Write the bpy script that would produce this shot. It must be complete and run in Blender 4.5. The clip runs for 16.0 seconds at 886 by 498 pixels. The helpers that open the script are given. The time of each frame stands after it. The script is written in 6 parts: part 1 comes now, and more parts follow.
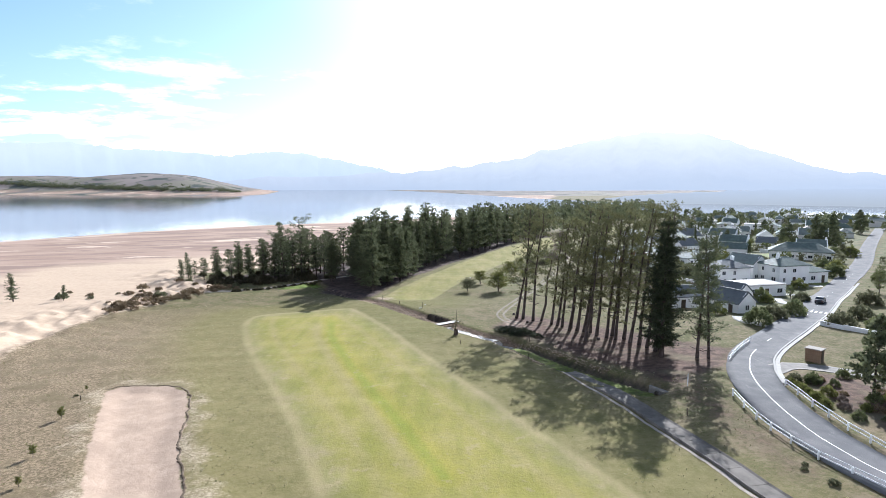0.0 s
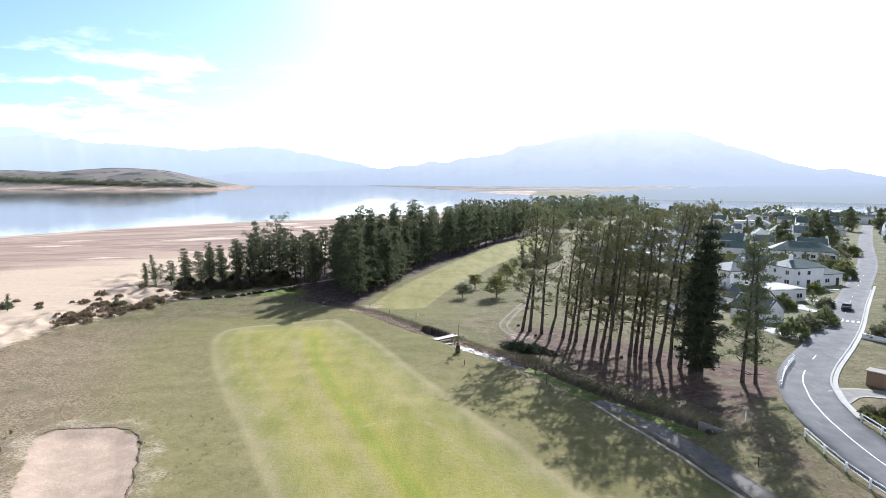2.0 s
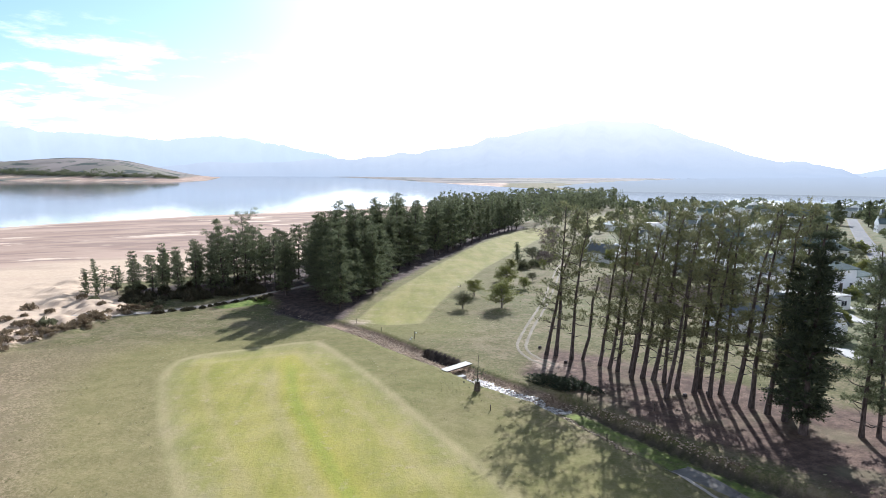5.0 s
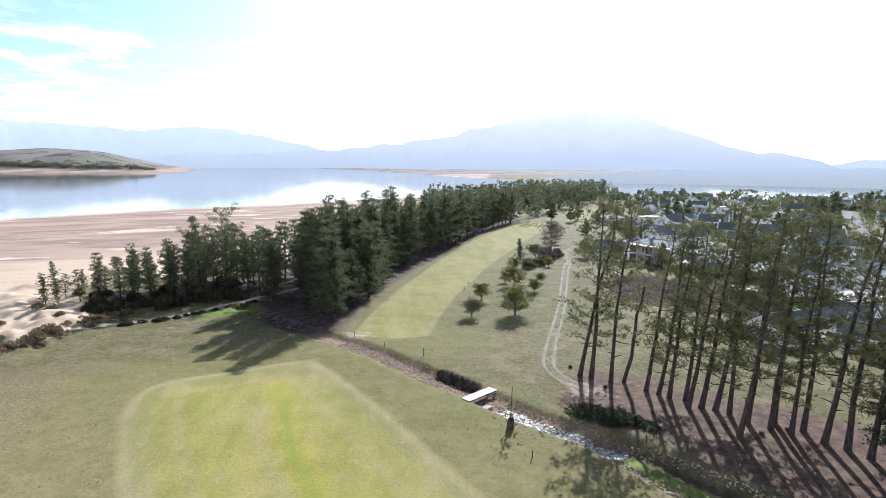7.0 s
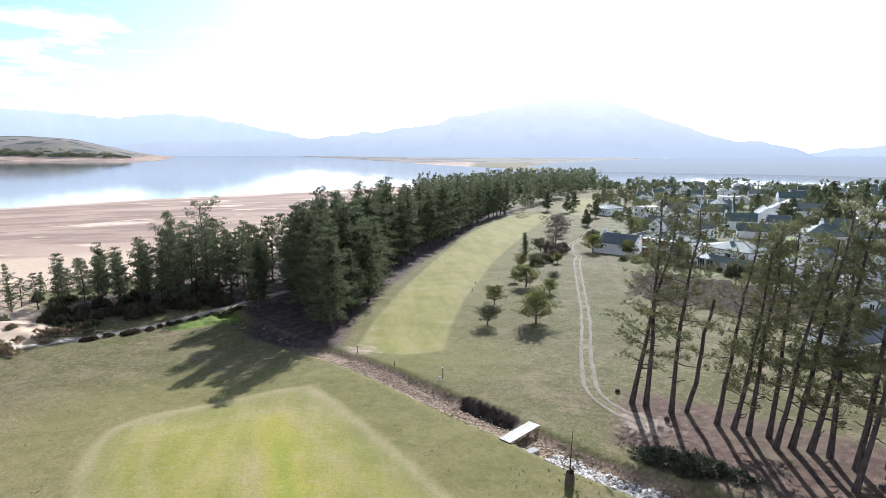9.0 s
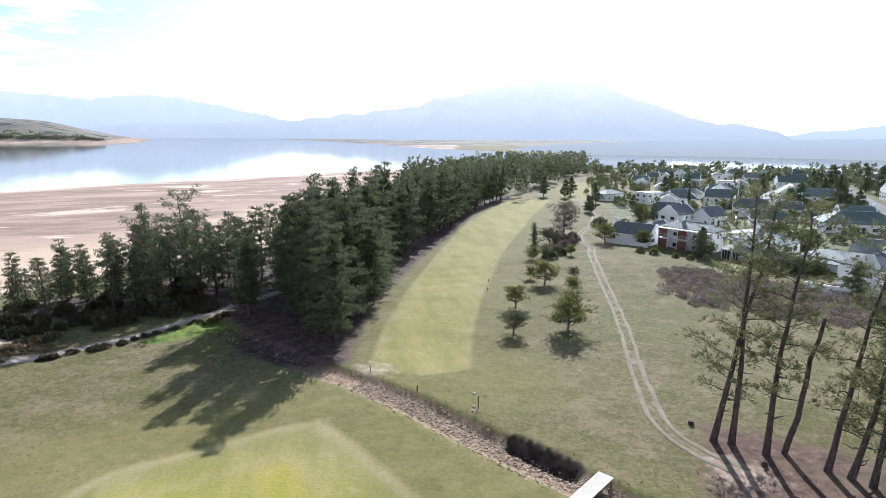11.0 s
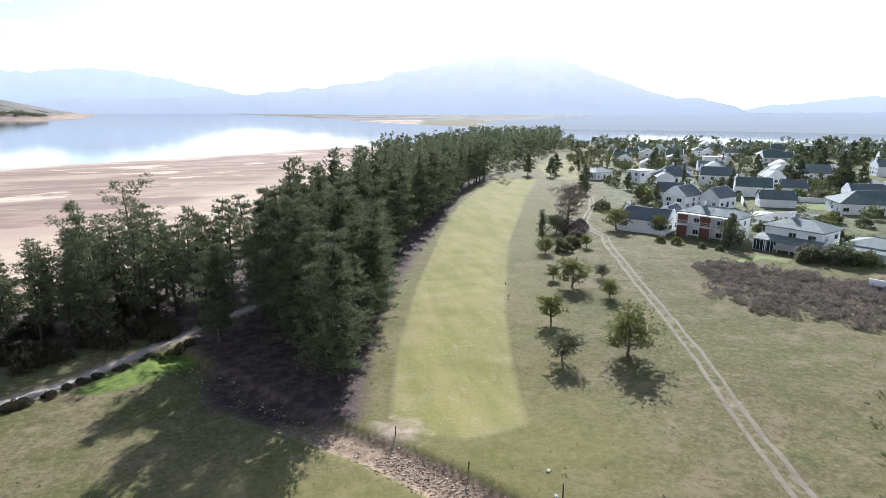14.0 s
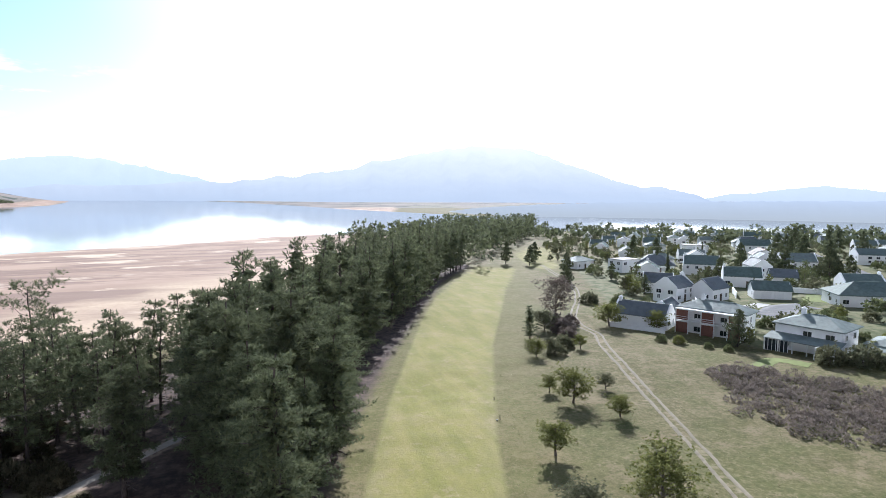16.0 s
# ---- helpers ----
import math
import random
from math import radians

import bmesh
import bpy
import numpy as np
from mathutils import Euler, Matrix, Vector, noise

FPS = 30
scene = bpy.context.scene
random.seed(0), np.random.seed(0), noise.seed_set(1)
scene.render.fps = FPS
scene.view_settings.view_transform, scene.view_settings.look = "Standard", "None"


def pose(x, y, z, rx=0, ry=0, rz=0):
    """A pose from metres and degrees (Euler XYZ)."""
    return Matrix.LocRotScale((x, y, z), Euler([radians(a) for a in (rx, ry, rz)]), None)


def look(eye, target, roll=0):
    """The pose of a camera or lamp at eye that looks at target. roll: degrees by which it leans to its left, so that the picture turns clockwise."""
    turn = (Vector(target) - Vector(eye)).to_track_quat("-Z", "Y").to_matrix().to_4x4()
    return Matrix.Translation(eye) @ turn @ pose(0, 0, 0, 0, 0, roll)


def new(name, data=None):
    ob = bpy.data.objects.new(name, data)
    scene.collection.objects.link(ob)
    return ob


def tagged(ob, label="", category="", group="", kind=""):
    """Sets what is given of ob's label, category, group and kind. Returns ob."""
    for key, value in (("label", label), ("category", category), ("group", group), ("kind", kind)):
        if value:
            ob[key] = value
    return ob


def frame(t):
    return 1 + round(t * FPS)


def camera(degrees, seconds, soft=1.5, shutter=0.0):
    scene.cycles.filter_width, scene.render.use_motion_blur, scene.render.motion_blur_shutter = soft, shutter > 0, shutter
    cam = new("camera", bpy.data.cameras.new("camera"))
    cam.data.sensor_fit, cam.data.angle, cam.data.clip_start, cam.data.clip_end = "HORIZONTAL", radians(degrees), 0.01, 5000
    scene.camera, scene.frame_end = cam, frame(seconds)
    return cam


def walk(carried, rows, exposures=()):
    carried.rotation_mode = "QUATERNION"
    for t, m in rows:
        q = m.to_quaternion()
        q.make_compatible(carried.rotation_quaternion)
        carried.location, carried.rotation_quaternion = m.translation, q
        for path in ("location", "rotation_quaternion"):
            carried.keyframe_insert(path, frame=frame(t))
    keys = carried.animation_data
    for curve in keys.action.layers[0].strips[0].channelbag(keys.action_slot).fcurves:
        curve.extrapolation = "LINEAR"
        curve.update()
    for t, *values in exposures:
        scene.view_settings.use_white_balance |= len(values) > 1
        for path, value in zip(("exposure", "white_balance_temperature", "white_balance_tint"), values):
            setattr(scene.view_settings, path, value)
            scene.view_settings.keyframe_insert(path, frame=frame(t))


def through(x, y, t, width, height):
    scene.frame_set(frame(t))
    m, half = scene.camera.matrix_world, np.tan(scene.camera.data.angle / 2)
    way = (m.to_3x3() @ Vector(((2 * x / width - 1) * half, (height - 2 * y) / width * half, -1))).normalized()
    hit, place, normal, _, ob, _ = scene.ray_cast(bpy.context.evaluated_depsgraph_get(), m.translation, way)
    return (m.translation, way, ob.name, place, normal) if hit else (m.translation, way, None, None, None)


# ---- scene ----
cam = camera(74.3, 16.0, soft=0.72)
METRES, EYE, TILT, LEAN, TURN = 112.0, 25.42, -1.4, 0.0, 0.0
ROWS = [
    (0.0, 0.0, 0.0, 0.0, -0.01, -4.96, 0.17),
    (0.5, -0.0073, 0.0303, 0.0011, -0.48, -5.07, 0.14),
    (1.0, -0.0146, 0.0606, 0.0022, -0.94, -5.16, 0.11),
    (1.5, -0.0222, 0.0907, 0.0033, -1.51, -5.24, 0.09),
    (2.0, -0.0296, 0.1209, 0.004, -2.07, -5.4, 0.1),
    (2.5, -0.0369, 0.1515, 0.0046, -2.71, -5.51, 0.09),
    (3.0, -0.0445, 0.1816, 0.0053, -3.23, -5.64, 0.07),
    (3.5, -0.0519, 0.2121, 0.0062, -3.7, -5.71, 0.05),
    (4.0, -0.0594, 0.2428, 0.0067, -4.17, -5.88, 0.04),
    (6.5, -0.0971, 0.3949, 0.0114, -6.49, -6.82, 0.0),
    (7.0, -0.1044, 0.4252, 0.0118, -6.9, -7.07, 0.02),
    (7.5, -0.1119, 0.4556, 0.0125, -7.31, -7.28, 0.03),
    (8.0, -0.1192, 0.4859, 0.0127, -7.77, -7.5, 0.04),
    (8.5, -0.1266, 0.5162, 0.0134, -8.23, -7.88, 0.07),
    (9.0, -0.1339, 0.5464, 0.0141, -8.69, -8.21, 0.06),
    (11.5, -0.1717, 0.6972, 0.0178, -10.95, -10.31, 0.08),
    (12.0, -0.1789, 0.7271, 0.0183, -11.43, -10.78, 0.12),
    (12.5, -0.1865, 0.7568, 0.0194, -11.93, -11.43, 0.13),
    (13.0, -0.1938, 0.7863, 0.02, -12.45, -12.1, 0.18),
    (13.5, -0.1985, 0.816, 0.0205, -13.4, -12.81, 0.27),
    (14.0, -0.1986, 0.8481, 0.0221, -14.22, -12.28, 0.28),
    (14.5, -0.1941, 0.8803, 0.0225, -14.87, -10.15, 0.26),
    (15.0, -0.1869, 0.9109, 0.023, -15.6, -8.13, 0.2),
    (15.5, -0.1796, 0.9414, 0.0233, -16.17, -6.02, 0.2),
    (16.0, -0.1708, 0.9725, 0.0233, -16.8, -3.91, 0.16),
]
walk(cam, [(t, pose(0, 0, EYE, TILT, LEAN, TURN) @ pose(METRES * x, METRES * y, METRES * z, 90 + pitch, roll, yaw)) for t, x, y, z, yaw, pitch, roll in ROWS],
     exposures=[(0.0, 0.97, 5820, 10), (16.0, 0.99, 5780, 10)])

# ---- light ----
SUN_AZ, SUN_EL = 23.0, 28.0
sun_dir = Vector((math.sin(radians(SUN_AZ)) * math.cos(radians(SUN_EL)), math.cos(radians(SUN_AZ)) * math.cos(radians(SUN_EL)), math.sin(radians(SUN_EL))))
sun = new("sun", bpy.data.lights.new("sun", "SUN"))
sun.data.energy, sun.data.angle, sun.data.color = 4.95, radians(0.5), (1.0, 0.965, 0.925)
sun.matrix_world = look(sun_dir * 200, (0, 0, 0))

world = bpy.data.worlds.new("world")
scene.world = world
world.use_nodes = True
wn, wl = world.node_tree.nodes, world.node_tree.links


def wmath(op, a, b=None):
    n = wn.new("ShaderNodeMath")
    n.operation = op
    for i, v in enumerate((a, b)):
        if v is None:
            continue
        if isinstance(v, (int, float)):
            n.inputs[i].default_value = v
        else:
            wl.new(v, n.inputs[i])
    return n.outputs[0]


def wspan(v, a, b, lo=0.0, hi=1.0, smooth=True):
    n = wn.new("ShaderNodeMapRange")
    n.interpolation_type = "SMOOTHSTEP" if smooth else "LINEAR"
    wl.new(v, n.inputs["Value"])
    for k, q in zip(("From Min", "From Max", "To Min", "To Max"), (a, b, lo, hi)):
        n.inputs[k].default_value = q
    return n.outputs[0]


def wmix(f, a, b, blend="MIX"):
    n = wn.new("ShaderNodeMix")
    n.data_type, n.blend_type = "RGBA", blend
    for key, v in (("Factor", f), ("A", a), ("B", b)):
        if isinstance(v, bpy.types.NodeSocket):
            wl.new(v, n.inputs[key])
        else:
            n.inputs[key].default_value = v
    return n.outputs["Result"]


background = wn["Background"]
sky = wn.new("ShaderNodeTexSky")
sky.sky_type, sky.sun_disc, sky.sun_elevation, sky.sun_rotation = "NISHITA", False, radians(SUN_EL), radians(SUN_AZ)
sky.altitude, sky.air_density, sky.dust_density, sky.ozone_density = 300.0, 1.0, 1.6, 1.0
coords = wn.new("ShaderNodeTexCoord").outputs["Generated"]
split = wn.new("ShaderNodeSeparateXYZ")
wl.new(coords, split.inputs[0])
up = wmath("MAXIMUM", split.outputs[2], 0.0)
# clouds lie on a flat layer overhead
flat = wn.new("ShaderNodeCombineXYZ")
spread = wmath("ADD", up, 0.10)
wl.new(wmath("DIVIDE", split.outputs[0], spread), flat.inputs[0])
wl.new(wmath("DIVIDE", split.outputs[1], spread), flat.inputs[1])
puffs = wn.new("ShaderNodeTexNoise")
wl.new(flat.outputs[0], puffs.inputs["Vector"])
puffs.inputs["Scale"].default_value, puffs.inputs["Detail"].default_value, puffs.inputs["Roughness"].default_value = 1.1, 8.0, 0.62
# a thin bright veil round the sun, and thicker cloud low down
nearness = wn.new("ShaderNodeVectorMath")
nearness.operation = "DOT_PRODUCT"
wl.new(coords, nearness.inputs[0])
nearness.inputs[1].default_value = sun_dir
near_sun = nearness.outputs["Value"]
veil = wspan(near_sun, 0.79, 0.97)
cover = wmath("ADD", puffs.outputs["Fac"], wspan(up, 0.02, 0.30, 0.20, 0.0))
# away from the sun, unseen full cloud is added as fill light
cloud = wmath("MAXIMUM", wspan(cover, 0.605, 0.78), wspan(near_sun, 0.30, -0.10))
# brightness near the horizon is raised to light walls and tree faces
glare = wmath("MAXIMUM", wspan(near_sun, -0.05, 0.45, 0.14, 0.72, False), wspan(up, 0.0, 0.36, 1.75, 0.14))
white = wn.new("ShaderNodeCombineColor")
for i, v in enumerate((0.95, 0.98, 1.10)):
    wl.new(wmath("MULTIPLY", glare, v), white.inputs[i])
blue = wmix(1.0, sky.outputs[0], (0.081, 0.091, 0.091, 1), "MULTIPLY")
wl.new(wmix(wmath("MAXIMUM", cloud, veil), blue, white.outputs[0]), background.inputs["Color"])
background.inputs["Strength"].default_value = 1.0

# ---- materials ----


class Nodes:
    """A short way to write a node material."""

    def __init__(self, name, rough=0.8, metal=0.0, spec=0.3):
        self.m = bpy.data.materials.new(name)
        self.m.use_nodes = True
        self.n, self.l = self.m.node_tree.nodes, self.m.node_tree.links
        self.b = self.n["Principled BSDF"]
        self.b.inputs["Roughness"].default_value = rough
        self.b.inputs["Metallic"].default_value = metal
        self.b.inputs["Specular IOR Level"].default_value = spec
        self.pos = self.n.new("ShaderNodeTexCoord").outputs["Object"]

    def put(self, v, socket):
        if isinstance(v, bpy.types.NodeSocket):
            self.l.new(v, socket)
        elif isinstance(v, tuple) and len(v) == 3 and socket.type == "RGBA":
            socket.default_value = (*v, 1)
        else:
            socket.default_value = v

    def noise(self, scale, detail=3.0, rough=0.55, stretch=None, where=None):
        v = where or self.pos
        if stretch:
            s = self.n.new("ShaderNodeMapping")
            self.put(v, s.inputs["Vector"])
            s.inputs["Scale"].default_value = stretch[:3]
            if len(stretch) > 3:
                s.inputs["Rotation"].default_value = (0, 0, radians(stretch[3]))
            v = s.outputs[0]
        t = self.n.new("ShaderNodeTexNoise")
        self.put(v, t.inputs["Vector"])
        t.inputs["Scale"].default_value, t.inputs["Detail"].default_value, t.inputs["Roughness"].default_value = scale, detail, rough
        return t.outputs["Fac"]

    def cells(self, scale, feature="F1", out="Distance", stretch=None):
        v = self.pos
        if stretch:
            s = self.n.new("ShaderNodeMapping")
            self.put(v, s.inputs["Vector"])
            s.inputs["Scale"].default_value = stretch
            v = s.outputs[0]
        t = self.n.new("ShaderNodeTexVoronoi")
        t.feature = feature
        self.put(v, t.inputs["Vector"])
        t.inputs["Scale"].default_value = scale
        return t.outputs[out]

    def span(self, v, a, b, lo=0.0, hi=1.0):
        r = self.n.new("ShaderNodeMapRange")
        self.put(v, r.inputs["Value"])
        for k, q in zip(("From Min", "From Max", "To Min", "To Max"), (a, b, lo, hi)):
            r.inputs[k].default_value = q
        return r.outputs[0]

    def math(self, op, a, b=0.0, clamp=False):
        r = self.n.new("ShaderNodeMath")
        r.operation, r.use_clamp = op, clamp
        self.put(a, r.inputs[0]), self.put(b, r.inputs[1])
        return r.outputs[0]

    def mix(self, f, a, b, blend="MIX"):
        r = self.n.new("ShaderNodeMix")
        r.data_type, r.blend_type = "RGBA", blend
        self.put(f, r.inputs["Factor"]), self.put(a, r.inputs["A"]), self.put(b, r.inputs["B"])
        return r.outputs["Result"]

    def attr(self, name, out="Fac"):
        a = self.n.new("ShaderNodeAttribute")
        a.attribute_name = name
        return a.outputs[out]

    def chance(self):
        return self.n.new("ShaderNodeObjectInfo").outputs["Random"]

    def island(self):
        return self.n.new("ShaderNodeNewGeometry").outputs["Random Per Island"]

    def bump(self, h, strength=0.4, depth=0.05):
        r = self.n.new("ShaderNodeBump")
        self.put(h, r.inputs["Height"])
        r.inputs["Strength"].default_value, r.inputs["Distance"].default_value = strength, depth
        self.l.new(r.outputs[0], self.b.inputs["Normal"])

    def colour(self, c):
        self.put(c, self.b.inputs["Base Color"])
        return self


def plain(name, c, rough=0.7, metal=0.0, vary=0.15, scale=3.0, bump=0.1, spec=0.3):
    """A painted, plastered or metal surface with grain and a little dirt."""
    k = Nodes(name, rough, metal, spec)
    dark = tuple(v * (1 - 2 * vary) for v in c)
    f = k.math("ADD", k.math("MULTIPLY", k.noise(scale, 4), 0.6), k.math("MULTIPLY", k.noise(scale * 0.17, 2), 0.4))
    col = k.mix(k.span(f, 0.35, 0.65), dark, c)
    k.colour(k.mix(k.math("MULTIPLY", k.chance(), 0.35), col, tuple(v * 0.8 for v in c)))
    k.bump(k.noise(scale * 6, 3), bump, 0.02)
    return k.m


def leafy(name, dark, light, through=0.35, tint=(1.1, 1.0, 0.9)):
    """Leaves or needles: darker and lighter clumps, letting some sun through."""
    k = Nodes(name, 0.75, 0, 0.07)
    f = k.math("ADD", k.math("MULTIPLY", k.island(), 0.50), k.math("MULTIPLY", k.noise(0.75, 3), 0.85))
    col = k.mix(k.span(f, 0.3, 0.95), dark, light)
    col = k.mix(k.math("MULTIPLY", k.chance(), 0.5), col, tuple(t * (0.75 * a + 0.25 * b) for a, b, t in zip(dark, light, tint)))
    k.colour(col)
    t = k.n.new("ShaderNodeBsdfTranslucent")
    k.l.new(col, t.inputs["Color"])
    s = k.n.new("ShaderNodeMixShader")
    s.inputs[0].default_value = through
    k.l.new(k.b.outputs[0], s.inputs[1]), k.l.new(t.outputs[0], s.inputs[2])
    k.l.new(s.outputs[0], k.n["Material Output"].inputs["Surface"])
    return k.m


def bark(name, dark, light):
    k = Nodes(name, 0.9)
    k.colour(k.mix(k.span(k.noise(5, 5, 0.6, (1, 1, 0.25)), 0.35, 0.65), dark, light))
    k.bump(k.noise(9, 4, 0.6, (1, 1, 0.2)), 0.7, 0.06)
    return k.m


def ground_material():
    """Turf, dry rough, pine litter, sand, dirt and rubble, told apart by the sheet's own zones."""
    k = Nodes("turf_and_sand", 0.95, 0, 0.1)
    fine, mid, big, huge = k.noise(6.0, 5, 0.65), k.noise(0.9, 5, 0.6), k.noise(0.16, 4), k.noise(0.035, 3)
    jag = k.math("SUBTRACT", k.math("ADD", k.math("MULTIPLY", mid, 0.7), k.math("MULTIPLY", fine, 0.3)), 0.5)

    def edge(name, sharp=0.16, wob=0.9):
        return k.span(k.math("ADD", k.attr(name), k.math("MULTIPLY", jag, wob)), 0.5 - sharp, 0.5 + sharp)

    # dry rough
    tuft, grit, mottle, patch = k.noise(2.3, 4, 0.7), k.noise(3.2, 4, 0.75), k.noise(1.15, 6, 0.78), k.noise(0.22, 6, 0.7)
    rough = k.mix(k.span(big, 0.36, 0.64), (0.122, 0.117, 0.054), (0.178, 0.158, 0.096))
    rough = k.mix(k.math("MULTIPLY", k.span(huge, 0.46, 0.60), 0.5), rough, (0.112, 0.126, 0.046))
    rough = k.mix(k.math("MULTIPLY", k.span(patch, 0.52, 0.62), 0.75), rough, (0.228, 0.190, 0.132))
    rough = k.mix(k.math("MULTIPLY", k.span(patch, 0.47, 0.37), 0.60), rough, (0.092, 0.110, 0.036))
    rough = k.mix(k.math("MULTIPLY", k.span(tuft, 0.48, 0.66), 0.34), rough, (0.064, 0.072, 0.030))
    rough = k.mix(k.math("MULTIPLY", k.span(tuft, 0.46, 0.32), 0.30), rough, (0.225, 0.202, 0.130))
    rough = k.mix(k.math("MULTIPLY", k.span(mottle, 0.51, 0.60), 0.48), rough, (0.066, 0.082, 0.030))
    rough = k.mix(k.math("MULTIPLY", k.span(mottle, 0.47, 0.39), 0.45), rough, (0.235, 0.208, 0.140))
    parched = k.mix(k.span(grit, 0.45, 0.60), (0.158, 0.130, 0.084), (0.40, 0.325, 0.225))
    parched = k.mix(k.span(patch, 0.50, 0.64), parched, (0.165, 0.142, 0.085))
    rough = k.mix(k.math("MULTIPLY", edge("parched", 0.45, 1.2), 0.8), rough, parched)
    rough = k.mix(k.math("MULTIPLY", k.span(grit, 0.58, 0.68), 0.40), rough, (0.062, 0.072, 0.030))
    rough = k.mix(k.math("MULTIPLY", edge("semi", 0.5, 0.8), 0.70), rough, k.mix(k.span(k.noise(0.7, 5, 0.7), 0.4, 0.62), (0.212, 0.202, 0.084), (0.152, 0.158, 0.054)))
    rough = k.mix(edge("fresh", 0.5, 0.7), rough, k.mix(1.0, rough, (0.89, 0.91, 0.83), "MULTIPLY"))
    # mown grass
    streak = k.noise(0.32, 5, 0.65, (1.0, 0.22, 1.0, 24))
    mown = k.mix(k.span(streak, 0.38, 0.62), (0.182, 0.190, 0.068), (0.246, 0.238, 0.104))
    mown = k.mix(k.math("MULTIPLY", k.span(big, 0.50, 0.70), 0.6), mown, (0.300, 0.270, 0.165))
    mown = k.mix(k.math("MULTIPLY", k.span(mid, 0.5, 0.7), 0.3), mown, (0.160, 0.170, 0.060))
    green = k.mix(k.span(streak, 0.35, 0.65), (0.245, 0.258, 0.034), (0.330, 0.312, 0.060))
    mown = k.mix(k.math("MULTIPLY", edge("lush", 0.45, 1.1), 0.88), mown, green)
    mown = k.mix(k.math("MULTIPLY", edge("vein", 0.5, 1.6), 0.6), mown, (0.150, 0.225, 0.030))
    mown = k.mix(k.math("MULTIPLY", edge("dry", 0.4, 1.3), 0.6), mown, (0.315, 0.270, 0.165))
    mown = k.mix(k.math("MULTIPLY", k.span(grit, 0.55, 0.68), 0.28), mown, (0.13, 0.135, 0.045))
    mown = k.mix(k.math("MULTIPLY", k.span(k.noise(0.5, 5, 0.7), 0.58, 0.68), 0.45), mown, (0.33, 0.285, 0.185))
    mown = k.mix(k.math("MULTIPLY", k.span(tuft, 0.5, 0.7), 0.30), mown, (0.125, 0.135, 0.045))
    c = k.mix(edge("mown", 0.26, 0.55), rough, mown)
    c = k.mix(k.math("MULTIPLY", edge("collar", 0.5, 0.9), 0.5), c, (0.310, 0.275, 0.165))
    c = k.mix(1.0, c, (0.995, 0.895, 0.86), "MULTIPLY")
    yard = k.mix(k.span(patch, 0.42, 0.56), (0.078, 0.092, 0.040), (0.165, 0.158, 0.088))
    c = k.mix(k.math("MULTIPLY", edge("garden", 0.3, 0.8), 0.85), c, yard)
    c = k.mix(edge("weeds", 0.2, 1.0), c, k.mix(k.span(mid, 0.4, 0.6), (0.085, 0.125, 0.026), (0.160, 0.200, 0.045)))
    litter = k.mix(k.span(mid, 0.4, 0.62), (0.084, 0.054, 0.042), (0.165, 0.108, 0.080))
    litter = k.mix(k.span(fine, 0.5, 0.66), litter, (0.075, 0.05, 0.04))
    litter = k.mix(k.math("MULTIPLY", k.span(big, 0.5, 0.66), 0.6), litter, (0.15, 0.13, 0.075))
    c = k.mix(edge("litter", 0.25, 1.1), c, litter)
    # litter of the wood floor, darkened for the shade beneath the pines
    shaded_litter = k.mix(k.span(mid, 0.4, 0.62), (0.052, 0.038, 0.034), (0.115, 0.082, 0.068))
    c = k.mix(edge("shaded_litter", 0.25, 1.0), c, k.mix(k.span(grit, 0.60, 0.68), shaded_litter, (0.16, 0.11, 0.08)))
    dirt = k.mix(k.span(mid, 0.4, 0.65), (0.30, 0.22, 0.165), (0.46, 0.36, 0.28))
    c = k.mix(edge("dirt", 0.28, 1.0), c, dirt)
    # bank soil, darkened to hold the shade on the trench and canal walls
    c = k.mix(edge("shaded_soil", 0.25, 0.5), c, k.mix(k.span(mid, 0.4, 0.6), (0.034, 0.026, 0.021), (0.085, 0.064, 0.048)))
    rubble = k.mix(k.cells(3.2, "F1", "Color"), (0.12, 0.082, 0.056), (0.34, 0.245, 0.165))
    c = k.mix(edge("rubble", 0.2, 0.6), c, rubble)
    # beach: pale by the dunes, brown and banded on the flats
    bands = k.noise(0.022, 6, 0.65, (0.8, 1.5, 1.0, -38))
    flats = k.mix(k.span(bands, 0.38, 0.60), (0.290, 0.200, 0.155), (0.41, 0.295, 0.225))
    flats = k.mix(k.math("MULTIPLY", k.span(k.noise(0.03, 6, 0.7, (0.35, 2.2, 1.0, -34)), 0.51, 0.56), 0.75), flats, (0.225, 0.158, 0.128))
    flats = k.mix(k.span(k.noise(0.028, 6, 0.62, (0.7, 1.5, 1.0, -38)), 0.58, 0.63), flats, (0.58, 0.46, 0.35))
    flats = k.mix(k.math("MULTIPLY", edge("rim", 0.3, 0.9), 0.8), flats, (0.56, 0.445, 0.345))
    pale = k.mix(k.span(mid, 0.3, 0.7), (0.46, 0.345, 0.245), (0.545, 0.42, 0.305))
    sand = k.mix(k.span(k.math("ADD", k.attr("flats"), k.math("MULTIPLY", k.math("SUBTRACT", bands, 0.5), 2.2)), 0.25, 0.75), pale, flats)
    sand = k.mix(k.math("MULTIPLY", k.span(fine, 0.5, 0.8), 0.25), sand, (0.40, 0.29, 0.21))
    c = k.mix(edge("sand", 0.22, 1.5), c, sand)
    c = k.mix(k.math("MULTIPLY", edge("scuff", 0.3, 1.9), 0.85), c, k.mix(k.span(grit, 0.45, 0.6), (0.26, 0.205, 0.135), (0.47, 0.39, 0.275)))
    pit = k.mix(k.span(mid, 0.35, 0.7), (0.405, 0.298, 0.218), (0.475, 0.355, 0.265))
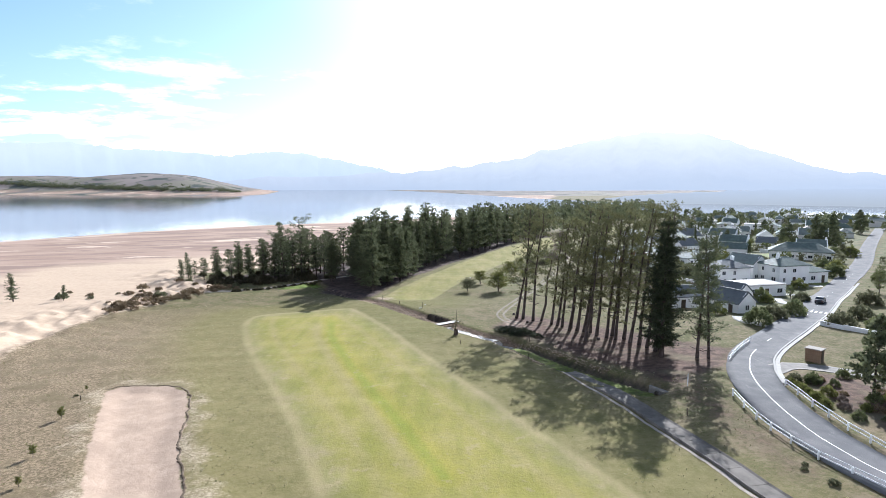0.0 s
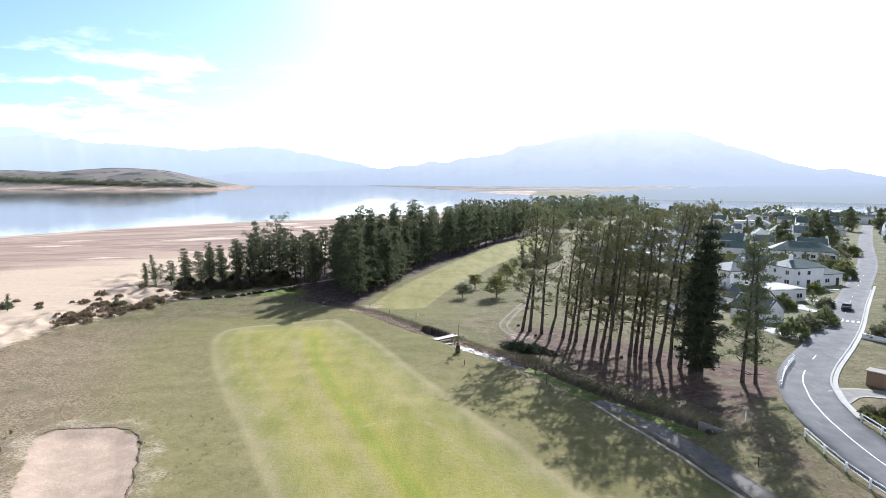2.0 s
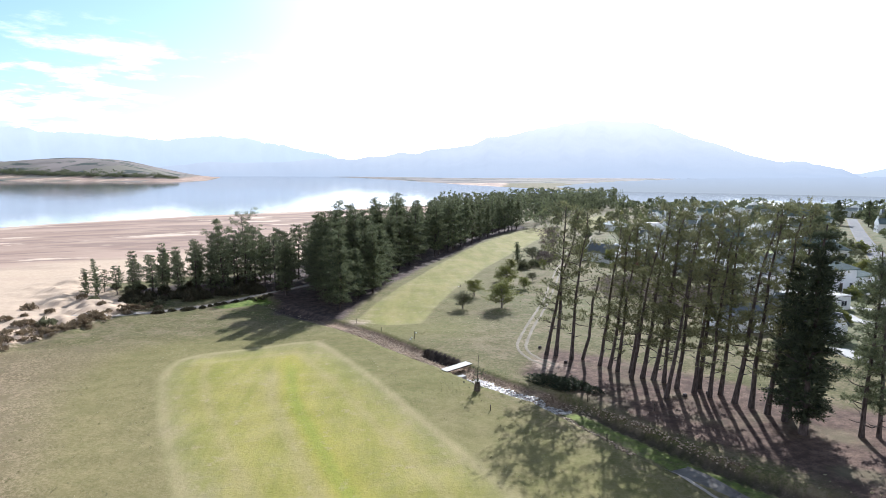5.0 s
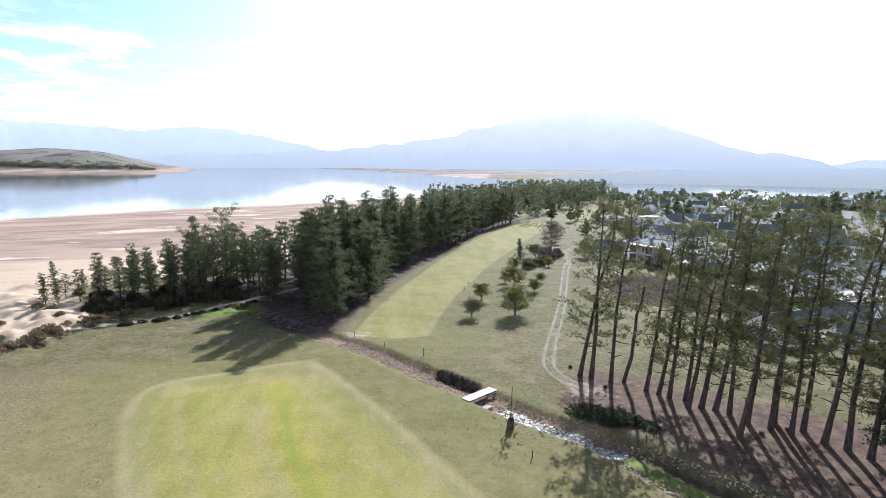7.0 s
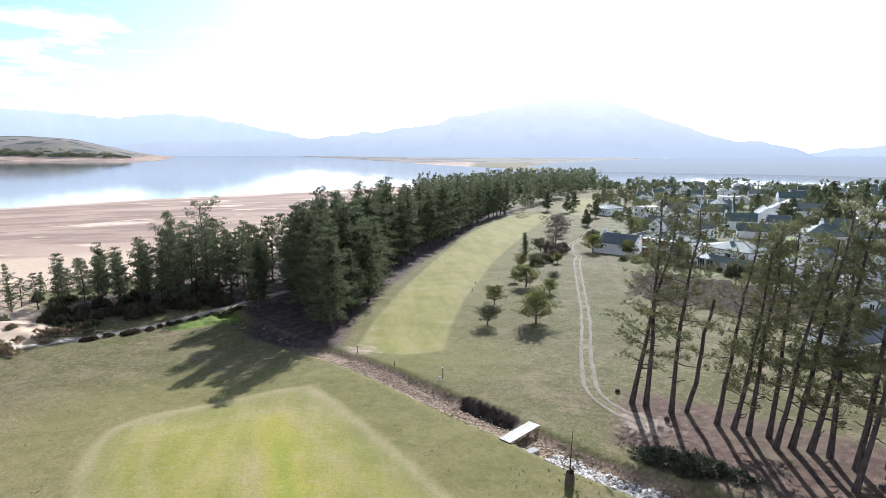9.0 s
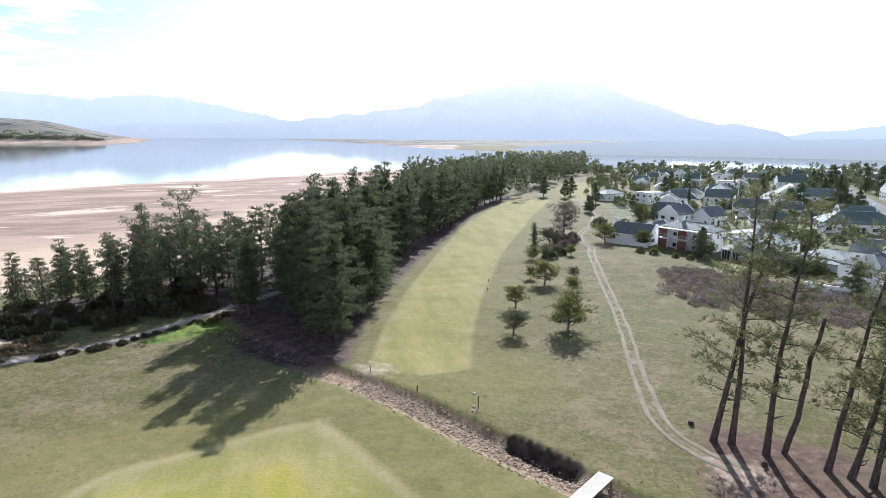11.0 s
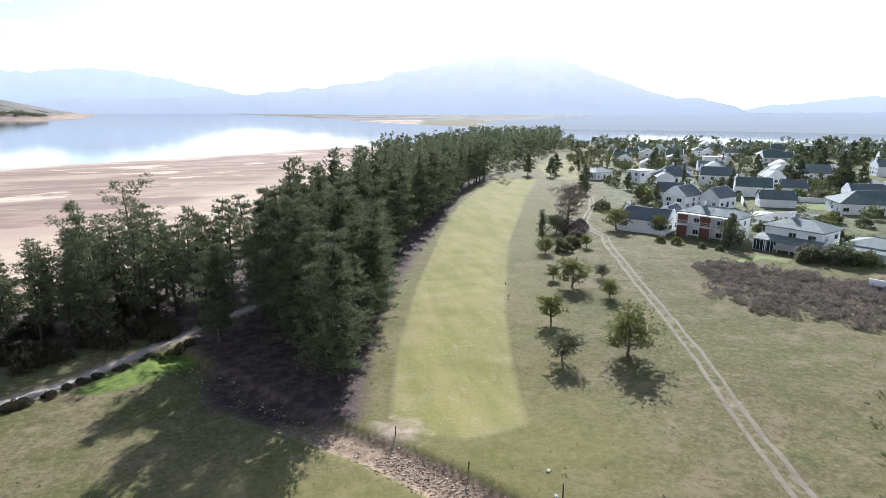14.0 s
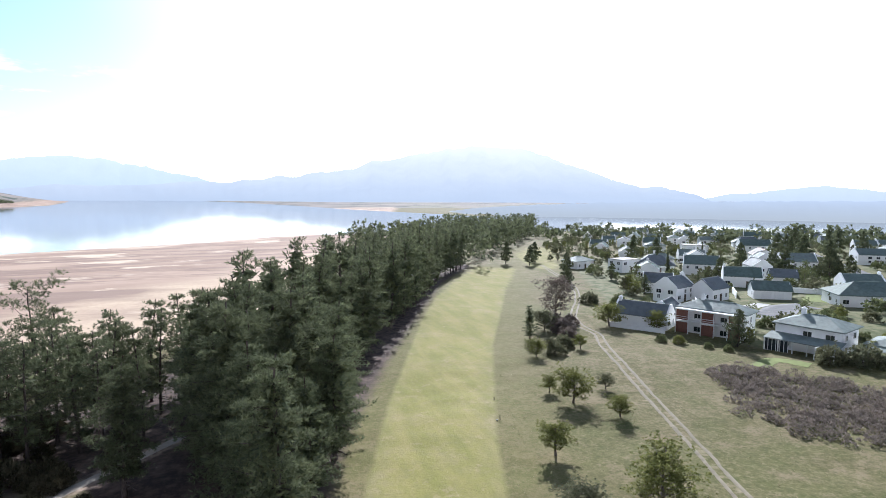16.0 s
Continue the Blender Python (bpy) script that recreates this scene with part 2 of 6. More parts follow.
    c = k.mix(edge("pit", 0.14, 0.35), c, k.mix(k.span(k.noise(0.35, 5, 0.6), 0.45, 0.68), pit, (0.355, 0.262, 0.195)))
    # hills across the water: fields, scrub and plantations
    field = k.mix(k.span(k.noise(0.004, 3), 0.42, 0.58), (0.165, 0.145, 0.13), (0.23, 0.195, 0.175))
    field = k.mix(k.span(k.cells(0.0042, "F1", "Color"), 0.60, 0.66), field, (0.18, 0.165, 0.13))
    field = k.mix(k.span(k.noise(0.009, 4), 0.55, 0.60), field, (0.06, 0.07, 0.06))
    c = k.mix(edge("hills", 0.2, 0.5), c, field)
    k.colour(c)
    k.bump(k.math("ADD", k.math("MULTIPLY", fine, 0.4), tuft), 0.45, 0.12)
    return k.m


def water_material():
    k = Nodes("lake_water", 0.06, 0, 0.5)
    k.b.inputs["IOR"].default_value = 1.33
    k.colour(k.mix(k.span(k.noise(0.004, 3), 0.4, 0.6), (0.030, 0.045, 0.055), (0.045, 0.060, 0.070)))
    k.bump(k.noise(0.25, 4, 0.6, (1, 2.5, 1)), 0.08, 0.12)
    return k.m


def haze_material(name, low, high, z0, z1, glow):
    """Mountains whose glowing colour paints in the haze of kilometres of bright air."""
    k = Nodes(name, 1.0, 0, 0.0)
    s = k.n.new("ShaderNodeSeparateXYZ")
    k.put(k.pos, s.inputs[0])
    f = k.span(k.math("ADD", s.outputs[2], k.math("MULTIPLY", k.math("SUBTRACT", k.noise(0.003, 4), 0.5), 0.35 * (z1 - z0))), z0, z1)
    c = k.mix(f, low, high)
    # haze colour is given off as glow, whiter towards the top
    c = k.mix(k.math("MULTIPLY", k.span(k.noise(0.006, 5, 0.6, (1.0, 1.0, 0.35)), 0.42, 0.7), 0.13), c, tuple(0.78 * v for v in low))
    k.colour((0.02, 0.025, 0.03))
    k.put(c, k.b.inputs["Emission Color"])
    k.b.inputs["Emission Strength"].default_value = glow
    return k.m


def asphalt():
    k = Nodes("asphalt", 0.9, 0, 0.15)
    c = k.mix(k.span(k.noise(0.35, 4), 0.35, 0.65), (0.115, 0.115, 0.12), (0.165, 0.16, 0.16))
    c = k.mix(k.span(k.noise(0.9, 5, 0.7, (1, 0.3, 1, 40)), 0.56, 0.72), c, (0.21, 0.205, 0.20))
    c = k.mix(k.span(k.noise(14, 4), 0.5, 0.75), c, (0.10, 0.10, 0.10))
    k.colour(c)
    k.bump(k.noise(25, 3), 0.3, 0.01)
    return k.m


def roofing(name, c):
    k = Nodes(name, 0.7, 0, 0.16)
    t = k.n.new("ShaderNodeTexWave")
    k.put(k.pos, t.inputs["Vector"])
    t.inputs["Scale"].default_value = 3.5
    d = tuple(v * 0.65 for v in c)
    col = k.mix(k.span(k.noise(0.9, 4), 0.35, 0.7), d, c)
    col = k.mix(k.math("MULTIPLY", k.chance(), 0.3), col, tuple(0.7 * v + 0.1 for v in c))
    k.colour(col)
    k.bump(t.outputs["Fac"], 0.4, 0.03)
    return k.m


M_GROUND, M_WATER, M_ROAD = ground_material(), water_material(), asphalt()
M_CONC = plain("weathered_concrete", (0.24, 0.222, 0.20), 0.9, vary=0.2, scale=1.2, bump=0.3)
M_OLDCONC = plain("stained_concrete", (0.205, 0.182, 0.158), 0.95, vary=0.3, scale=0.9, bump=0.5)
M_KERB = plain("pale_concrete", (0.40, 0.385, 0.355), 0.85, vary=0.12, scale=1.5)
M_PAINT = plain("road_paint", (0.72, 0.72, 0.69), 0.7, vary=0.18, scale=4)
M_WHITE = plain("white_plaster", (0.86, 0.86, 0.85), 0.85, vary=0.05, scale=0.7)
M_TRIM = plain("white_paint", (0.80, 0.80, 0.79), 0.5, vary=0.06)
M_GREEN = roofing("green_sheet_roof", (0.118, 0.158, 0.140))
M_PALEGREEN = roofing("faded_green_roof", (0.20, 0.235, 0.215))
M_SLATE = roofing("slate_roof", (0.135, 0.15, 0.16))
M_BROWNROOF = roofing("brown_roof", (0.16, 0.12, 0.10))
M_BRICK = plain("brown_shutter", (0.20, 0.095, 0.07), 0.8, vary=0.2)
M_WOOD = plain("grey_wood", (0.36, 0.325, 0.28), 0.85, vary=0.2, scale=5, bump=0.4)
M_DARKWOOD = plain("dark_wood", (0.10, 0.075, 0.055), 0.85, vary=0.2, scale=5)
M_BLEACHED = plain("bleached_wood", (0.62, 0.58, 0.52), 0.8, vary=0.12, scale=5, bump=0.3)
M_SHED = plain("shed_board", (0.30, 0.20, 0.13), 0.85, vary=0.2, scale=4)
M_STONE = Nodes("field_stone", 0.9)
M_STONE.colour(M_STONE.mix(M_STONE.island(), (0.13, 0.085, 0.055), (0.46, 0.36, 0.25)))
M_STONE.bump(M_STONE.noise(8, 4), 0.4, 0.04)
M_STONE = M_STONE.m
# pale weir stone, its colour whitened to carry the glint of water
M_GLINTSTONE = Nodes("pale_glint_stone", 0.35, 0, 0.5)
M_GLINTSTONE.colour(M_GLINTSTONE.mix(M_GLINTSTONE.island(), (0.24, 0.21, 0.18), (0.70, 0.65, 0.58)))
M_GLINTSTONE.bump(M_GLINTSTONE.noise(8, 4), 0.4, 0.04)
M_GLINTSTONE = M_GLINTSTONE.m
M_GLASS = Nodes("window_glass", 0.06, 0, 0.6).colour((0.025, 0.032, 0.04)).m
M_CARPAINT = Nodes("car_paint", 0.25, 0.3, 0.6).colour((0.04, 0.045, 0.055)).m
M_RUBBER = plain("rubber", (0.02, 0.02, 0.02), 0.9)
M_STEEL = plain("galvanised_steel", (0.55, 0.55, 0.55), 0.45, 0.8, vary=0.1)
M_BARK = bark("pine_bark", (0.032, 0.025, 0.022), (0.098, 0.074, 0.064))
M_SOIL = plain("dark_turf_soil", (0.20, 0.145, 0.095), 0.95, vary=0.3, scale=2.5, bump=0.6)
M_TWIG = bark("grey_bark", (0.085, 0.07, 0.058), (0.20, 0.17, 0.145))
M_PINE = leafy("pine_needles", (0.042, 0.054, 0.041), (0.198, 0.216, 0.112), 0.38)
M_GROVE = leafy("sparse_pine_needles", (0.058, 0.064, 0.040), (0.235, 0.232, 0.110), 0.42)
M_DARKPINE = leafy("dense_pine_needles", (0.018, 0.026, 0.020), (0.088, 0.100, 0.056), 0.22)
M_LEAF = leafy("orchard_leaves", (0.085, 0.102, 0.038), (0.250, 0.252, 0.088), 0.50)
M_DULL = leafy("dull_leaves", (0.075, 0.082, 0.050), (0.200, 0.200, 0.120), 0.42)
M_GARDEN = leafy("garden_leaves", (0.070, 0.090, 0.045), (0.215, 0.230, 0.110), 0.40)
M_BROWNLEAF = leafy("bare_brown_twigs", (0.105, 0.086, 0.076), (0.235, 0.195, 0.170), 0.30)
M_HEATH = leafy("heath", (0.106, 0.090, 0.076), (0.330, 0.278, 0.240), 0.28)
M_SCRUB = leafy("dune_scrub", (0.115, 0.085, 0.055), (0.28, 0.22, 0.14), 0.35)
M_GRASS = leafy("dry_grass", (0.20, 0.19, 0.09), (0.36, 0.32, 0.20), 0.45)
M_DIRT = plain("bare_dirt", (0.238, 0.200, 0.140), 0.95, vary=0.2, scale=1.6, bump=0.4)
M_LAWN = plain("lawn", (0.185, 0.215, 0.06), 0.95, vary=0.2, scale=0.8, bump=0.4)
M_PATH = plain("pale_path", (0.42, 0.36, 0.30), 0.95, vary=0.16, scale=1.6, bump=0.4)

# ---- shapes ----


def mesh_of(name, verts, faces, material, smooth=False):
    me = bpy.data.meshes.new(name)
    me.from_pydata([tuple(v) for v in verts], [], [tuple(f) for f in faces])
    if material:
        me.materials.append(material)
    if smooth:
        me.polygons.foreach_set("use_smooth", [True] * len(me.polygons))
    me.update()
    return me


def tri_mesh(name, verts, tris, material, smooth=False):
    """A mesh from arrays of points and triangles."""
    verts, tris = np.asarray(verts, np.float32), np.asarray(tris, np.int32)
    me = bpy.data.meshes.new(name)
    me.vertices.add(len(verts))
    me.vertices.foreach_set("co", verts.ravel())
    me.loops.add(tris.size)
    me.loops.foreach_set("vertex_index", tris.ravel())
    me.polygons.add(len(tris))
    me.polygons.foreach_set("loop_start", np.arange(0, tris.size, 3, dtype=np.int32))
    me.polygons.foreach_set("loop_total", np.full(len(tris), 3, np.int32))
    me.polygons.foreach_set("use_smooth", np.full(len(tris), smooth, bool))
    me.materials.append(material)
    me.update(calc_edges=True)
    return me


def base(name, m, label="", category="", group="", kind=""):
    """A thing's own Empty at its foot."""
    ob = new(name)
    ob.empty_display_size = 0.3
    ob.matrix_world = m
    return tagged(ob, label, category, group, kind)


def put(name, data, parent, m=None, label=""):
    """A mesh as a part under a thing or a part."""
    ob = new(name, data)
    ob.parent = parent
    if m is not None:
        ob.matrix_basis = m
    return tagged(ob, label)


def box_mesh(name, w, d, h, material, bevel=0.02, z0=0.0):
    """A box on z0, centred in x and y, with softened edges."""
    bm = bmesh.new()
    bmesh.ops.create_cube(bm, size=1.0, matrix=Matrix.Translation((0, 0, z0 + h / 2)) @ Matrix.Diagonal((w, d, h, 1)))
    if bevel:
        bmesh.ops.bevel(bm, geom=bm.edges[:], offset=min(bevel, 0.3 * min(w, d, h)), segments=1, affect="EDGES")
    me = bpy.data.meshes.new(name)
    bm.to_mesh(me)
    bm.free()
    me.materials.append(material)
    return me


class Bulk:
    """Collects boxes and loose pieces into one mesh of one part."""

    def __init__(self):
        self.v, self.f = [], []

    def box(self, x0, y0, z0, x1, y1, z1):
        return self.hexa([(x0, y0, z0), (x1, y0, z0), (x1, y1, z0), (x0, y1, z0), (x0, y0, z1), (x1, y0, z1), (x1, y1, z1), (x0, y1, z1)])

    def hexa(self, p):
        n = len(self.v)
        self.v += p
        self.f += [tuple(n + i for i in q) for q in ((3, 2, 1, 0), (4, 5, 6, 7), (0, 1, 5, 4), (1, 2, 6, 5), (2, 3, 7, 6), (3, 0, 4, 7))]
        return self

    def add(self, verts, faces):
        n = len(self.v)
        self.v += [tuple(p) for p in verts]
        self.f += [tuple(n + i for i in q) for q in faces]
        return self

    def mesh(self, name, material):
        return mesh_of(name, self.v, self.f, material)


def curve_points(pts, step):
    """A smooth line through the points, with a point every step metres."""
    p = [Vector(q).to_3d() for q in pts]
    p = [2 * p[0] - p[1], *p, 2 * p[-1] - p[-2]]
    out = []
    for a, b, c, d in zip(p, p[1:], p[2:], p[3:]):
        n = max(1, int((c - b).length / step))
        for i in range(n):
            t = i / n
            out.append(0.5 * ((2 * b) + (c - a) * t + (2 * a - 5 * b + 4 * c - d) * t * t + (3 * b - a - 3 * c + d) * t ** 3))
    return out + [p[-2]]


def sides(line):
    """At each point of a line, the unit vector to its right."""
    out = []
    for i in range(len(line)):
        d = line[min(i + 1, len(line) - 1)] - line[max(i - 1, 0)]
        out.append(Vector((d.y, -d.x, 0)).normalized())
    return out


# ---- the lie of the land ----
LAKE_Z = -11.8
LAKE = [(-4700, -1500), (-900, 60), (-420, 290), (-293, 386), (-245, 462), (-165, 535), (-98, 573), (-58, 601), (-5, 654), (110, 690), (230, 690), (330, 640), (430, 580), (540, 545), (700, 540),
        (1000, 640), (900, 760), (720, 930), (560, 1030), (440, 1080), (339, 1110), (287, 1288), (197, 1553), (67, 2173), (-150, 3000), (-450, 3800), (-800, 4400), (-4700, 4400)]
CAPE = [(-4200, 2900), (-2400, 2500), (-1300, 2180), (-800, 1990), (-660, 1960), (-650, 2150), (-770, 2700), (-930, 3350), (-1300, 3700), (-4200, 3900)]
BEACH = [(-66, 20), (-69, 89), (-72, 107), (-72, 121), (-67, 133), (-62, 146), (-59, 157), (-66, 166), (-80, 186), (-57, 204), (-42, 220), (-27, 242), (-8, 282), (24, 345), (80, 450),
         (160, 600), (300, 700), (700, 770), (1300, 860), (1400, 1100), (200, 1800), (-4000, 1800), (-4000, -500), (-400, -200)]
FAIRWAY = [(-33, 125), (-37.5, 123.2), (-39.8, 120), (-40, 115.5), (-38.6, 109.5), (-35, 100), (-28.5, 85.4), (-23.6, 76), (-17, 62), (-10.5, 46), (-2, 28), (24, 28), (16, 48), (8, 66), (2.1, 79), (-0.9, 86.7), (-7.3, 102), (-12.6, 114.5), (-17.4, 124.5), (-20.5, 129.5), (-25, 128.5)]
FAIRWAY_FAR = [(-15, 142), (-13.6, 150), (-11.6, 159), (-7.8, 172), (-3, 188), (3.4, 206), (14.5, 238), (27, 270), (46, 308), (66, 343), (84, 340), (70, 312), (53.5, 280), (38, 246), (22.5, 213), (6.0, 170), (0.6, 153), (-3, 139.5), (-9, 138.5)]
GREEN_FAR = [(88, 335), (98, 330), (120, 372), (150, 430), (138, 440), (110, 400)]
PIT = [(-44, 73.5), (-43, 75.6), (-36.8, 76.1), (-33.1, 73.3), (-29, 63.6), (-27.1, 57.4), (-21.6, 45.9), (-19, 38), (-27, 38), (-30.3, 45.9), (-34.4, 53.5), (-39.3, 63.6)]
GROVE_FLOOR = [(9.5, 111), (16, 122), (23, 116), (33, 104), (42, 92), (46, 90), (40, 80), (31, 76), (21, 90), (15, 101)]
WOOD_FLOOR = [(-32, 150), (-22, 144), (-17.5, 144), (-15, 158), (-10, 178), (-5, 192), (-1, 203), (20, 256), (39, 302), (66, 348), (66, 372), (26, 340), (-8, 280), (-28, 234), (-44, 204), (-72, 178), (-58, 168), (-38, 172), (-33, 162)]
WEEDS = [(-46, 157.4), (-42.3, 162), (-37.5, 167.5), (-34.6, 163.5), (-38, 158.8), (-43, 156.5)]
DITCH = [(-37, 164), (-31, 156), (-24, 146), (-16.4, 138.3), (-10.8, 131), (-6.2, 123.6), (0.2, 114.4), (5, 107), (9, 102.5), (11.5, 100)]
BANKFOOT = [(13.8, 98.5), (17.0, 92.3), (20.4, 86.4), (23.2, 81.2), (27.2, 74.6)]
TRENCH = [(-2.8, 121.6), (-0.8, 118.4), (0.4, 116.8)]
CANAL = [(11.5, 100), (15.4, 91.4), (18.8, 84.3), (22, 79), (26, 73)]
TRACK = [(14.5, 113.5), (12.6, 118), (12.5, 123.8), (16.7, 135.6), (24.4, 154.6), (34.4, 182.5), (43, 206), (47.5, 216), (48.5, 224), (53, 236), (65, 255), (76, 276), (84, 298), (90, 318), (98, 345)]
FOOTPATH = [(-75, 149), (-62, 149.5), (-56.6, 153.2), (-51.8, 156), (-46.8, 160), (-41.5, 166), (-35.3, 173.5), (-29, 182)]
LUSH = [(-23.5, 120), (-20.3, 103), (-13.5, 84), (-7, 68), (0, 50)]
ROAD = [(44.5, 33), (41, 39), (38.8, 45), (37.9, 51), (37.8, 58), (38.4, 65), (40.0, 72.5), (43.4, 80.5), (49.5, 89.8), (67.9, 109.6), (98.7, 146.5), (147.2, 204), (190, 260), (228, 309), (300, 400)]
VERGE = [(27, 78), (34, 80), (34.5, 60), (34, 48), (30.5, 47), (29, 60)]
BANK = [(44.5, 48), (45, 64), (47, 76.5), (52, 77), (57, 72), (60, 62), (58, 46)]
TOWN = [(56, 104), (66, 150), (80, 162), (72, 196), (60, 226), (76, 262), (100, 318), (118, 350), (330, 460), (470, 420), (470, 300), (220, 262), (120, 172), (74, 118)]
HEATH = [(49, 184), (54, 187), (63, 182), (67, 171), (78, 166), (72, 155.5), (66, 150), (58, 144), (53, 145.5), (50, 151), (46, 155.5), (42, 159), (40.5, 165), (43, 172)]


def to_line(x, y, pts):
    """Distance to a line of points."""
    best = np.full(np.shape(x), 1e9)
    for (ax, ay), (bx, by) in zip(pts, pts[1:]):
        dx, dy = bx - ax, by - ay
        t = np.clip(((x - ax) * dx + (y - ay) * dy) / (dx * dx + dy * dy), 0, 1)
        best = np.minimum(best, np.hypot(x - ax - t * dx, y - ay - t * dy))
    return best


def within(x, y, poly):
    """Distance inside an outline, negative outside."""
    odd = np.zeros(np.shape(x), bool)
    for (ax, ay), (bx, by) in zip(poly, poly[1:] + poly[:1]):
        if ay != by:
            odd ^= ((ay > y) != (by > y)) & (x < (bx - ax) * (y - ay) / (by - ay) + ax)
    d = to_line(x, y, poly + poly[:1])
    return np.where(odd, d, -d)


def ease(a, b, v):
    t = np.clip((v - a) / (b - a), 0, 1)
    return t * t * (3 - 2 * t)


def waves(x, y, size, seed=0):
    """Smooth irregular swell between -1 and 1."""
    r = np.random.RandomState(seed)
    out = 0
    for i in range(7):
        a, k, p = r.uniform(0, 2 * math.pi), r.uniform(0.6, 1.9) * 2 * math.pi / size, r.uniform(0, 6.28)
        out = out + np.sin(k * (x * math.cos(a) + y * math.sin(a)) + p + 0.7 * np.sin(0.53 * k * (y * math.cos(a) - x * math.sin(a))))
    return out / 4.0


def land(x, y):
    """The height of the ground."""
    x, y = np.asarray(x, float), np.asarray(y, float)
    z = 0.35 - 10.6 * (1 - np.exp(-np.maximum(y, 0) / 437)) - 0.0244 * np.minimum(y, 0)
    z = z + 1.2 * ease(18, 44, x) * (1 - ease(100, 155, y))
    near = np.exp(-((y - 100) / 260.0) ** 2)
    z = z + near * (0.22 * waves(x, y, 42, 1) + 0.06 * waves(x, y, 9, 2))
    # dunes along the beach
    out = within(x, y, BEACH)
    z = z + 1.25 * np.exp(-((out - 8) / 9.0) ** 2) * (0.5 + 0.7 * waves(x, y, 13, 3) + 0.35 * waves(x, y, 5, 13)) * ease(330, 200, y) * ease(60, 95, y)
    # shores
    wet = -within(x, y, LAKE)
    dry = np.maximum(wet, within(x, y, CAPE))
    shore = LAKE_Z + np.where(dry > 0, 0.034 * dry + 0.12 * waves(x, y, 60, 5) * ease(0, 20, dry), np.maximum(0.05 * dry, -3.0))
    z = np.where(within(x, y, CAPE) > -1, shore, np.minimum(z, shore))
    inside = within(x, y, CAPE)
    z = z + np.where(inside > 0, ease(60, 460, inside) * (42 + 8 * waves(x, y, 900, 6)) * ease(-580, -1300, x) + 20 * ease(0, 330, inside), 0)
    # hills behind the far shore
    z = z + np.where((y > 1050) & (wet > 0), 2.5 * ease(60, 700, wet) * (1 + 0.5 * waves(x, y, 700, 8)), 0)
    # the ditch, the canal and the sand pit
    z = z - 0.70 * ease(2.4, 1.2, to_line(x, y, DITCH)) * (1 + 0.1 * waves(x, y, 5, 9))
    z = z - 0.75 * ease(1.3, 0.5, to_line(x, y, TRENCH))
    z = z - 0.8 * ease(3.2, 1.7, to_line(x, y, CANAL)) - 0.3 * ease(1.2, 0.5, to_line(x, y, BANKFOOT))
    z = z - 0.42 * ease(-0.2, 2.6, within(x, y, PIT)) + 0.10 * np.exp(-((within(x, y, PIT) + 1.2) / 1.1) ** 2)
    return z


def gz(x, y):
    return float(land(np.array([float(x)]), np.array([float(y)]))[0])


def spaced(lo, hi, step, end0, end1, grow=1.055):
    """Even steps between lo and hi that widen outwards."""
    mid = list(np.arange(lo, hi + 0.01, step))
    for end, sign in ((end0, -1), (end1, 1)):
        s, p, far = step, (mid[0] if sign < 0 else mid[-1]), []
        while (p - end) * sign < 0:
            s *= grow
            p += sign * s
            far.append(p)
        mid = far[::-1] + mid if sign < 0 else mid + far
    return np.array(mid)


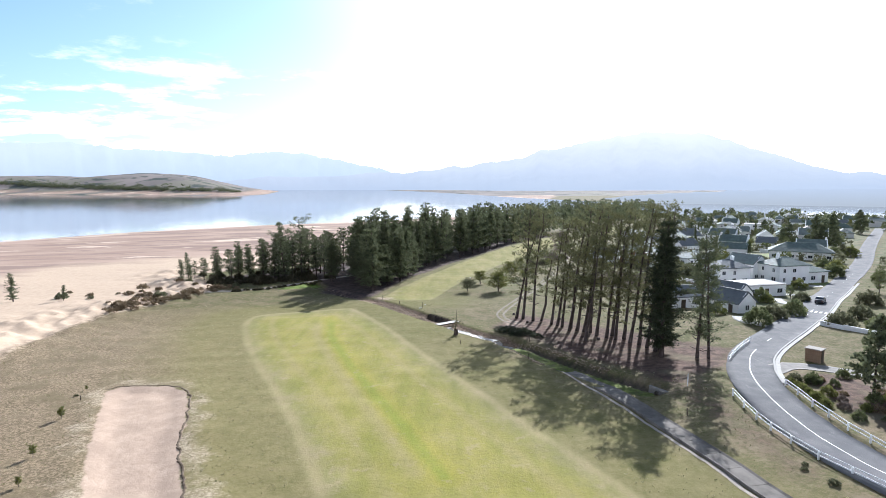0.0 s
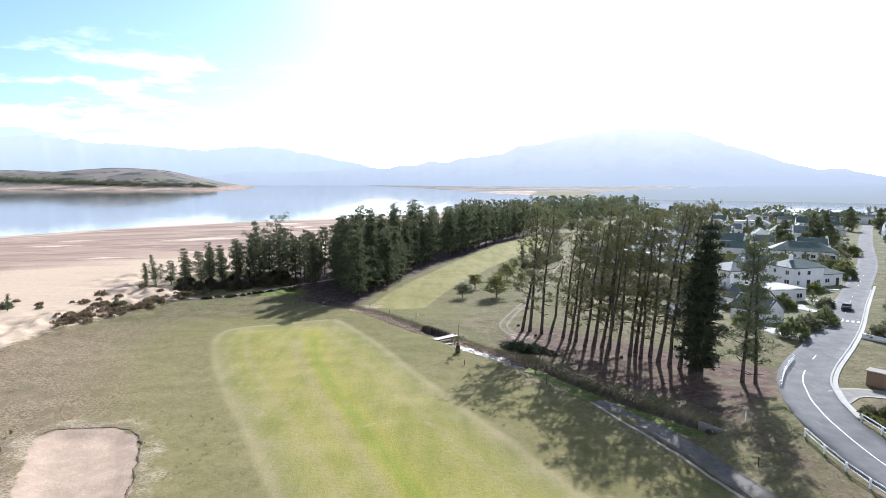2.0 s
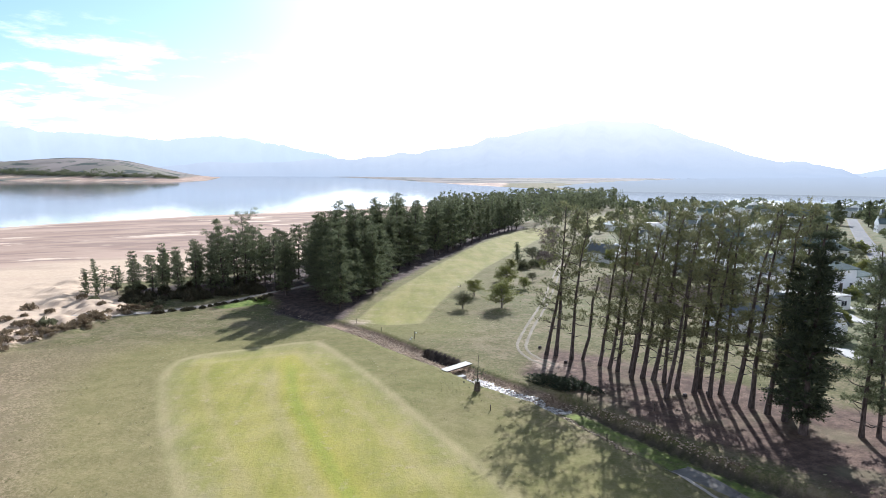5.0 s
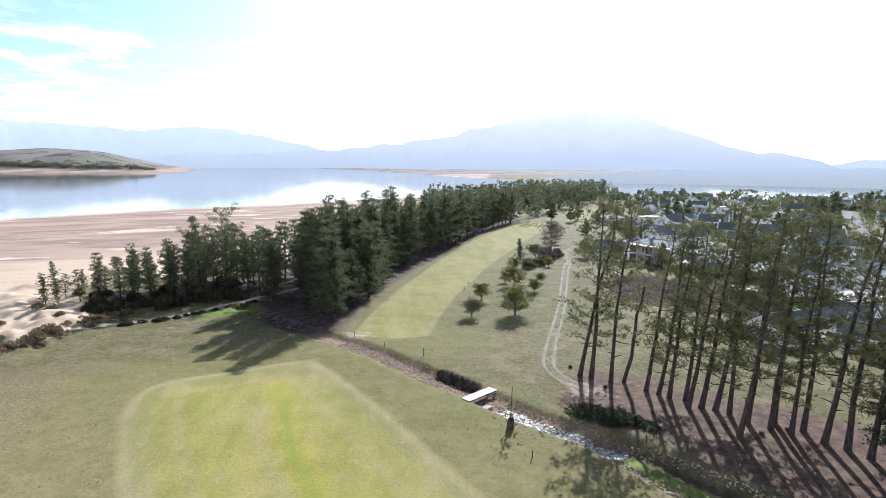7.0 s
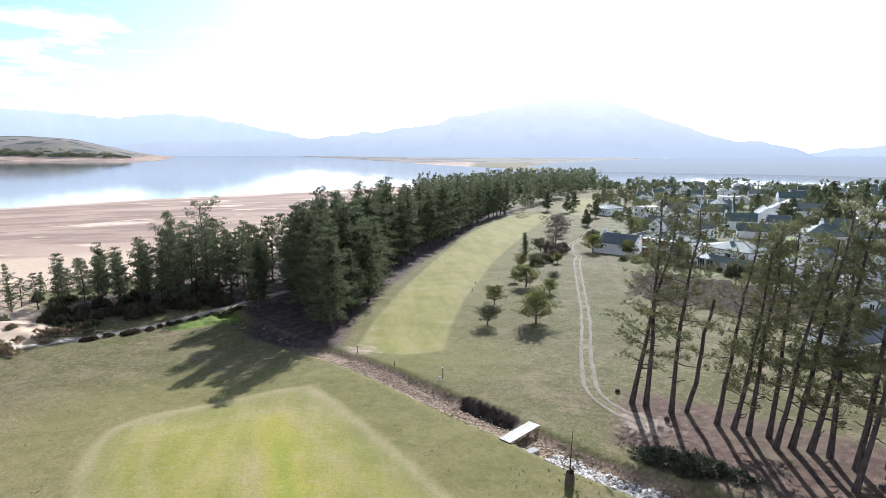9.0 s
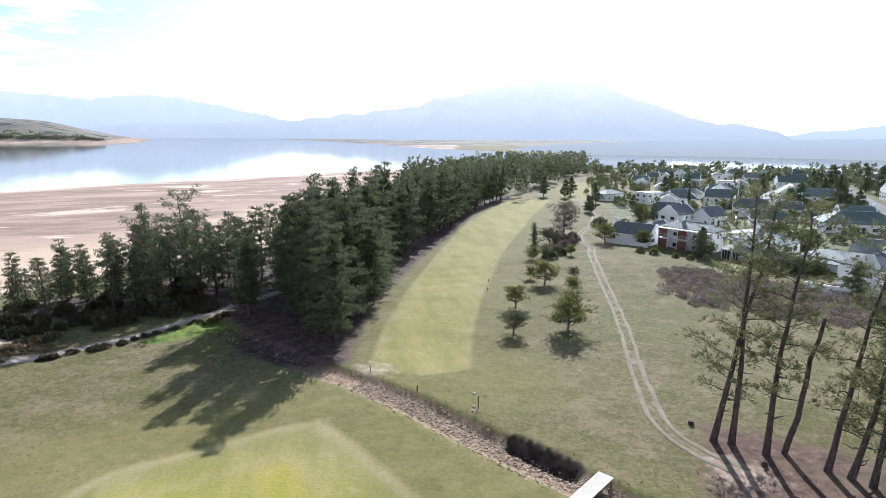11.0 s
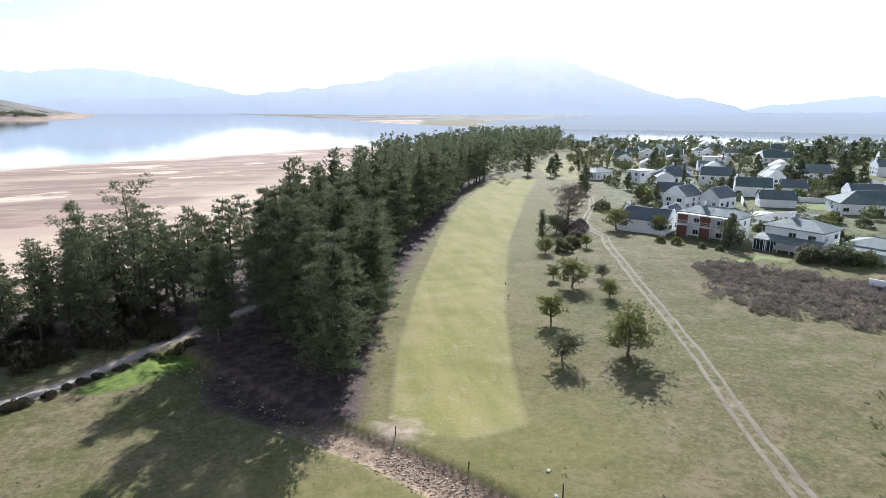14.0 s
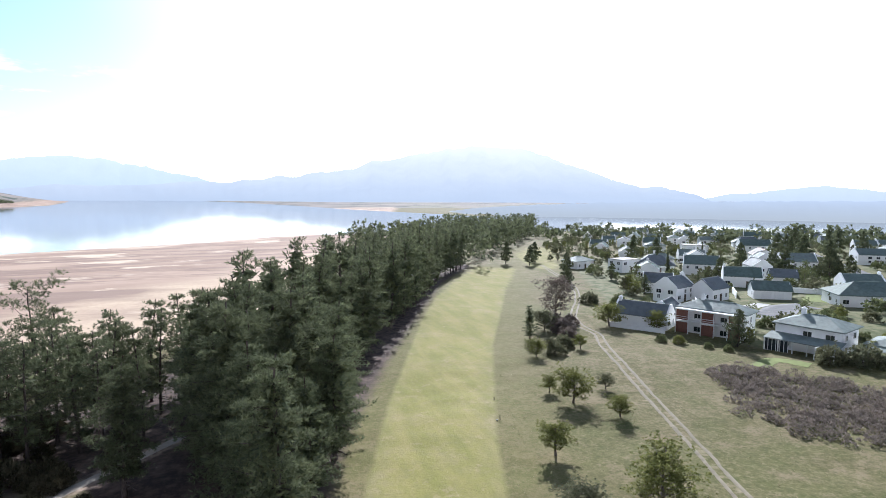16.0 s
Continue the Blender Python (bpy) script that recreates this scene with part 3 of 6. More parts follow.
def ground_sheet():
    xs, ys = spaced(-74, 56, 0.58, -4700, 4700), spaced(44, 200, 0.58, -300, 4700)
    x, y = np.meshgrid(xs, ys)
    z = land(x, y)
    nx, ny = len(xs), len(ys)
    i = np.arange(nx * ny).reshape(ny, nx)
    a, b, c, d = i[:-1, :-1].ravel(), i[:-1, 1:].ravel(), i[1:, 1:].ravel(), i[1:, :-1].ravel()
    me = tri_mesh("ground", np.stack([x.ravel(), y.ravel(), z.ravel()], 1), np.concatenate([np.stack([a, b, c], 1), np.stack([a, c, d], 1)]), M_GROUND, True)

    def zone(name, v):
        me.attributes.new(name, "FLOAT", "POINT").data.foreach_set("value", np.ascontiguousarray(np.clip(v, 0, 1), np.float32).ravel())

    fair = np.maximum(np.maximum(within(x, y, FAIRWAY), within(x, y, FAIRWAY_FAR)), within(x, y, GREEN_FAR))
    zone("mown", ease(-1.0, 1.0, fair))
    zone("semi", ease(-22, -1, fair) * ease(150, 120, y) + 0.5 * ease(-14, -1, fair))
    zone("collar", np.exp(-((fair - 0.6) / 0.6) ** 2) * ease(136, 128, y))
    zone("lush", 0.54 * ease(0, 6, within(x, y, FAIRWAY)) * ease(134, 116, y) + 0.35 * ease(3.2, 0.2, to_line(x, y, LUSH)) + 0.2 * ease(-1, 3, within(x, y, FAIRWAY_FAR)))
    vein = to_line(x, y, LUSH)
    zone("vein", 0.78 * ease(1.15, 0.2, vein) * ease(122, 112, y))
    zone("dry", 0.62 * np.exp(-((to_line(x + 2.6, y - 0.6, LUSH)) / 1.1) ** 2) * ease(120, 110, y) + 0.5 * np.exp(-((fair - 5.5) / 0.9) ** 2) * ease(134, 128, y))
    zone("weeds", ease(-0.8, 0.8, within(x, y, WEEDS)) + 0.55 * ease(2.0, 1.0, to_line(x, y, CANAL)) * ease(101, 97, y))
    # where bank shade is painted into the soil colour
    zone("shaded_soil", np.maximum(ease(1.7, 1.1, to_line(x, y, TRENCH)), 0.62 * ease(1.0, 0.4, to_line(x, y, BANKFOOT))))
    zone("garden", ease(-3, 5, within(x, y, TOWN)) * ease(3.6, 5.0, to_line(x, y, ROAD)))
    zone("shaded_litter", ease(-3.0, 3.0, within(x, y, WOOD_FLOOR)))
    zone("litter", ease(-3.0, 3.0, within(x, y, GROVE_FLOOR)) + 0.8 * ease(-1.5, 1.5, within(x, y, BANK)) + 0.55 * ease(-4, 4, within(x, y, VERGE)))
    zone("dirt", 0.26 * ease(1.9, 0.5, to_line(x, y, TRACK))
         + 0.55 * ease(2.2, 0.8, to_line(x, y, FOOTPATH)) + 0.62 * np.exp(-((np.hypot(x + 14.5, y - 141.5)) / 3.0) ** 2) + 0.5 * np.exp(-(np.hypot(x - 14, y - 113) / 3.5) ** 2))
    zone("rubble", ease(2.6, 1.3, to_line(x, y, DITCH)) * ease(152, 138, y) * ease(0.7, 1.3, to_line(x, y, TRENCH)))
    ring = within(x, y, PIT) + 1.4 * waves(x, y, 5, 31)
    zone("scuff", np.exp(-((ring + 1.0) / 1.3) ** 2) * np.clip(0.62 + 0.4 * waves(x, y, 14, 33), 0.2, 0.9))
    zone("pit", ease(-0.5, 0.6, within(x, y, PIT) + 0.22 * waves(x, y, 3.1, 35)))
    out = within(x, y, BEACH)
    zone("parched", 1.0 * ease(-78, -22, out) * ease(138, 118, y) * ease(-14, -26, x - 0.3 * (90 - y)))
    zone("fresh", ease(84, 118, y + 0.25 * (x + 10)) * ease(330, 260, y))
    cape = within(x, y, CAPE)
    wet = -within(x, y, LAKE) + 9 * waves(x, y, 90, 41)
    zone("rim", 0.85 * np.exp(-((wet - 12) / 9.0) ** 2) + 0.8 * np.exp(-((out - 12) / 14.0) ** 2) * ease(170, 210, y))
    zone("sand", np.maximum(ease(-3.5, 4.5, out) * ease(110, 50, x - 0.25 * (y - 700) * (y > 700)), np.where(cape > -5, ease(130, 80, cape), 0)))
    zone("flats", ease(25, 80, out - 18 * ease(150, 220, y)) + 0.35 * ease(170, 260, y) + (cape > -5))
    zone("hills", np.maximum(ease(80, 130, cape), np.where((y > 1050) & (out < 0) & (cape < -5), 1.0, 0.0)))
    return tagged(new("ground", me), "dry golf turf, sandy beach and distant hills", "ground", kind="structure")


def lake():
    bm = bmesh.new()
    bmesh.ops.create_grid(bm, x_segments=8, y_segments=8, size=4700, matrix=Matrix.Translation((0, 100, LAKE_Z)))
    me = bpy.data.meshes.new("water")
    bm.to_mesh(me)
    bm.free()
    me.materials.append(M_WATER)
    return tagged(new("water", me), "calm pale lake reflecting sky and mountains", "lake", kind="structure")


def mountains(name, skyline, far, depth, material, rough, seed, label):
    """A range whose ridge stands at the given bearings and heights in degrees, with spurs running down to its foot."""
    az = np.linspace(skyline[0][0], skyline[-1][0], 260)
    el = np.interp(az, [p[0] for p in skyline], [p[1] for p in skyline])
    k = np.ones(5) / 5
    el = np.convolve(np.pad(el, 2, mode="edge"), k, mode="valid")
    rows = 26
    r = np.random.RandomState(seed)
    jag = sum(np.sin(az * f + r.uniform(0, 6)) * a for f, a in ((2.1, 0.4), (4.7, 0.3), (9.3, 0.3), (17.0, 0.2), (31.0, 0.12)))
    verts, tris = [], []
    deep = np.interp(az, *zip(*depth)) if isinstance(depth, list) else np.full(len(az), float(depth))
    for j in range(rows):
        s = j / (rows - 1)
        up = 2 * s if s < 0.5 else 2 - 2 * s
        rad = far - deep + 2 * deep * s if s < 0.5 else far + deep * 0.5 * (2 * s - 1)
        spur = np.sin(az * 1.9 + 1.3 * np.sin(az * 0.7 + seed) + 3 * s) * 0.5 + np.sin(az * 5.3 + 2 * s + seed) * 0.25
        top = 25.4 + far * np.tan(np.radians(el)) + rough * jag
        h = -16 + (top + 16) * (up ** 1.35) * (1 + 0.28 * spur * up * (1 - up) * 4 * 0.7)
        a = np.radians(az)
        verts.append(np.stack([rad * np.sin(a), 55 + rad * np.cos(a), h], 1))
    n = len(az)
    i = np.arange(rows * n).reshape(rows, n)
    a, b, c, d = i[:-1, :-1].ravel(), i[:-1, 1:].ravel(), i[1:, 1:].ravel(), i[1:, :-1].ravel()
    me = tri_mesh(name, np.concatenate(verts), np.concatenate([np.stack([a, b, c], 1), np.stack([a, c, d], 1)]), material, True)
    return tagged(new(name, me), label, "mountain", kind="structure")


ground_sheet()
lake()
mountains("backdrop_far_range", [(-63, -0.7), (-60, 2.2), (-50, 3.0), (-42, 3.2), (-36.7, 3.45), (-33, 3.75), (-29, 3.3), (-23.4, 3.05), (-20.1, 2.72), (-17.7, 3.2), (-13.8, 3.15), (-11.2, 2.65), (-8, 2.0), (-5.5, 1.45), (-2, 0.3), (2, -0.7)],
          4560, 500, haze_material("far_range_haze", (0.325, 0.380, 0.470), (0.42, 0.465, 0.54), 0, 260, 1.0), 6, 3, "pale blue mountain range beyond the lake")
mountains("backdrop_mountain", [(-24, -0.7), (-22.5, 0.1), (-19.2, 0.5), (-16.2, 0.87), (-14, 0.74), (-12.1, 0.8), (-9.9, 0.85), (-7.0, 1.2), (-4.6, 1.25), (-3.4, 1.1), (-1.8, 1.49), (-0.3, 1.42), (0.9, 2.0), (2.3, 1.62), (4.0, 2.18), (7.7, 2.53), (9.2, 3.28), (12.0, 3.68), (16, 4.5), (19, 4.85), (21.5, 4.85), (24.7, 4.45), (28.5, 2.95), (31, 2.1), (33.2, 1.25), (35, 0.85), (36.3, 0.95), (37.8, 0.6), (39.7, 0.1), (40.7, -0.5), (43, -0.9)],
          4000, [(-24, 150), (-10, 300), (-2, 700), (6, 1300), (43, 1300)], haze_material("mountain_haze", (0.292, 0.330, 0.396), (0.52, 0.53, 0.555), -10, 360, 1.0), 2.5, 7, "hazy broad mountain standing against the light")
# low glowing rise in haze colour, added to cover the land behind
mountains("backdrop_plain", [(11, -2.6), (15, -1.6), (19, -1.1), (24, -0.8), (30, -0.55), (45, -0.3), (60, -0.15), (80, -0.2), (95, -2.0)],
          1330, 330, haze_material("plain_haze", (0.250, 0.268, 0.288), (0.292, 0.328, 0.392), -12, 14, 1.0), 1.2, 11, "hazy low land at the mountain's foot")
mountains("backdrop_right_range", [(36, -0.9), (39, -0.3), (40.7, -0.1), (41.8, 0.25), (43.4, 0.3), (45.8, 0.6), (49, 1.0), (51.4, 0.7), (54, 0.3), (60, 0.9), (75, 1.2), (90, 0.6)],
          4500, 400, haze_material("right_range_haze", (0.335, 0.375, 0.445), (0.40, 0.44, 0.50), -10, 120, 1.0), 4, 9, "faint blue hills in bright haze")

# ---- trees ----


def tube(points, radii, n=7):
    """A tapered tube along points: its verts and triangles."""
    p = np.asarray(points, float)
    d = np.gradient(p, axis=0)
    d /= np.linalg.norm(d, axis=1)[:, None] + 1e-9
    ref = np.where(np.abs(d[:, 2:3]) > 0.9, [[1.0, 0, 0]], [[0, 0, 1.0]])
    u = np.cross(d, ref)
    u /= np.linalg.norm(u, axis=1)[:, None]
    w = np.cross(d, u)
    a = np.linspace(0, 2 * math.pi, n, endpoint=False)
    v = p[:, None] + np.asarray(radii)[:, None, None] * (np.cos(a)[None, :, None] * u[:, None] + np.sin(a)[None, :, None] * w[:, None])
    k = len(p)
    i = np.arange(k * n).reshape(k, n)
    j = np.roll(i, -1, axis=1)
    a0, b0, c0, d0 = i[:-1].ravel(), j[:-1].ravel(), j[1:].ravel(), i[1:].ravel()
    return v.reshape(-1, 3), np.concatenate([np.stack([a0, b0, c0], 1), np.stack([a0, c0, d0], 1)])


def fans(r, at, out, size, blades, width, spread=1.0):
    """Sprays of narrow leaves from each point, fanned round the outward direction."""
    n = len(at)
    d = out[:, None] + spread * r.normal(size=(n, blades, 3)) * 0.75
    d /= np.linalg.norm(d, axis=2)[:, :, None] + 1e-9
    length = size[:, None, None] * r.uniform(0.6, 1.15, (n, blades, 1))
    tip = at[:, None] + d * length
    side = np.cross(d, r.normal(size=(n, blades, 3)))
    side /= np.linalg.norm(side, axis=2)[:, :, None] + 1e-9
    side *= length * width
    v = np.concatenate([at[:, None], (tip + side), (tip - side)], axis=1)
    step = 1 + 2 * blades
    first = (np.arange(n) * step)[:, None]
    b = np.arange(blades)[None]
    return v.reshape(-1, 3), np.stack([np.broadcast_to(first, (n, blades)), first + 1 + b, first + 1 + blades + b], 2).reshape(-1, 3)


def gather(pieces):
    v, f, k = [], [], 0
    for a, b in pieces:
        v.append(a), f.append(b + k)
        k += len(a)
    return np.concatenate(v), np.concatenate(f)


def tree_meshes(seed, height, bare, radius, limbs, per_limb, tuft, blades=8, width=0.16, lean=0.03, shape="cone", rise=0.25, thick=0.016,
                wood=None, leaf=None, inner=0.25, limb_sides=4, crook=0.4, loose=1.0):
    """Trunk with limbs, and crown, of one tree on the origin."""
    r = np.random.RandomState(seed)
    k = 9
    s = np.linspace(0, 1, k)
    ang = r.uniform(0, 6.28)
    wig = np.cumsum(r.normal(size=(k, 2)), axis=0) * crook * 0.035 * height / 3
    wig -= wig[0]
    axis = np.stack([wig[:, 0] * s + lean * height * s * math.cos(ang), wig[:, 1] * s + lean * height * s * math.sin(ang), s * height * (0.97 if shape == "cone" else 0.85) - 0.25], 1)
    rad = height * thick * (1 - 0.88 * s ** 0.9) + 0.02
    rad[0] *= 1.2
    wooden = [tube(axis, rad, 7)]
    at, out, size = [], [], []
    for i in range(limbs):
        h = bare + (1 - bare) * ((i + r.uniform(0, 0.9)) / limbs)
        foot = np.array([np.interp(h, s, axis[:, c]) for c in range(3)])
        g = (h - bare) / (1 - bare)
        if shape == "cone":
            reach = radius * (0.08 + 1.1 * (1 - g) ** 0.85) * min(1, 0.5 + 3.2 * g)
        else:
            reach = radius * math.sqrt(max(0.08, 1 - (1.7 * g - 0.75) ** 2))
        reach = min(reach * r.uniform(0.45, 1.25), 1.06 * radius)
        az = i * 2.4 + r.uniform(-0.5, 0.5)
        tilt = rise + 0.55 * g + r.uniform(-0.18, 0.18)
        way = np.array([math.cos(az) * math.cos(tilt), math.sin(az) * math.cos(tilt), math.sin(tilt)])
        t = np.linspace(0, 1, 4)
        bend = np.array([0, 0, 1.0]) * reach * r.uniform(-0.10, 0.16)
        line = foot + t[:, None] * way * reach + (t ** 2)[:, None] * bend + np.concatenate([np.zeros((1, 3)), r.normal(size=(3, 3)) * 0.06 * reach])
        wooden.append(tube(line, max(0.018, 0.35 * np.interp(h, s, rad)) * (1 - 0.8 * t) + 0.008, limb_sides))
        n = max(2, int(per_limb * (0.35 + 0.65 * reach / radius) * r.uniform(0.7, 1.3)))
        q = inner + (1.05 - inner) * r.uniform(0, 1, n) ** 0.7
        p = np.stack([np.interp(q, t, line[:, c]) for c in range(3)], 1)
        p += np.clip(r.normal(size=(n, 3)), -1.4, 1.4) * np.minimum((0.08 + 0.15 * q[:, None]) * loose * reach, 0.58) * np.array([1, 1, 0.55])
        at.append(p)
        o = np.tile(way, (n, 1)) * 0.7 + np.array([0, 0, 0.75]) + r.normal(size=(n, 3)) * 0.25
        out.append(o)
        size.append(tuft * (0.62 + 0.38 * min(1.0, reach / radius)) * r.uniform(0.7, 1.3, n))
    crown = fans(r, np.concatenate(at), np.concatenate(out), np.concatenate(size), blades, width)
    tv, tf = gather(wooden)
    return tri_mesh("trunk", tv, tf, wood or M_BARK, True), tri_mesh("crown", *crown, leaf or M_PINE)


def sprays(r, at, out, size, blades, width, spread=0.8):
    """Tufts of pointed needles: each blade broad at its foot and sharp at its tip."""
    n = len(at)
    d = out[:, None] + spread * r.normal(size=(n, blades, 3)) * 0.75
    d /= np.linalg.norm(d, axis=2)[:, :, None] + 1e-9
    length = size[:, None, None] * r.uniform(0.6, 1.2, (n, blades, 1))
    side = np.cross(d, r.normal(size=(n, blades, 3)))
    side /= np.linalg.norm(side, axis=2)[:, :, None] + 1e-9
    foot = at[:, None] + d * length * 0.15
    v = np.stack([foot + side * length * width, foot - side * length * width, at[:, None] + d * length], axis=2)
    return v.reshape(-1, 3), np.arange(n * blades * 3).reshape(-1, 3)


def pine_meshes(seed, height, bare, radius, limbs, clumps, tufts, tuft, blades, width, shape="cone", rise=0.05, thick=0.015, leaf=None, dead=0, core=0, lean=0.02, crook=0.7, clump=0.75, sides_=4):
    """A pine: trunk, limbs that carry cushions of needle tufts on their outer part, and dead limbs below the crown."""
    r = np.random.RandomState(seed)
    k = 10
    s = np.linspace(0, 1, k)
    ang = r.uniform(0, 6.28)
    wig = np.cumsum(r.normal(size=(k, 2)), axis=0) * crook * 0.012 * height
    wig -= wig[0]
    axis = np.stack([wig[:, 0] * s + lean * height * s * math.cos(ang), wig[:, 1] * s + lean * height * s * math.sin(ang), s * height * 0.97 - 0.25], 1)
    rad = height * thick * (1 - 0.86 * s ** 0.95) + 0.02
    rad[0] *= 1.25
    wooden, at, out, size = [tube(axis, rad, 8)], [], [], []

    def limb(h, reach, az, tilt, droop):
        foot = np.array([np.interp(h, s, axis[:, c]) for c in range(3)])
        way = np.array([math.cos(az) * math.cos(tilt), math.sin(az) * math.cos(tilt), math.sin(tilt)])
        t = np.linspace(0, 1, 5)
        line = foot + t[:, None] * way * reach + (t ** 2)[:, None] * np.array([0, 0, droop * reach]) + np.concatenate([np.zeros((1, 3)), r.normal(size=(4, 3)) * 0.045 * reach])
        wooden.append(tube(line, max(0.02, 0.32 * np.interp(h, s, rad)) * (1 - 0.8 * t) + 0.008, sides_))
        return way, t, line

    for i in range(dead):
        limb(bare * r.uniform(0.45, 1.0), radius * r.uniform(0.2, 0.7), r.uniform(0, 6.28), r.uniform(-0.1, 0.5), r.uniform(-0.15, 0.2))
    bulge = r.uniform(0.75, 1.2, 7)
    whorls = max(5, int(round((1 - bare) * height / 1.35)))
    for i in range(limbs):
        g = (int(i * whorls / limbs) + 0.15 + r.normal() * 0.10) / whorls if shape != "open" else (i + r.uniform(0, 0.9)) / limbs
        g = min(0.98, max(0.0, g))
        if shape == "cone":
            reach = (0.10 + 1.0 * (1 - g) ** 0.66) * min(1, 0.55 + 3.0 * g)
        elif shape == "dome":
            reach = (0.16 + 0.92 * (1 - g ** 1.7)) * min(1, 0.45 + 2.2 * g)
        else:
            reach = (0.34 + 0.72 * math.sin(math.pi * (0.14 + 0.76 * g))) * r.choice((0.5, 0.8, 1.0, 1.2))
        az = i * 2.4 + r.uniform(-0.6, 0.6)
        reach *= radius * np.interp((az % 6.283) / 6.283 * 6, range(7), np.append(bulge[:6], bulge[0])) * r.uniform(0.50, 1.16)
        way, t, line = limb(bare + (0.985 - bare) * g, reach, az, rise + 0.6 * g ** 1.5 + r.uniform(-0.2, 0.2), r.uniform(-0.06, 0.2))
        m = max(1, int(round(clumps * (0.4 + 0.6 * reach / radius) * r.uniform(0.75, 1.25))))
        for q in 1.02 - 0.68 * (np.arange(m) / max(1, m)) ** 0.9 * r.uniform(0.8, 1.1):
            c = np.array([np.interp(q, t, line[:, c]) for c in range(3)])
            w = clump * (0.55 + 0.45 * min(1.0, reach / radius)) * r.uniform(0.7, 1.3)
            c += np.array([-way[1], way[0], 0.0]) * r.uniform(-1, 1) * 0.34 * reach * q + np.array([0, 0, 0.1 * w])
            e = np.clip(r.normal(size=(tufts, 3)), -1.7, 1.7) * 0.55 * w * np.array([1, 1, 0.34])
            at.append(c + e)
            out.append(e / w * 1.1 + way * 0.5 + np.array([0, 0, 0.42]))
            size.append(tuft * r.uniform(0.7, 1.3, tufts))
    crown = [sprays(r, np.concatenate(at), np.concatenate(out), np.concatenate(size), blades, width)]
    if core:
        g = r.uniform(0.02, 0.9, core)
        prof = (0.1 + 0.9 * (1 - g ** 1.3)) * np.minimum(1, 0.5 + 2 * g) * radius * 0.5
        a, q = r.uniform(0, 6.28, core), r.uniform(0.1, 1, core)
        h = bare + (0.95 - bare) * g
        p = np.stack([np.interp(h, s, axis[:, 0]) + prof * q * np.cos(a), np.interp(h, s, axis[:, 1]) + prof * q * np.sin(a), np.interp(h, s, axis[:, 2])], 1)
        crown.append(sprays(r, p, np.stack([np.cos(a), np.sin(a), np.full(core, 0.2)], 1), np.full(core, 2.2 * tuft), 4, 0.26, 1.2))
    return tri_mesh("trunk", *gather(wooden), M_BARK, True), tri_mesh("crown", *gather(crown), leaf or M_PINE)


def stand(name, meshes, x, y, turn=0.0, scale=1.0, label="", category="tree", group="", tall=1.0, tip=(0, 0), sink=0.0):
    """A tree on the ground from its two meshes."""
    m = pose(x, y, gz(x, y) - sink, tip[0], tip[1], turn)
    ob = base(name, m, label, category, group)
    ob.scale = (scale, scale, scale * tall)
    put("trunk", meshes[0], ob), put("crown", meshes[1], ob)
    return ob


# the grove of tall bare-stemmed pines beside the canal
GROVE = [(15.2, 118.8), (16.4, 117.9), (18.1, 115.6), (21.2, 112.3), (22.1, 110.9), (22.7, 109.5), (24.2, 108.6), (23.5, 106.7), (24.9, 106.4), (25.9, 105.3), (26.7, 104.0),
         (24.6, 99.0), (27.3, 101.8), (28.5, 99.8), (29.6, 98.2), (29.9, 101.2), (31.2, 98.6), (31.4, 96.0), (32.4, 94.4), (33.0, 92.4), (33.6, 90.4)]
grove_kinds = [pine_meshes(40 + i, 20.0, b, rr, n, 3, 12, 0.44, 8, 0.075, "open", 0.10, 0.0118, M_GROVE, 4, 0, lean, 0.8, 0.88)
               for i, (b, rr, n, lean) in enumerate(((0.20, 3.0, 29, 0.01), (0.28, 3.3, 27, 0.02), (0.16, 2.8, 30, 0.01), (0.32, 3.4, 26, 0.02), (0.24, 3.1, 29, 0.02)))]
rs = random.Random(5)
for i, (x, y) in enumerate(GROVE):
    stand("pine_tree", grove_kinds[(i * 3) % 5], x, y, rs.uniform(-50, 50), rs.uniform(1.02, 1.20), "tall thin pine with bare dark trunk and sparse crown", "tree", "pines in the grove by the canal", tip=(rs.uniform(-2, 2), rs.uniform(4.0, 9.5)))
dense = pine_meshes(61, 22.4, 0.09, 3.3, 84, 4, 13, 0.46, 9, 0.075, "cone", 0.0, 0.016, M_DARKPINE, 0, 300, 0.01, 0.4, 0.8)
x, y = 19.8, 115.4
ob = base("dead_pine", pose(x, y, gz(x, y), 1, 9, 0), "dead pine snapped off halfway, bare leaning trunk", "tree", "pines in the grove by the canal")
r = np.random.RandomState(44)
line = np.stack([0.12 * np.cumsum(r.normal(size=8)), 0.10 * np.cumsum(r.normal(size=8)), np.linspace(-0.3, 12.5, 8)], 1)
pieces = [tube(line, np.linspace(0.27, 0.15, 8), 8)]
for h, a, n in ((6.0, 0.4, 1.2), (8.2, 3.6, 1.6), (9.6, 5.2, 0.8), (11.2, 1.6, 1.4)):
    foot = np.array([np.interp(h, line[:, 2], line[:, 0]), np.interp(h, line[:, 2], line[:, 1]), h])
    pieces.append(tube(np.stack([foot, foot + n * np.array([0.5 * math.cos(a), 0.5 * math.sin(a), 0.15]), foot + n * np.array([math.cos(a), math.sin(a), 0.5])]), np.array([0.05, 0.035, 0.012]), 5))
put("trunk", tri_mesh("trunk", *gather(pieces), M_BARK, True), ob)
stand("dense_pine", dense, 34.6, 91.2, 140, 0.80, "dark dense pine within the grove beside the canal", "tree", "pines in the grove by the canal")
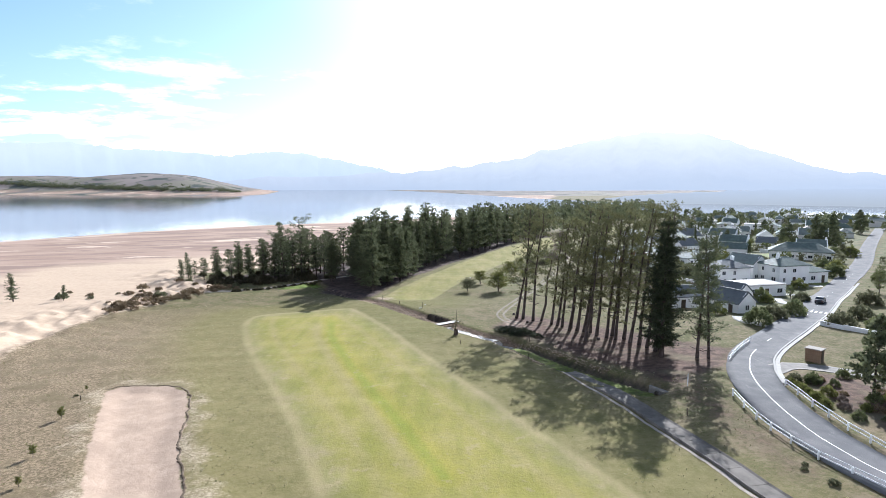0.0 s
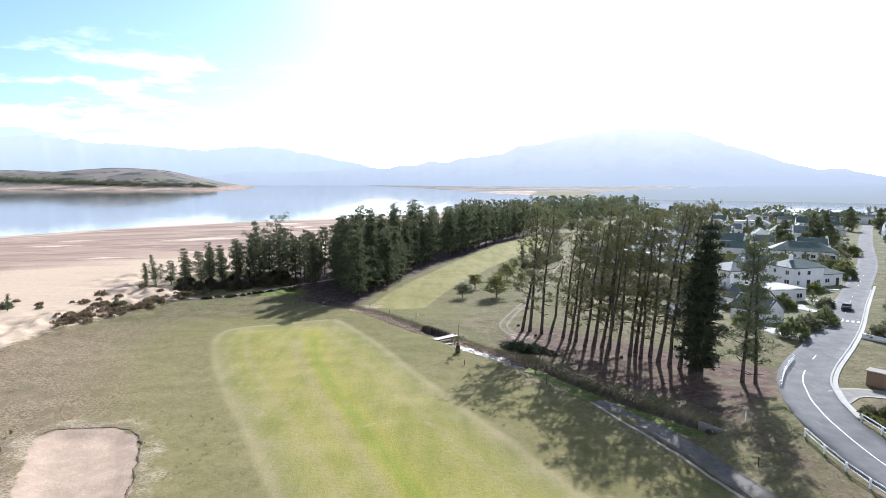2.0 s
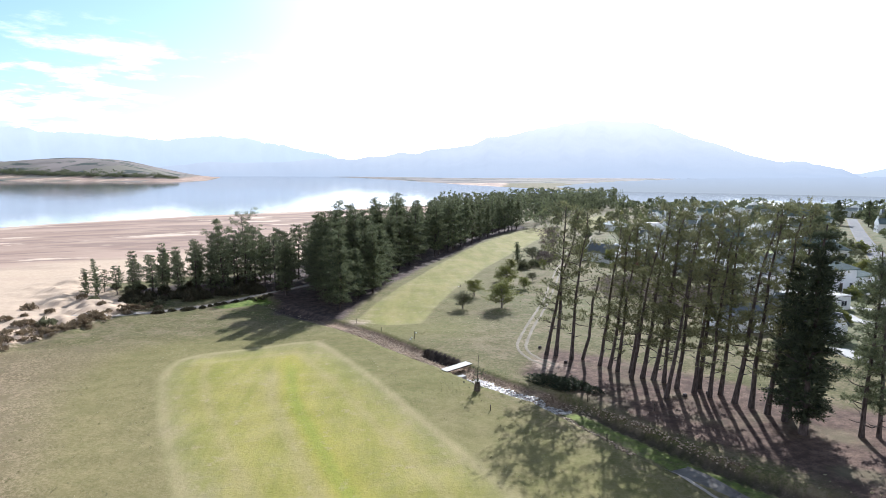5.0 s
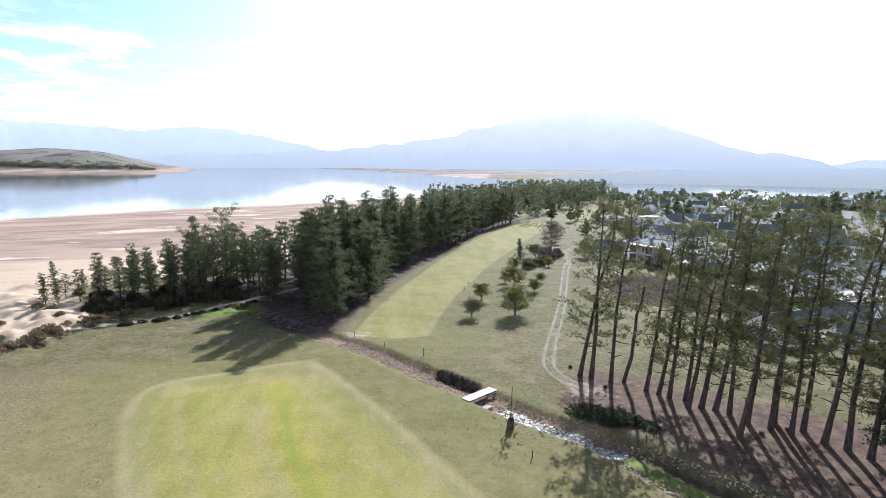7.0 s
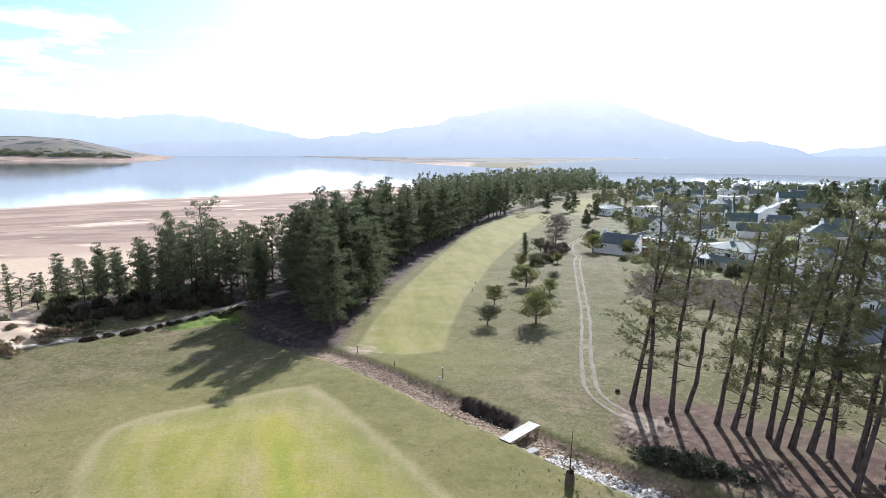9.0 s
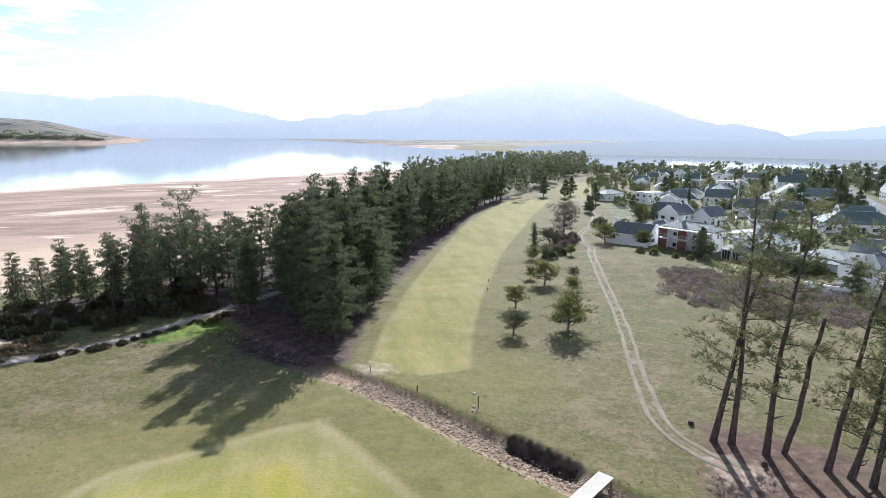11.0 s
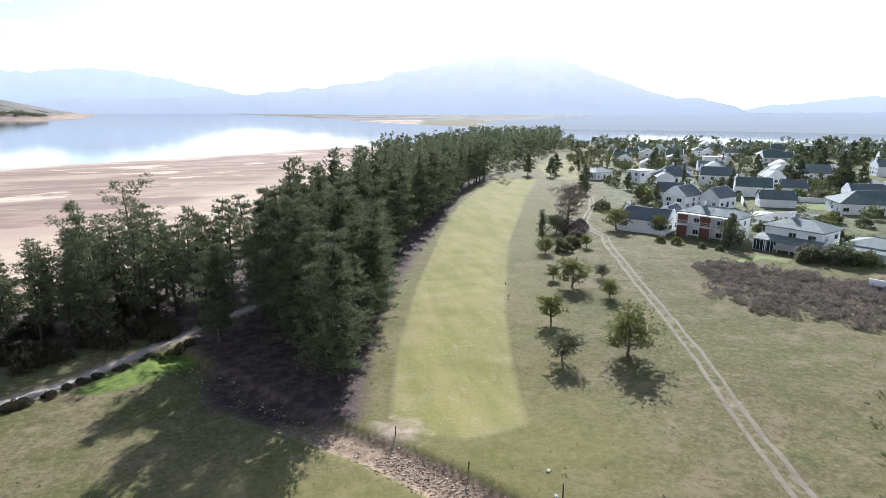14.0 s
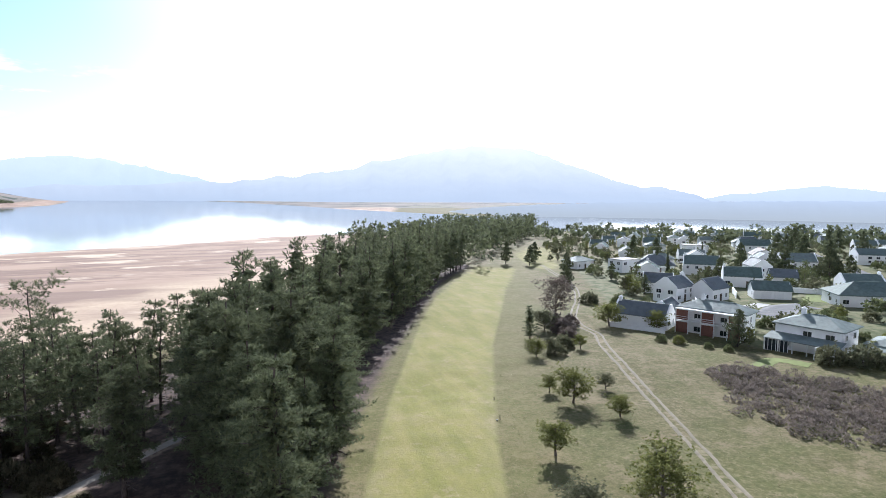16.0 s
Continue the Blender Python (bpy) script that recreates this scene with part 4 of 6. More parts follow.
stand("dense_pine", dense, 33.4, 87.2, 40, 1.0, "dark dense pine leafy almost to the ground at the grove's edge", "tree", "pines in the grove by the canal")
roadside = pine_meshes(47, 20.0, 0.17, 2.6, 46, 4, 12, 0.44, 8, 0.075, "open", 0.02, 0.0118, M_PINE, 5, 0, 0.01, 0.6, 0.80)
for x, y, s, a in ((38.0, 85.2, 0.97, 30), (39.5, 84.8, 0.86, 200)):
    stand("pine_tree", roadside, x, y, a, s, "thin pine with leafy side limbs beside the road", "tree", "pines in the grove by the canal", tip=(0, 2))

# the wood between the fairway and the beach
wood_front = [pine_meshes(84 + i, 20.0, b, rr, n, 5, 17, 0.42, 9, 0.075, shape, -0.02, 0.017, M_PINE, 6, 420, 0.01, 0.6, c) for i, (b, rr, n, shape, c) in enumerate(((0.10, 5.2, 62, "cone", 0.85), (0.10, 5.4, 62, "cone", 0.90), (0.16, 5.0, 56, "dome", 0.88), (0.10, 5.4, 68, "dome", 0.90)))]
wood_near = [pine_meshes(80 + i, 20.0, b, rr, n, 4, 13, 0.48, 7, 0.09, shape, 0.04, 0.016, M_PINE, 4, 260, 0.02, 0.7, 0.92) for i, (b, rr, n, shape) in enumerate(((0.08, 5.0, 56, "cone"), (0.10, 5.2, 54, "dome"), (0.14, 4.8, 52, "cone"), (0.08, 4.6, 56, "cone")))]
wood_mid = [pine_meshes(90 + i, 20.0, b, rr, n, 3, 8, 0.70, 5, 0.125, shape, 0.10, 0.015, M_PINE, 0, 90, 0.02, 0.7, 1.15, 3) for i, (b, rr, n, shape) in enumerate(((0.10, 4.6, 34, "cone"), (0.14, 4.4, 32, "cone"), (0.12, 4.9, 34, "dome"), (0.16, 4.3, 32, "cone")))]
thin_kinds = [pine_meshes(100 + i, 15.5, b, rr, n, 3, 13, 0.42, 9, 0.075, shape, 0.12, 0.0125, M_PINE, 9, cr, 0.03, 0.8, 0.85) for i, (b, rr, n, shape, cr) in enumerate(((0.26, 3.3, 36, "dome", 20), (0.40, 3.4, 30, "open", 0), (0.14, 3.2, 42, "dome", 50)))]
front = [(-18.7, 153.2, 0.86, 3), (-24.8, 171.0, 1.0, 1), (-23.0, 163.5, 0.98, 2), (-21.0, 159.0, 0.85, 0), (-27.0, 178.0, 0.95, 0), (-32.4, 167.6, 0.66, 2), (-17.2, 172.0, 0.97, 2), (-15.0, 181.0, 1.0, 1),
         (-12.2, 196.0, 1.08, 0), (-18.0, 188.0, 1.05, 2), (-22.5, 180.0, 1.0, 3), (-13.2, 188.2, 0.80, 3), (-20.5, 168.0, 0.9, 0), (-15.6, 162.5, 0.62, 1), (-12.6, 170.5, 0.76, 3), (-11.0, 178.5, 0.84, 0), (-9.4, 186.0, 0.72, 1), (-8.6, 199.5, 0.88, 2), (-5.8, 206.5, 0.84, 3), (-2.6, 213.0, 0.85, 1), (-22.5, 172.5, 1.0, 1)]
taken = []
for x, y, s, k in front:
    stand("pine_tree", wood_front[k] if y < 171 else wood_near[k], x, y, rs.uniform(0, 360), s, "large dark green pine at the edge of the wood", "tree", "pines of the wood by the beach")
    taken.append((x, y))
STRIP = [(-29, 170), (-14, 174), (-9, 192), (-4.5, 206), (-0.5, 213), (20, 259), (39, 303), (60, 338), (58, 378), (30, 330), (4, 276), (-13, 235), (-27, 192)]
count = 0
for tries in range(9000):
    x, y = rs.uniform(-65, 70), rs.uniform(170, 375)
    if float(within(np.array([x]), np.array([y]), STRIP)[0]) < 1.0 or min(math.hypot(x - a, y - b) for a, b in taken) < (4.9 if y < 230 else 5.1):
        continue
    taken.append((x, y))
    count += 1
    pool = wood_near if y < 186 else wood_mid
    stand("pine_tree", pool[rs.randrange(4)], x, y, rs.uniform(0, 360), rs.choice((0.70, 0.82, 0.90, 0.95, 1.0, 1.08)) * rs.uniform(0.95, 1.05) * (0.92 if y > 280 else 1.0), "dark green pine standing close among others in the wood", "tree", "pines of the wood by the beach", tall=rs.uniform(0.92, 1.1))
    if count > 235:
        break

# the thin wing of the wood along the footpath
wing = [(-43.4, 177.1, 0.98, 0), (-42.9, 184.5, 1.0, 1), (-47.3, 172.6, 1.02, 2), (-47.1, 180.5, 1.0, 1), (-58.1, 174.7, 0.72, 2), (-61.8, 168.8, 0.70, 0), (-54.0, 173.5, 0.85, 0), (-52.0, 179.5, 0.95, 2),
        (-39.5, 180.5, 0.97, 2), (-37.0, 184.0, 1.0, 0), (-36.5, 178.0, 0.86, 1), (-67.3, 171.5, 0.60, 2), (-64.5, 175.0, 0.66, 0), (-50.5, 184.0, 0.9, 0), (-56.0, 181.0, 0.8, 1), (-33.5, 182.5, 0.95, 2),
        (-45.5, 188.5, 1.0, 0), (-60.0, 179.0, 0.75, 2), (-71.5, 173.0, 0.50, 0), (-50.8, 174.0, 0.72, 2)]
wing += [(-36.5, 187.5, 0.98, 2), (-33.0, 191.0, 1.0, 0), (-29.5, 193.5, 1.02, 2), (-27.0, 188.5, 0.95, 0), (-35.0, 196.5, 1.05, 2), (-39.5, 192.5, 1.0, 0), (-31.0, 198.5, 1.06, 2), (-26.0, 199.0, 1.1, 0)]
for x, y, s, k in wing:
    stand("pine_tree", thin_kinds[k], x, y, rs.uniform(0, 360), 0.94 * s, "slender pine with open crown beside the footpath", "tree", "pines along the footpath")
WING = [(-77, 172), (-58, 172.5), (-46, 176), (-35, 182), (-33, 190), (-44, 197), (-60, 187), (-79, 178)]
for tries in range(3000):
    x, y = rs.uniform(-80, -32), rs.uniform(169, 198)
    if float(within(np.array([x]), np.array([y]), WING)[0]) < 0.4 or min(math.hypot(x - a, y - b) for a, b in [*taken, *[(q[0], q[1]) for q in wing]]) < 3.4 or (-48 < x < -35 and y < 176.5):
        continue
    taken.append((x, y))
    s = 0.86 * min(1.06, 0.50 + 0.022 * (x + 78)) * rs.choice((0.72, 0.9, 1.0, 1.14)) * rs.uniform(0.95, 1.05)
    pool = thin_kinds if rs.random() < 0.62 else wood_mid
    stand("pine_tree", rs.choice(pool), x, y, rs.uniform(0, 360), s * (1.0 if pool is thin_kinds else 0.7), "slender pine with open crown beside the footpath", "tree", "pines along the footpath", tall=rs.uniform(0.9, 1.1))
for x, y, s in ((-77.7, 172.1, 0.34), (-74.5, 170.5, 0.28), (-92, 139.5, 0.2), (-103.5, 138.5, 0.36)):
    stand("young_pine", wood_mid[0], x, y, rs.uniform(0, 360), s, "small bushy pine on the dune", "tree", "small pines on the dunes")


def far_trees(name, spots, label, seed, leaf, blades=5, tufts=14):
    """Many distant trees as one mass."""
    r = np.random.RandomState(seed)
    at, out, size = [], [], []
    for x, y, h, w in spots:
        z = gz(x, y)
        g = r.uniform(0.12, 1.0, tufts)
        a = r.uniform(0, 6.28, tufts)
        q = w * np.sqrt(np.maximum(0.05, 1 - (1.5 * g - 0.55) ** 2)) * r.uniform(0.3, 1.0, tufts)
        at.append(np.stack([x + q * np.cos(a), y + q * np.sin(a), z + g * h * 0.86], 1))
        o = np.stack([np.cos(a) * 0.7, np.sin(a) * 0.7, np.full(tufts, 0.8)], 1)
        out.append(o), size.append(np.full(tufts, 0.40 * w) * r.uniform(0.8, 1.3, tufts))
    v, f = fans(r, np.concatenate(at), np.concatenate(out), np.concatenate(size), blades, 0.30)
    return tagged(new(name, tri_mesh(name, v, f, leaf)), label, "trees", kind="stuff")


spots = []
while len(spots) < 270:
    x, y = rs.uniform(20, 230), rs.uniform(345, 620)
    d = (x - 60) * 0.86 - (y - 350) * 0.5
    if -62 < d < 14 and math.hypot(x - 120, y - 385) > 26:
        spots.append((x, y, rs.uniform(13, 21), rs.uniform(2.4, 4.0)))
far_trees("far_woods", spots, "dark pine woods running on towards the lake", 3, M_PINE, 6, 34)
spots = []
while len(spots) < 330:
    a, q = radians(rs.uniform(18, 66)), rs.uniform(450, 900)
    x, y = q * math.sin(a), 60 + q * math.cos(a)
    if float(within(np.array([x]), np.array([y]), LAKE)[0]) < -8:
        spots.append((x, y, rs.choice((4, 5, 6, 7, 11)), rs.uniform(3, 7)))
far_trees("far_woods", spots, "low belt of trees beyond the town", 4, M_PINE, 7, 16)
spots = []
while len(spots) < 1300:
    x = rs.uniform(-3400, -640)
    y = 1960 + (-x - 660) * 0.42 + abs(rs.gauss(0, 1)) * 30 + 92
    if float(within(np.array([x]), np.array([y]), CAPE)[0]) > 85:
        spots.append((x, y, rs.uniform(6, 11), rs.uniform(5, 11)))
far_trees("far_woods", spots, "dark tree belts on the headland across the lake", 5, M_PINE, 5, 9)

# small round trees on the course
orchard = [tree_meshes(120 + i, 5.5, b, rr, n, 46, 0.20, 9, 0.20, 0.05, "round", 0.5, 0.022, M_TWIG, leaf, 0.35, 4, 1.0)
           for i, (b, rr, n, leaf) in enumerate(((0.24, 2.3, 38, M_DULL), (0.22, 2.4, 42, M_LEAF), (0.30, 1.7, 28, M_LEAF), (0.14, 2.5, 44, M_LEAF)))]
for x, y, h, k, label in ((6.4, 152.2, 4.1, 0, "round dark green tree on the rough"), (14.5, 151.6, 6.2, 3, "broad open tree with pale green leaves"), (10.6, 164.4, 4.8, 2, "small tree with yellowing leaves"),
                          (21.0, 179.0, 5.6, 1, "round tree with yellow autumn leaves"), (20.0, 184.2, 3.2, 2, "small thin yellowing tree"), (28.8, 183.2, 2.8, 0, "little low tree with dull leaves"),
                          (24.1, 172.4, 3.6, 1, "flat-topped small tree with green leaves"), (31.3, 205.8, 3.2, 0, "low dull bush-like tree"), (37.6, 205.8, 3.4, 2, "thin small tree by the track"),
                          (27.0, 203.0, 3.4, 3, "low spreading grey-green tree"), (38.7, 223.0, 5.2, 0, "grey-green tree among bushes"), (54.5, 222.5, 6.6, 1, "olive-leaved tree before a garden wall"),
                          (61.8, 215.6, 5.2, 1, "olive-leaved tree before a white cottage")):
    stand("small_tree", orchard[k], x, y, rs.uniform(0, 360), 1.30 * h / 5.2, label, "tree", "small trees on the course", tall=0.66 if k == 3 else 0.60)
tall_round = [tree_meshes(140 + i, 11.5, 0.18, rr, 60, 40, 0.30, 8, 0.20, 0.03, "round", 0.45, 0.02, M_TWIG, leaf, 0.3) for i, (rr, leaf) in enumerate(((5.0, M_BROWNLEAF), (3.6, M_GARDEN)))]
stand("big_tree", tall_round[0], 47.0, 234.0, 20, 1.08, "wide brown-grey tree with thin leaves by the track", "tree", tall=0.80)
stand("conifer", wood_near[1], 32.1, 216.5, 60, 0.37, "small dark pointed conifer on the course", "tree")
bushy = tree_meshes(150, 6.4, 0.02, 2.2, 46, 20, 0.42, 8, 0.12, 0.0, "cone", 0.5, 0.016, M_BARK, M_PINE, 0.2)
for x, y, s in ((67.6, 198.6, 0.60), (90, 259, 0.5), (128, 243, 0.35)):
    stand("conifer", bushy, x, y, 80 * s, 2 * s, "dark bushy conifer beside a house", "tree")

# ---- the road ----


def ribbon(name, line, left, right, lift, material, thick=0.0):
    """A strip along a line, from left to right of it, lying on the ground."""
    v, f = [], []
    across = 6
    side = sides(line)
    for p, s in zip(line, side):
        for j in range(across + 1):
            q = p + s * (left + (right - left) * j / across)
            v.append((q.x, q.y, 0))
    xs = np.array([a[0] for a in v]), np.array([a[1] for a in v])
    z = land(*xs)
    row = z.reshape(-1, across + 1)
    row[:] = np.maximum(row, row.mean(axis=1, keepdims=True))
    v = [(a[0], a[1], b + lift) for a, b in zip(v, row.ravel())]
    w = across + 1
    for i in range(len(line) - 1):
        for j in range(across):
            f.append((i * w + j, i * w + j + 1, (i + 1) * w + j + 1, (i + 1) * w + j))
    if thick:
        for j0 in (0, across):
            n = len(v)
            v += [(*v[i * w + j0][:2], v[i * w + j0][2] - thick) for i in range(len(line))]
            f += [(i * w + j0, (i + 1) * w + j0, n + i + 1, n + i) for i in range(len(line) - 1)]
    return mesh_of(name, v, f, material, True)


road_line = curve_points(ROAD, 1.5)
road = tagged(new("road", ribbon("road", road_line, -2.95, 2.95, 0.10, M_ROAD, 0.3)), "grey asphalt road curving towards the houses", "road", kind="structure")
tagged(new("road_marking", ribbon("road_marking", road_line[:46], -0.07, 0.07, 0.115, M_PAINT)), "solid white centre line on the road", "road marking", kind="structure")
for k in range(58, 120, 5):
    tagged(new("road_marking", ribbon("road_marking", road_line[k:k + 2], -0.06, 0.06, 0.115, M_PAINT)), "white centre dash on the road", "road marking", kind="structure")
near_car = min(range(len(road_line)), key=lambda i: (road_line[i] - Vector((78, 121, 0))).length)
a, b = road_line[near_car], sides(road_line)[near_car]
along = Vector((-b.y, b.x, 0))
for k in range(-3, 4):
    c = a + b * k * 0.85
    me = mesh_of("road_marking", [(*(c + along * u + b * w).xy, gz(*(c + along * u + b * w).xy) + 0.13) for u, w in ((-0.9, -0.22), (-0.9, 0.22), (0.9, 0.22), (0.9, -0.22))], [(0, 1, 2, 3)], M_PAINT)
    tagged(new("road_marking", me), "white bar of a road crossing", "road marking", kind="structure")


def kerb(line, offset, length, gap, label):
    """Kerb stones in a row beside the road."""
    parent = tagged(new("kerb"), label, "kerb", kind="structure")
    stone = box_mesh("kerb_stone", length - gap, 0.28, 0.34, M_KERB, 0.03, -0.12)
    for i in range(0, len(line) - 1):
        s = sides(line)[i]
        p = line[i] + s * offset
        q = line[i + 1] + sides(line)[i + 1] * offset
        d = q - p
        put("kerb_stone", stone, parent, pose(*((p + q) / 2).xy, gz(*((p + q) / 2).xy) + 0.02, 0, 0, math.degrees(math.atan2(d.y, d.x))) @ Matrix.Diagonal((d.length / length, 1, 1, 1)))
    return parent


start = min(range(len(road_line)), key=lambda i: (road_line[i] - Vector((40, 72.5, 0))).length)
kerb(road_line[start:start + 75], 3.1, 1.5, 0.02, "pale concrete kerb stones along the road's edge")
pavement_line = road_line[start:start + 80]
tagged(new("pavement", ribbon("pavement", pavement_line, 3.26, 3.85, 0.12, M_KERB, 0.2)), "pale concrete pavement beside the road", "pavement", kind="structure")
side_road = curve_points([(44, 77), (49, 80.2), (55, 77.5), (60, 71.5), (70, 60)], 1.5)
tagged(new("side_road", ribbon("side_road", side_road, -1.6, 1.6, 0.07, M_CONC, 0.2)), "pale gravel side road past the shed", "road", kind="structure")
for pts in ([(60, 104.5), (57.5, 109), (59, 114)], [(80, 127), (78, 133), (80, 139)], [(104, 158), (99, 160), (96, 158)], [(90, 141), (86, 146), (84, 152)]):
    tagged(new("driveway", ribbon("driveway", curve_points(pts, 1.5), -1.5, 1.5, 0.06, M_KERB, 0.15)), "pale concrete driveway up to a house", "driveway", kind="structure")
court = curve_points([(88, 226), (95, 222.5), (103, 224), (112, 229), (120, 229)], 1.5)
tagged(new("court", ribbon("court", court, -4.2, 4.2, 0.06, M_ROAD, 0.2)), "grey asphalt turning court among the houses", "road", kind="structure")
tagged(new("court_apron", ribbon("court_apron", curve_points([(95, 232), (103, 233), (112, 236)], 1.5), -2.0, 2.0, 0.07, M_KERB, 0.15)), "pale paved apron before the garages", "driveway", kind="structure")


def guard_rail(line, label):
    """White timber guard rail: two rails on posts."""
    p0 = line[0]
    ob = base("guard_rail", pose(p0.x, p0.y, gz(p0.x, p0.y)), label, "guard rail")
    inv = Vector((p0.x, p0.y, gz(p0.x, p0.y)))
    post = box_mesh("post", 0.16, 0.16, 1.15, M_TRIM, 0.02, -0.3)
    every = 2
    pts = [Vector((p.x, p.y, gz(p.x, p.y))) for p in line]
    for i in range(0, len(pts), every):
        put("post", post, ob, Matrix.Translation(pts[i] - inv))
    for a, b in zip(pts[::every], pts[every::every]):
        d = b - a
        rail = box_mesh("rail", d.length - 0.02, 0.06, 0.13, M_TRIM, 0.015, -0.065)
        n = Vector((d.y, -d.x, 0)).normalized() * 0.12
        for h in (0.38, 0.78):
            put("rail", rail, ob, Matrix.Translation((a + b) / 2 - inv + n + Vector((0, 0, h))) @ d.to_track_quat("X", "Z").to_matrix().to_4x4())
    return ob


rail_label = "white timber guard rail on posts along the road"
guard_rail(curve_points([(39.6, 35.5), (36.9, 43), (35.1, 50), (34.2, 57), (34.3, 63), (35.2, 70)], 1.45), rail_label)
guard_rail(curve_points([(41.4, 82.6), (45.6, 88.5), (50.3, 93.8)], 1.45), "short white guard rail beside the bend")
guard_rail(curve_points([(43.4, 41), (41.8, 48), (41.5, 56), (41.9, 64), (42.9, 71)], 1.45), rail_label)

def worn_strip(name, pts, offset, width, material, label, seed):
    """A bare strip worn into the grass, of uneven width."""
    r = random.Random(seed)
    line = curve_points(pts, 0.6)
    side = sides(line)
    v, f = [], []
    w, drift = width, 0.0
    for p, s in zip(line, side):
        w += (width - w) * 0.3 + r.uniform(-0.10, 0.10) * width
        drift += -0.2 * drift + r.uniform(-0.06, 0.06)
        for u in (-0.5, 0.0, 0.5):
            q = p + s * (offset + drift + u * w)
            v.append((q.x, q.y, 0))
    z = land(np.array([q[0] for q in v]), np.array([q[1] for q in v]))
    v = [(q[0], q[1], h + (0.055 if k % 3 == 1 else 0.03)) for k, (q, h) in enumerate(zip(v, z))]
    for i in range(len(line) - 1):
        f += [(3 * i, 3 * i + 1, 3 * i + 4, 3 * i + 3), (3 * i + 1, 3 * i + 2, 3 * i + 5, 3 * i + 4)]
    return tagged(new(name, mesh_of(name, v, f, material, True)), label, "path", kind="structure")


worn_strip("wheel_track", TRACK, -0.66, 0.50, M_DIRT, "pale dirt wheel track worn through the grass", 1)
worn_strip("wheel_track", TRACK, 0.66, 0.50, M_DIRT, "pale dirt wheel track worn through the grass", 2)
worn_strip("footpath", FOOTPATH, 0.0, 1.35, M_PATH, "pale sandy footpath under the pines", 3)

worn_strip("lawn", [(104, 161), (108, 162.5), (113, 163.5)], 0.0, 5.0, M_LAWN, "bright green lawn before a house", 4)
worn_strip("lawn", [(128, 234), (134, 238), (140, 243)], 0.0, 7.0, M_LAWN, "green lawn beside a garden wall", 5)
worn_strip("lawn", [(60, 186), (66, 188.5), (69, 184)], 0.0, 3.0, M_LAWN, "green lawn before the near houses", 6)

# ---- houses ----
window_frames, window_panes = {}, {}


def lattice(xs, zs, y0, y1):
    """Crossing bars in one piece: every other strip of the grid is open."""
    g = Bulk()
    nx, nz = len(xs), len(zs)
    g.v = [(x, y, z) for y in (y0, y1) for z in zs for x in xs]
    solid = lambda i, j: 0 <= i < nx - 1 and 0 <= j < nz - 1 and (i % 2 == 0 or j % 2 == 0)
    at = lambda k, i, j: k * nx * nz + j * nx + i
    for j in range(nz - 1):
        for i in range(nx - 1):
            if not solid(i, j):
                continue
            g.f += [(at(0, i, j), at(0, i + 1, j), at(0, i + 1, j + 1), at(0, i, j + 1)), (at(1, i, j + 1), at(1, i + 1, j + 1), at(1, i + 1, j), at(1, i, j))]
            for di, dj, a, b in ((-1, 0, (i, j + 1), (i, j)), (1, 0, (i + 1, j), (i + 1, j + 1)), (0, -1, (i, j), (i + 1, j)), (0, 1, (i + 1, j + 1), (i, j + 1))):
                if not solid(i + di, j + dj):
                    g.f.append((at(0, *b), at(0, *a), at(1, *a), at(1, *b)))
    return g


def window_set(w, h):
    """A framed sash window and its pane, shared by all windows of one size."""
    if (w, h) not in window_frames:
        t = 0.09
        k = max(2, int(w / 0.6))
        cuts = [-w / 2, -w / 2 + t]
        for q in range(1, k):
            cuts += [-w / 2 + q * w / k - 0.025, -w / 2 + q * w / k + 0.025]
        window_frames[(w, h)] = lattice(cuts + [w / 2 - t, w / 2], [0, t, h - t, h], -0.06, 0.03).mesh("window", M_TRIM)
        window_panes[(w, h)] = Bulk().box(-w / 2 + t, -0.025, t, w / 2 - t, 0.0, h - t).mesh("pane", M_GLASS)
    return window_frames[(w, h)], window_panes[(w, h)]


def window_on(parent, x, y, z, turn, w=1.2, h=1.2):
    f, g = window_set(w, h)
    ob = put("window", f, parent, pose(x, y, z, 0, 0, turn))
    put("pane", g, ob)


door_mesh = Bulk().box(-0.5, -0.07, 0, 0.5, 0.03, 2.1).box(-0.38, -0.10, 0.2, 0.38, -0.071, 0.95).box(-0.38, -0.10, 1.1, 0.38, -0.071, 1.95).mesh("door", M_DARKWOOD)
garage_mesh = Bulk().box(-1.3, -0.06, 0, 1.3, 0.03, 2.2)
for q in range(4):
    garage_mesh.box(-1.24, -0.09, 0.06 + q * 0.54, 1.24, -0.061, 0.53 + q * 0.54)
garage_mesh = garage_mesh.mesh("garage_door", M_TRIM)


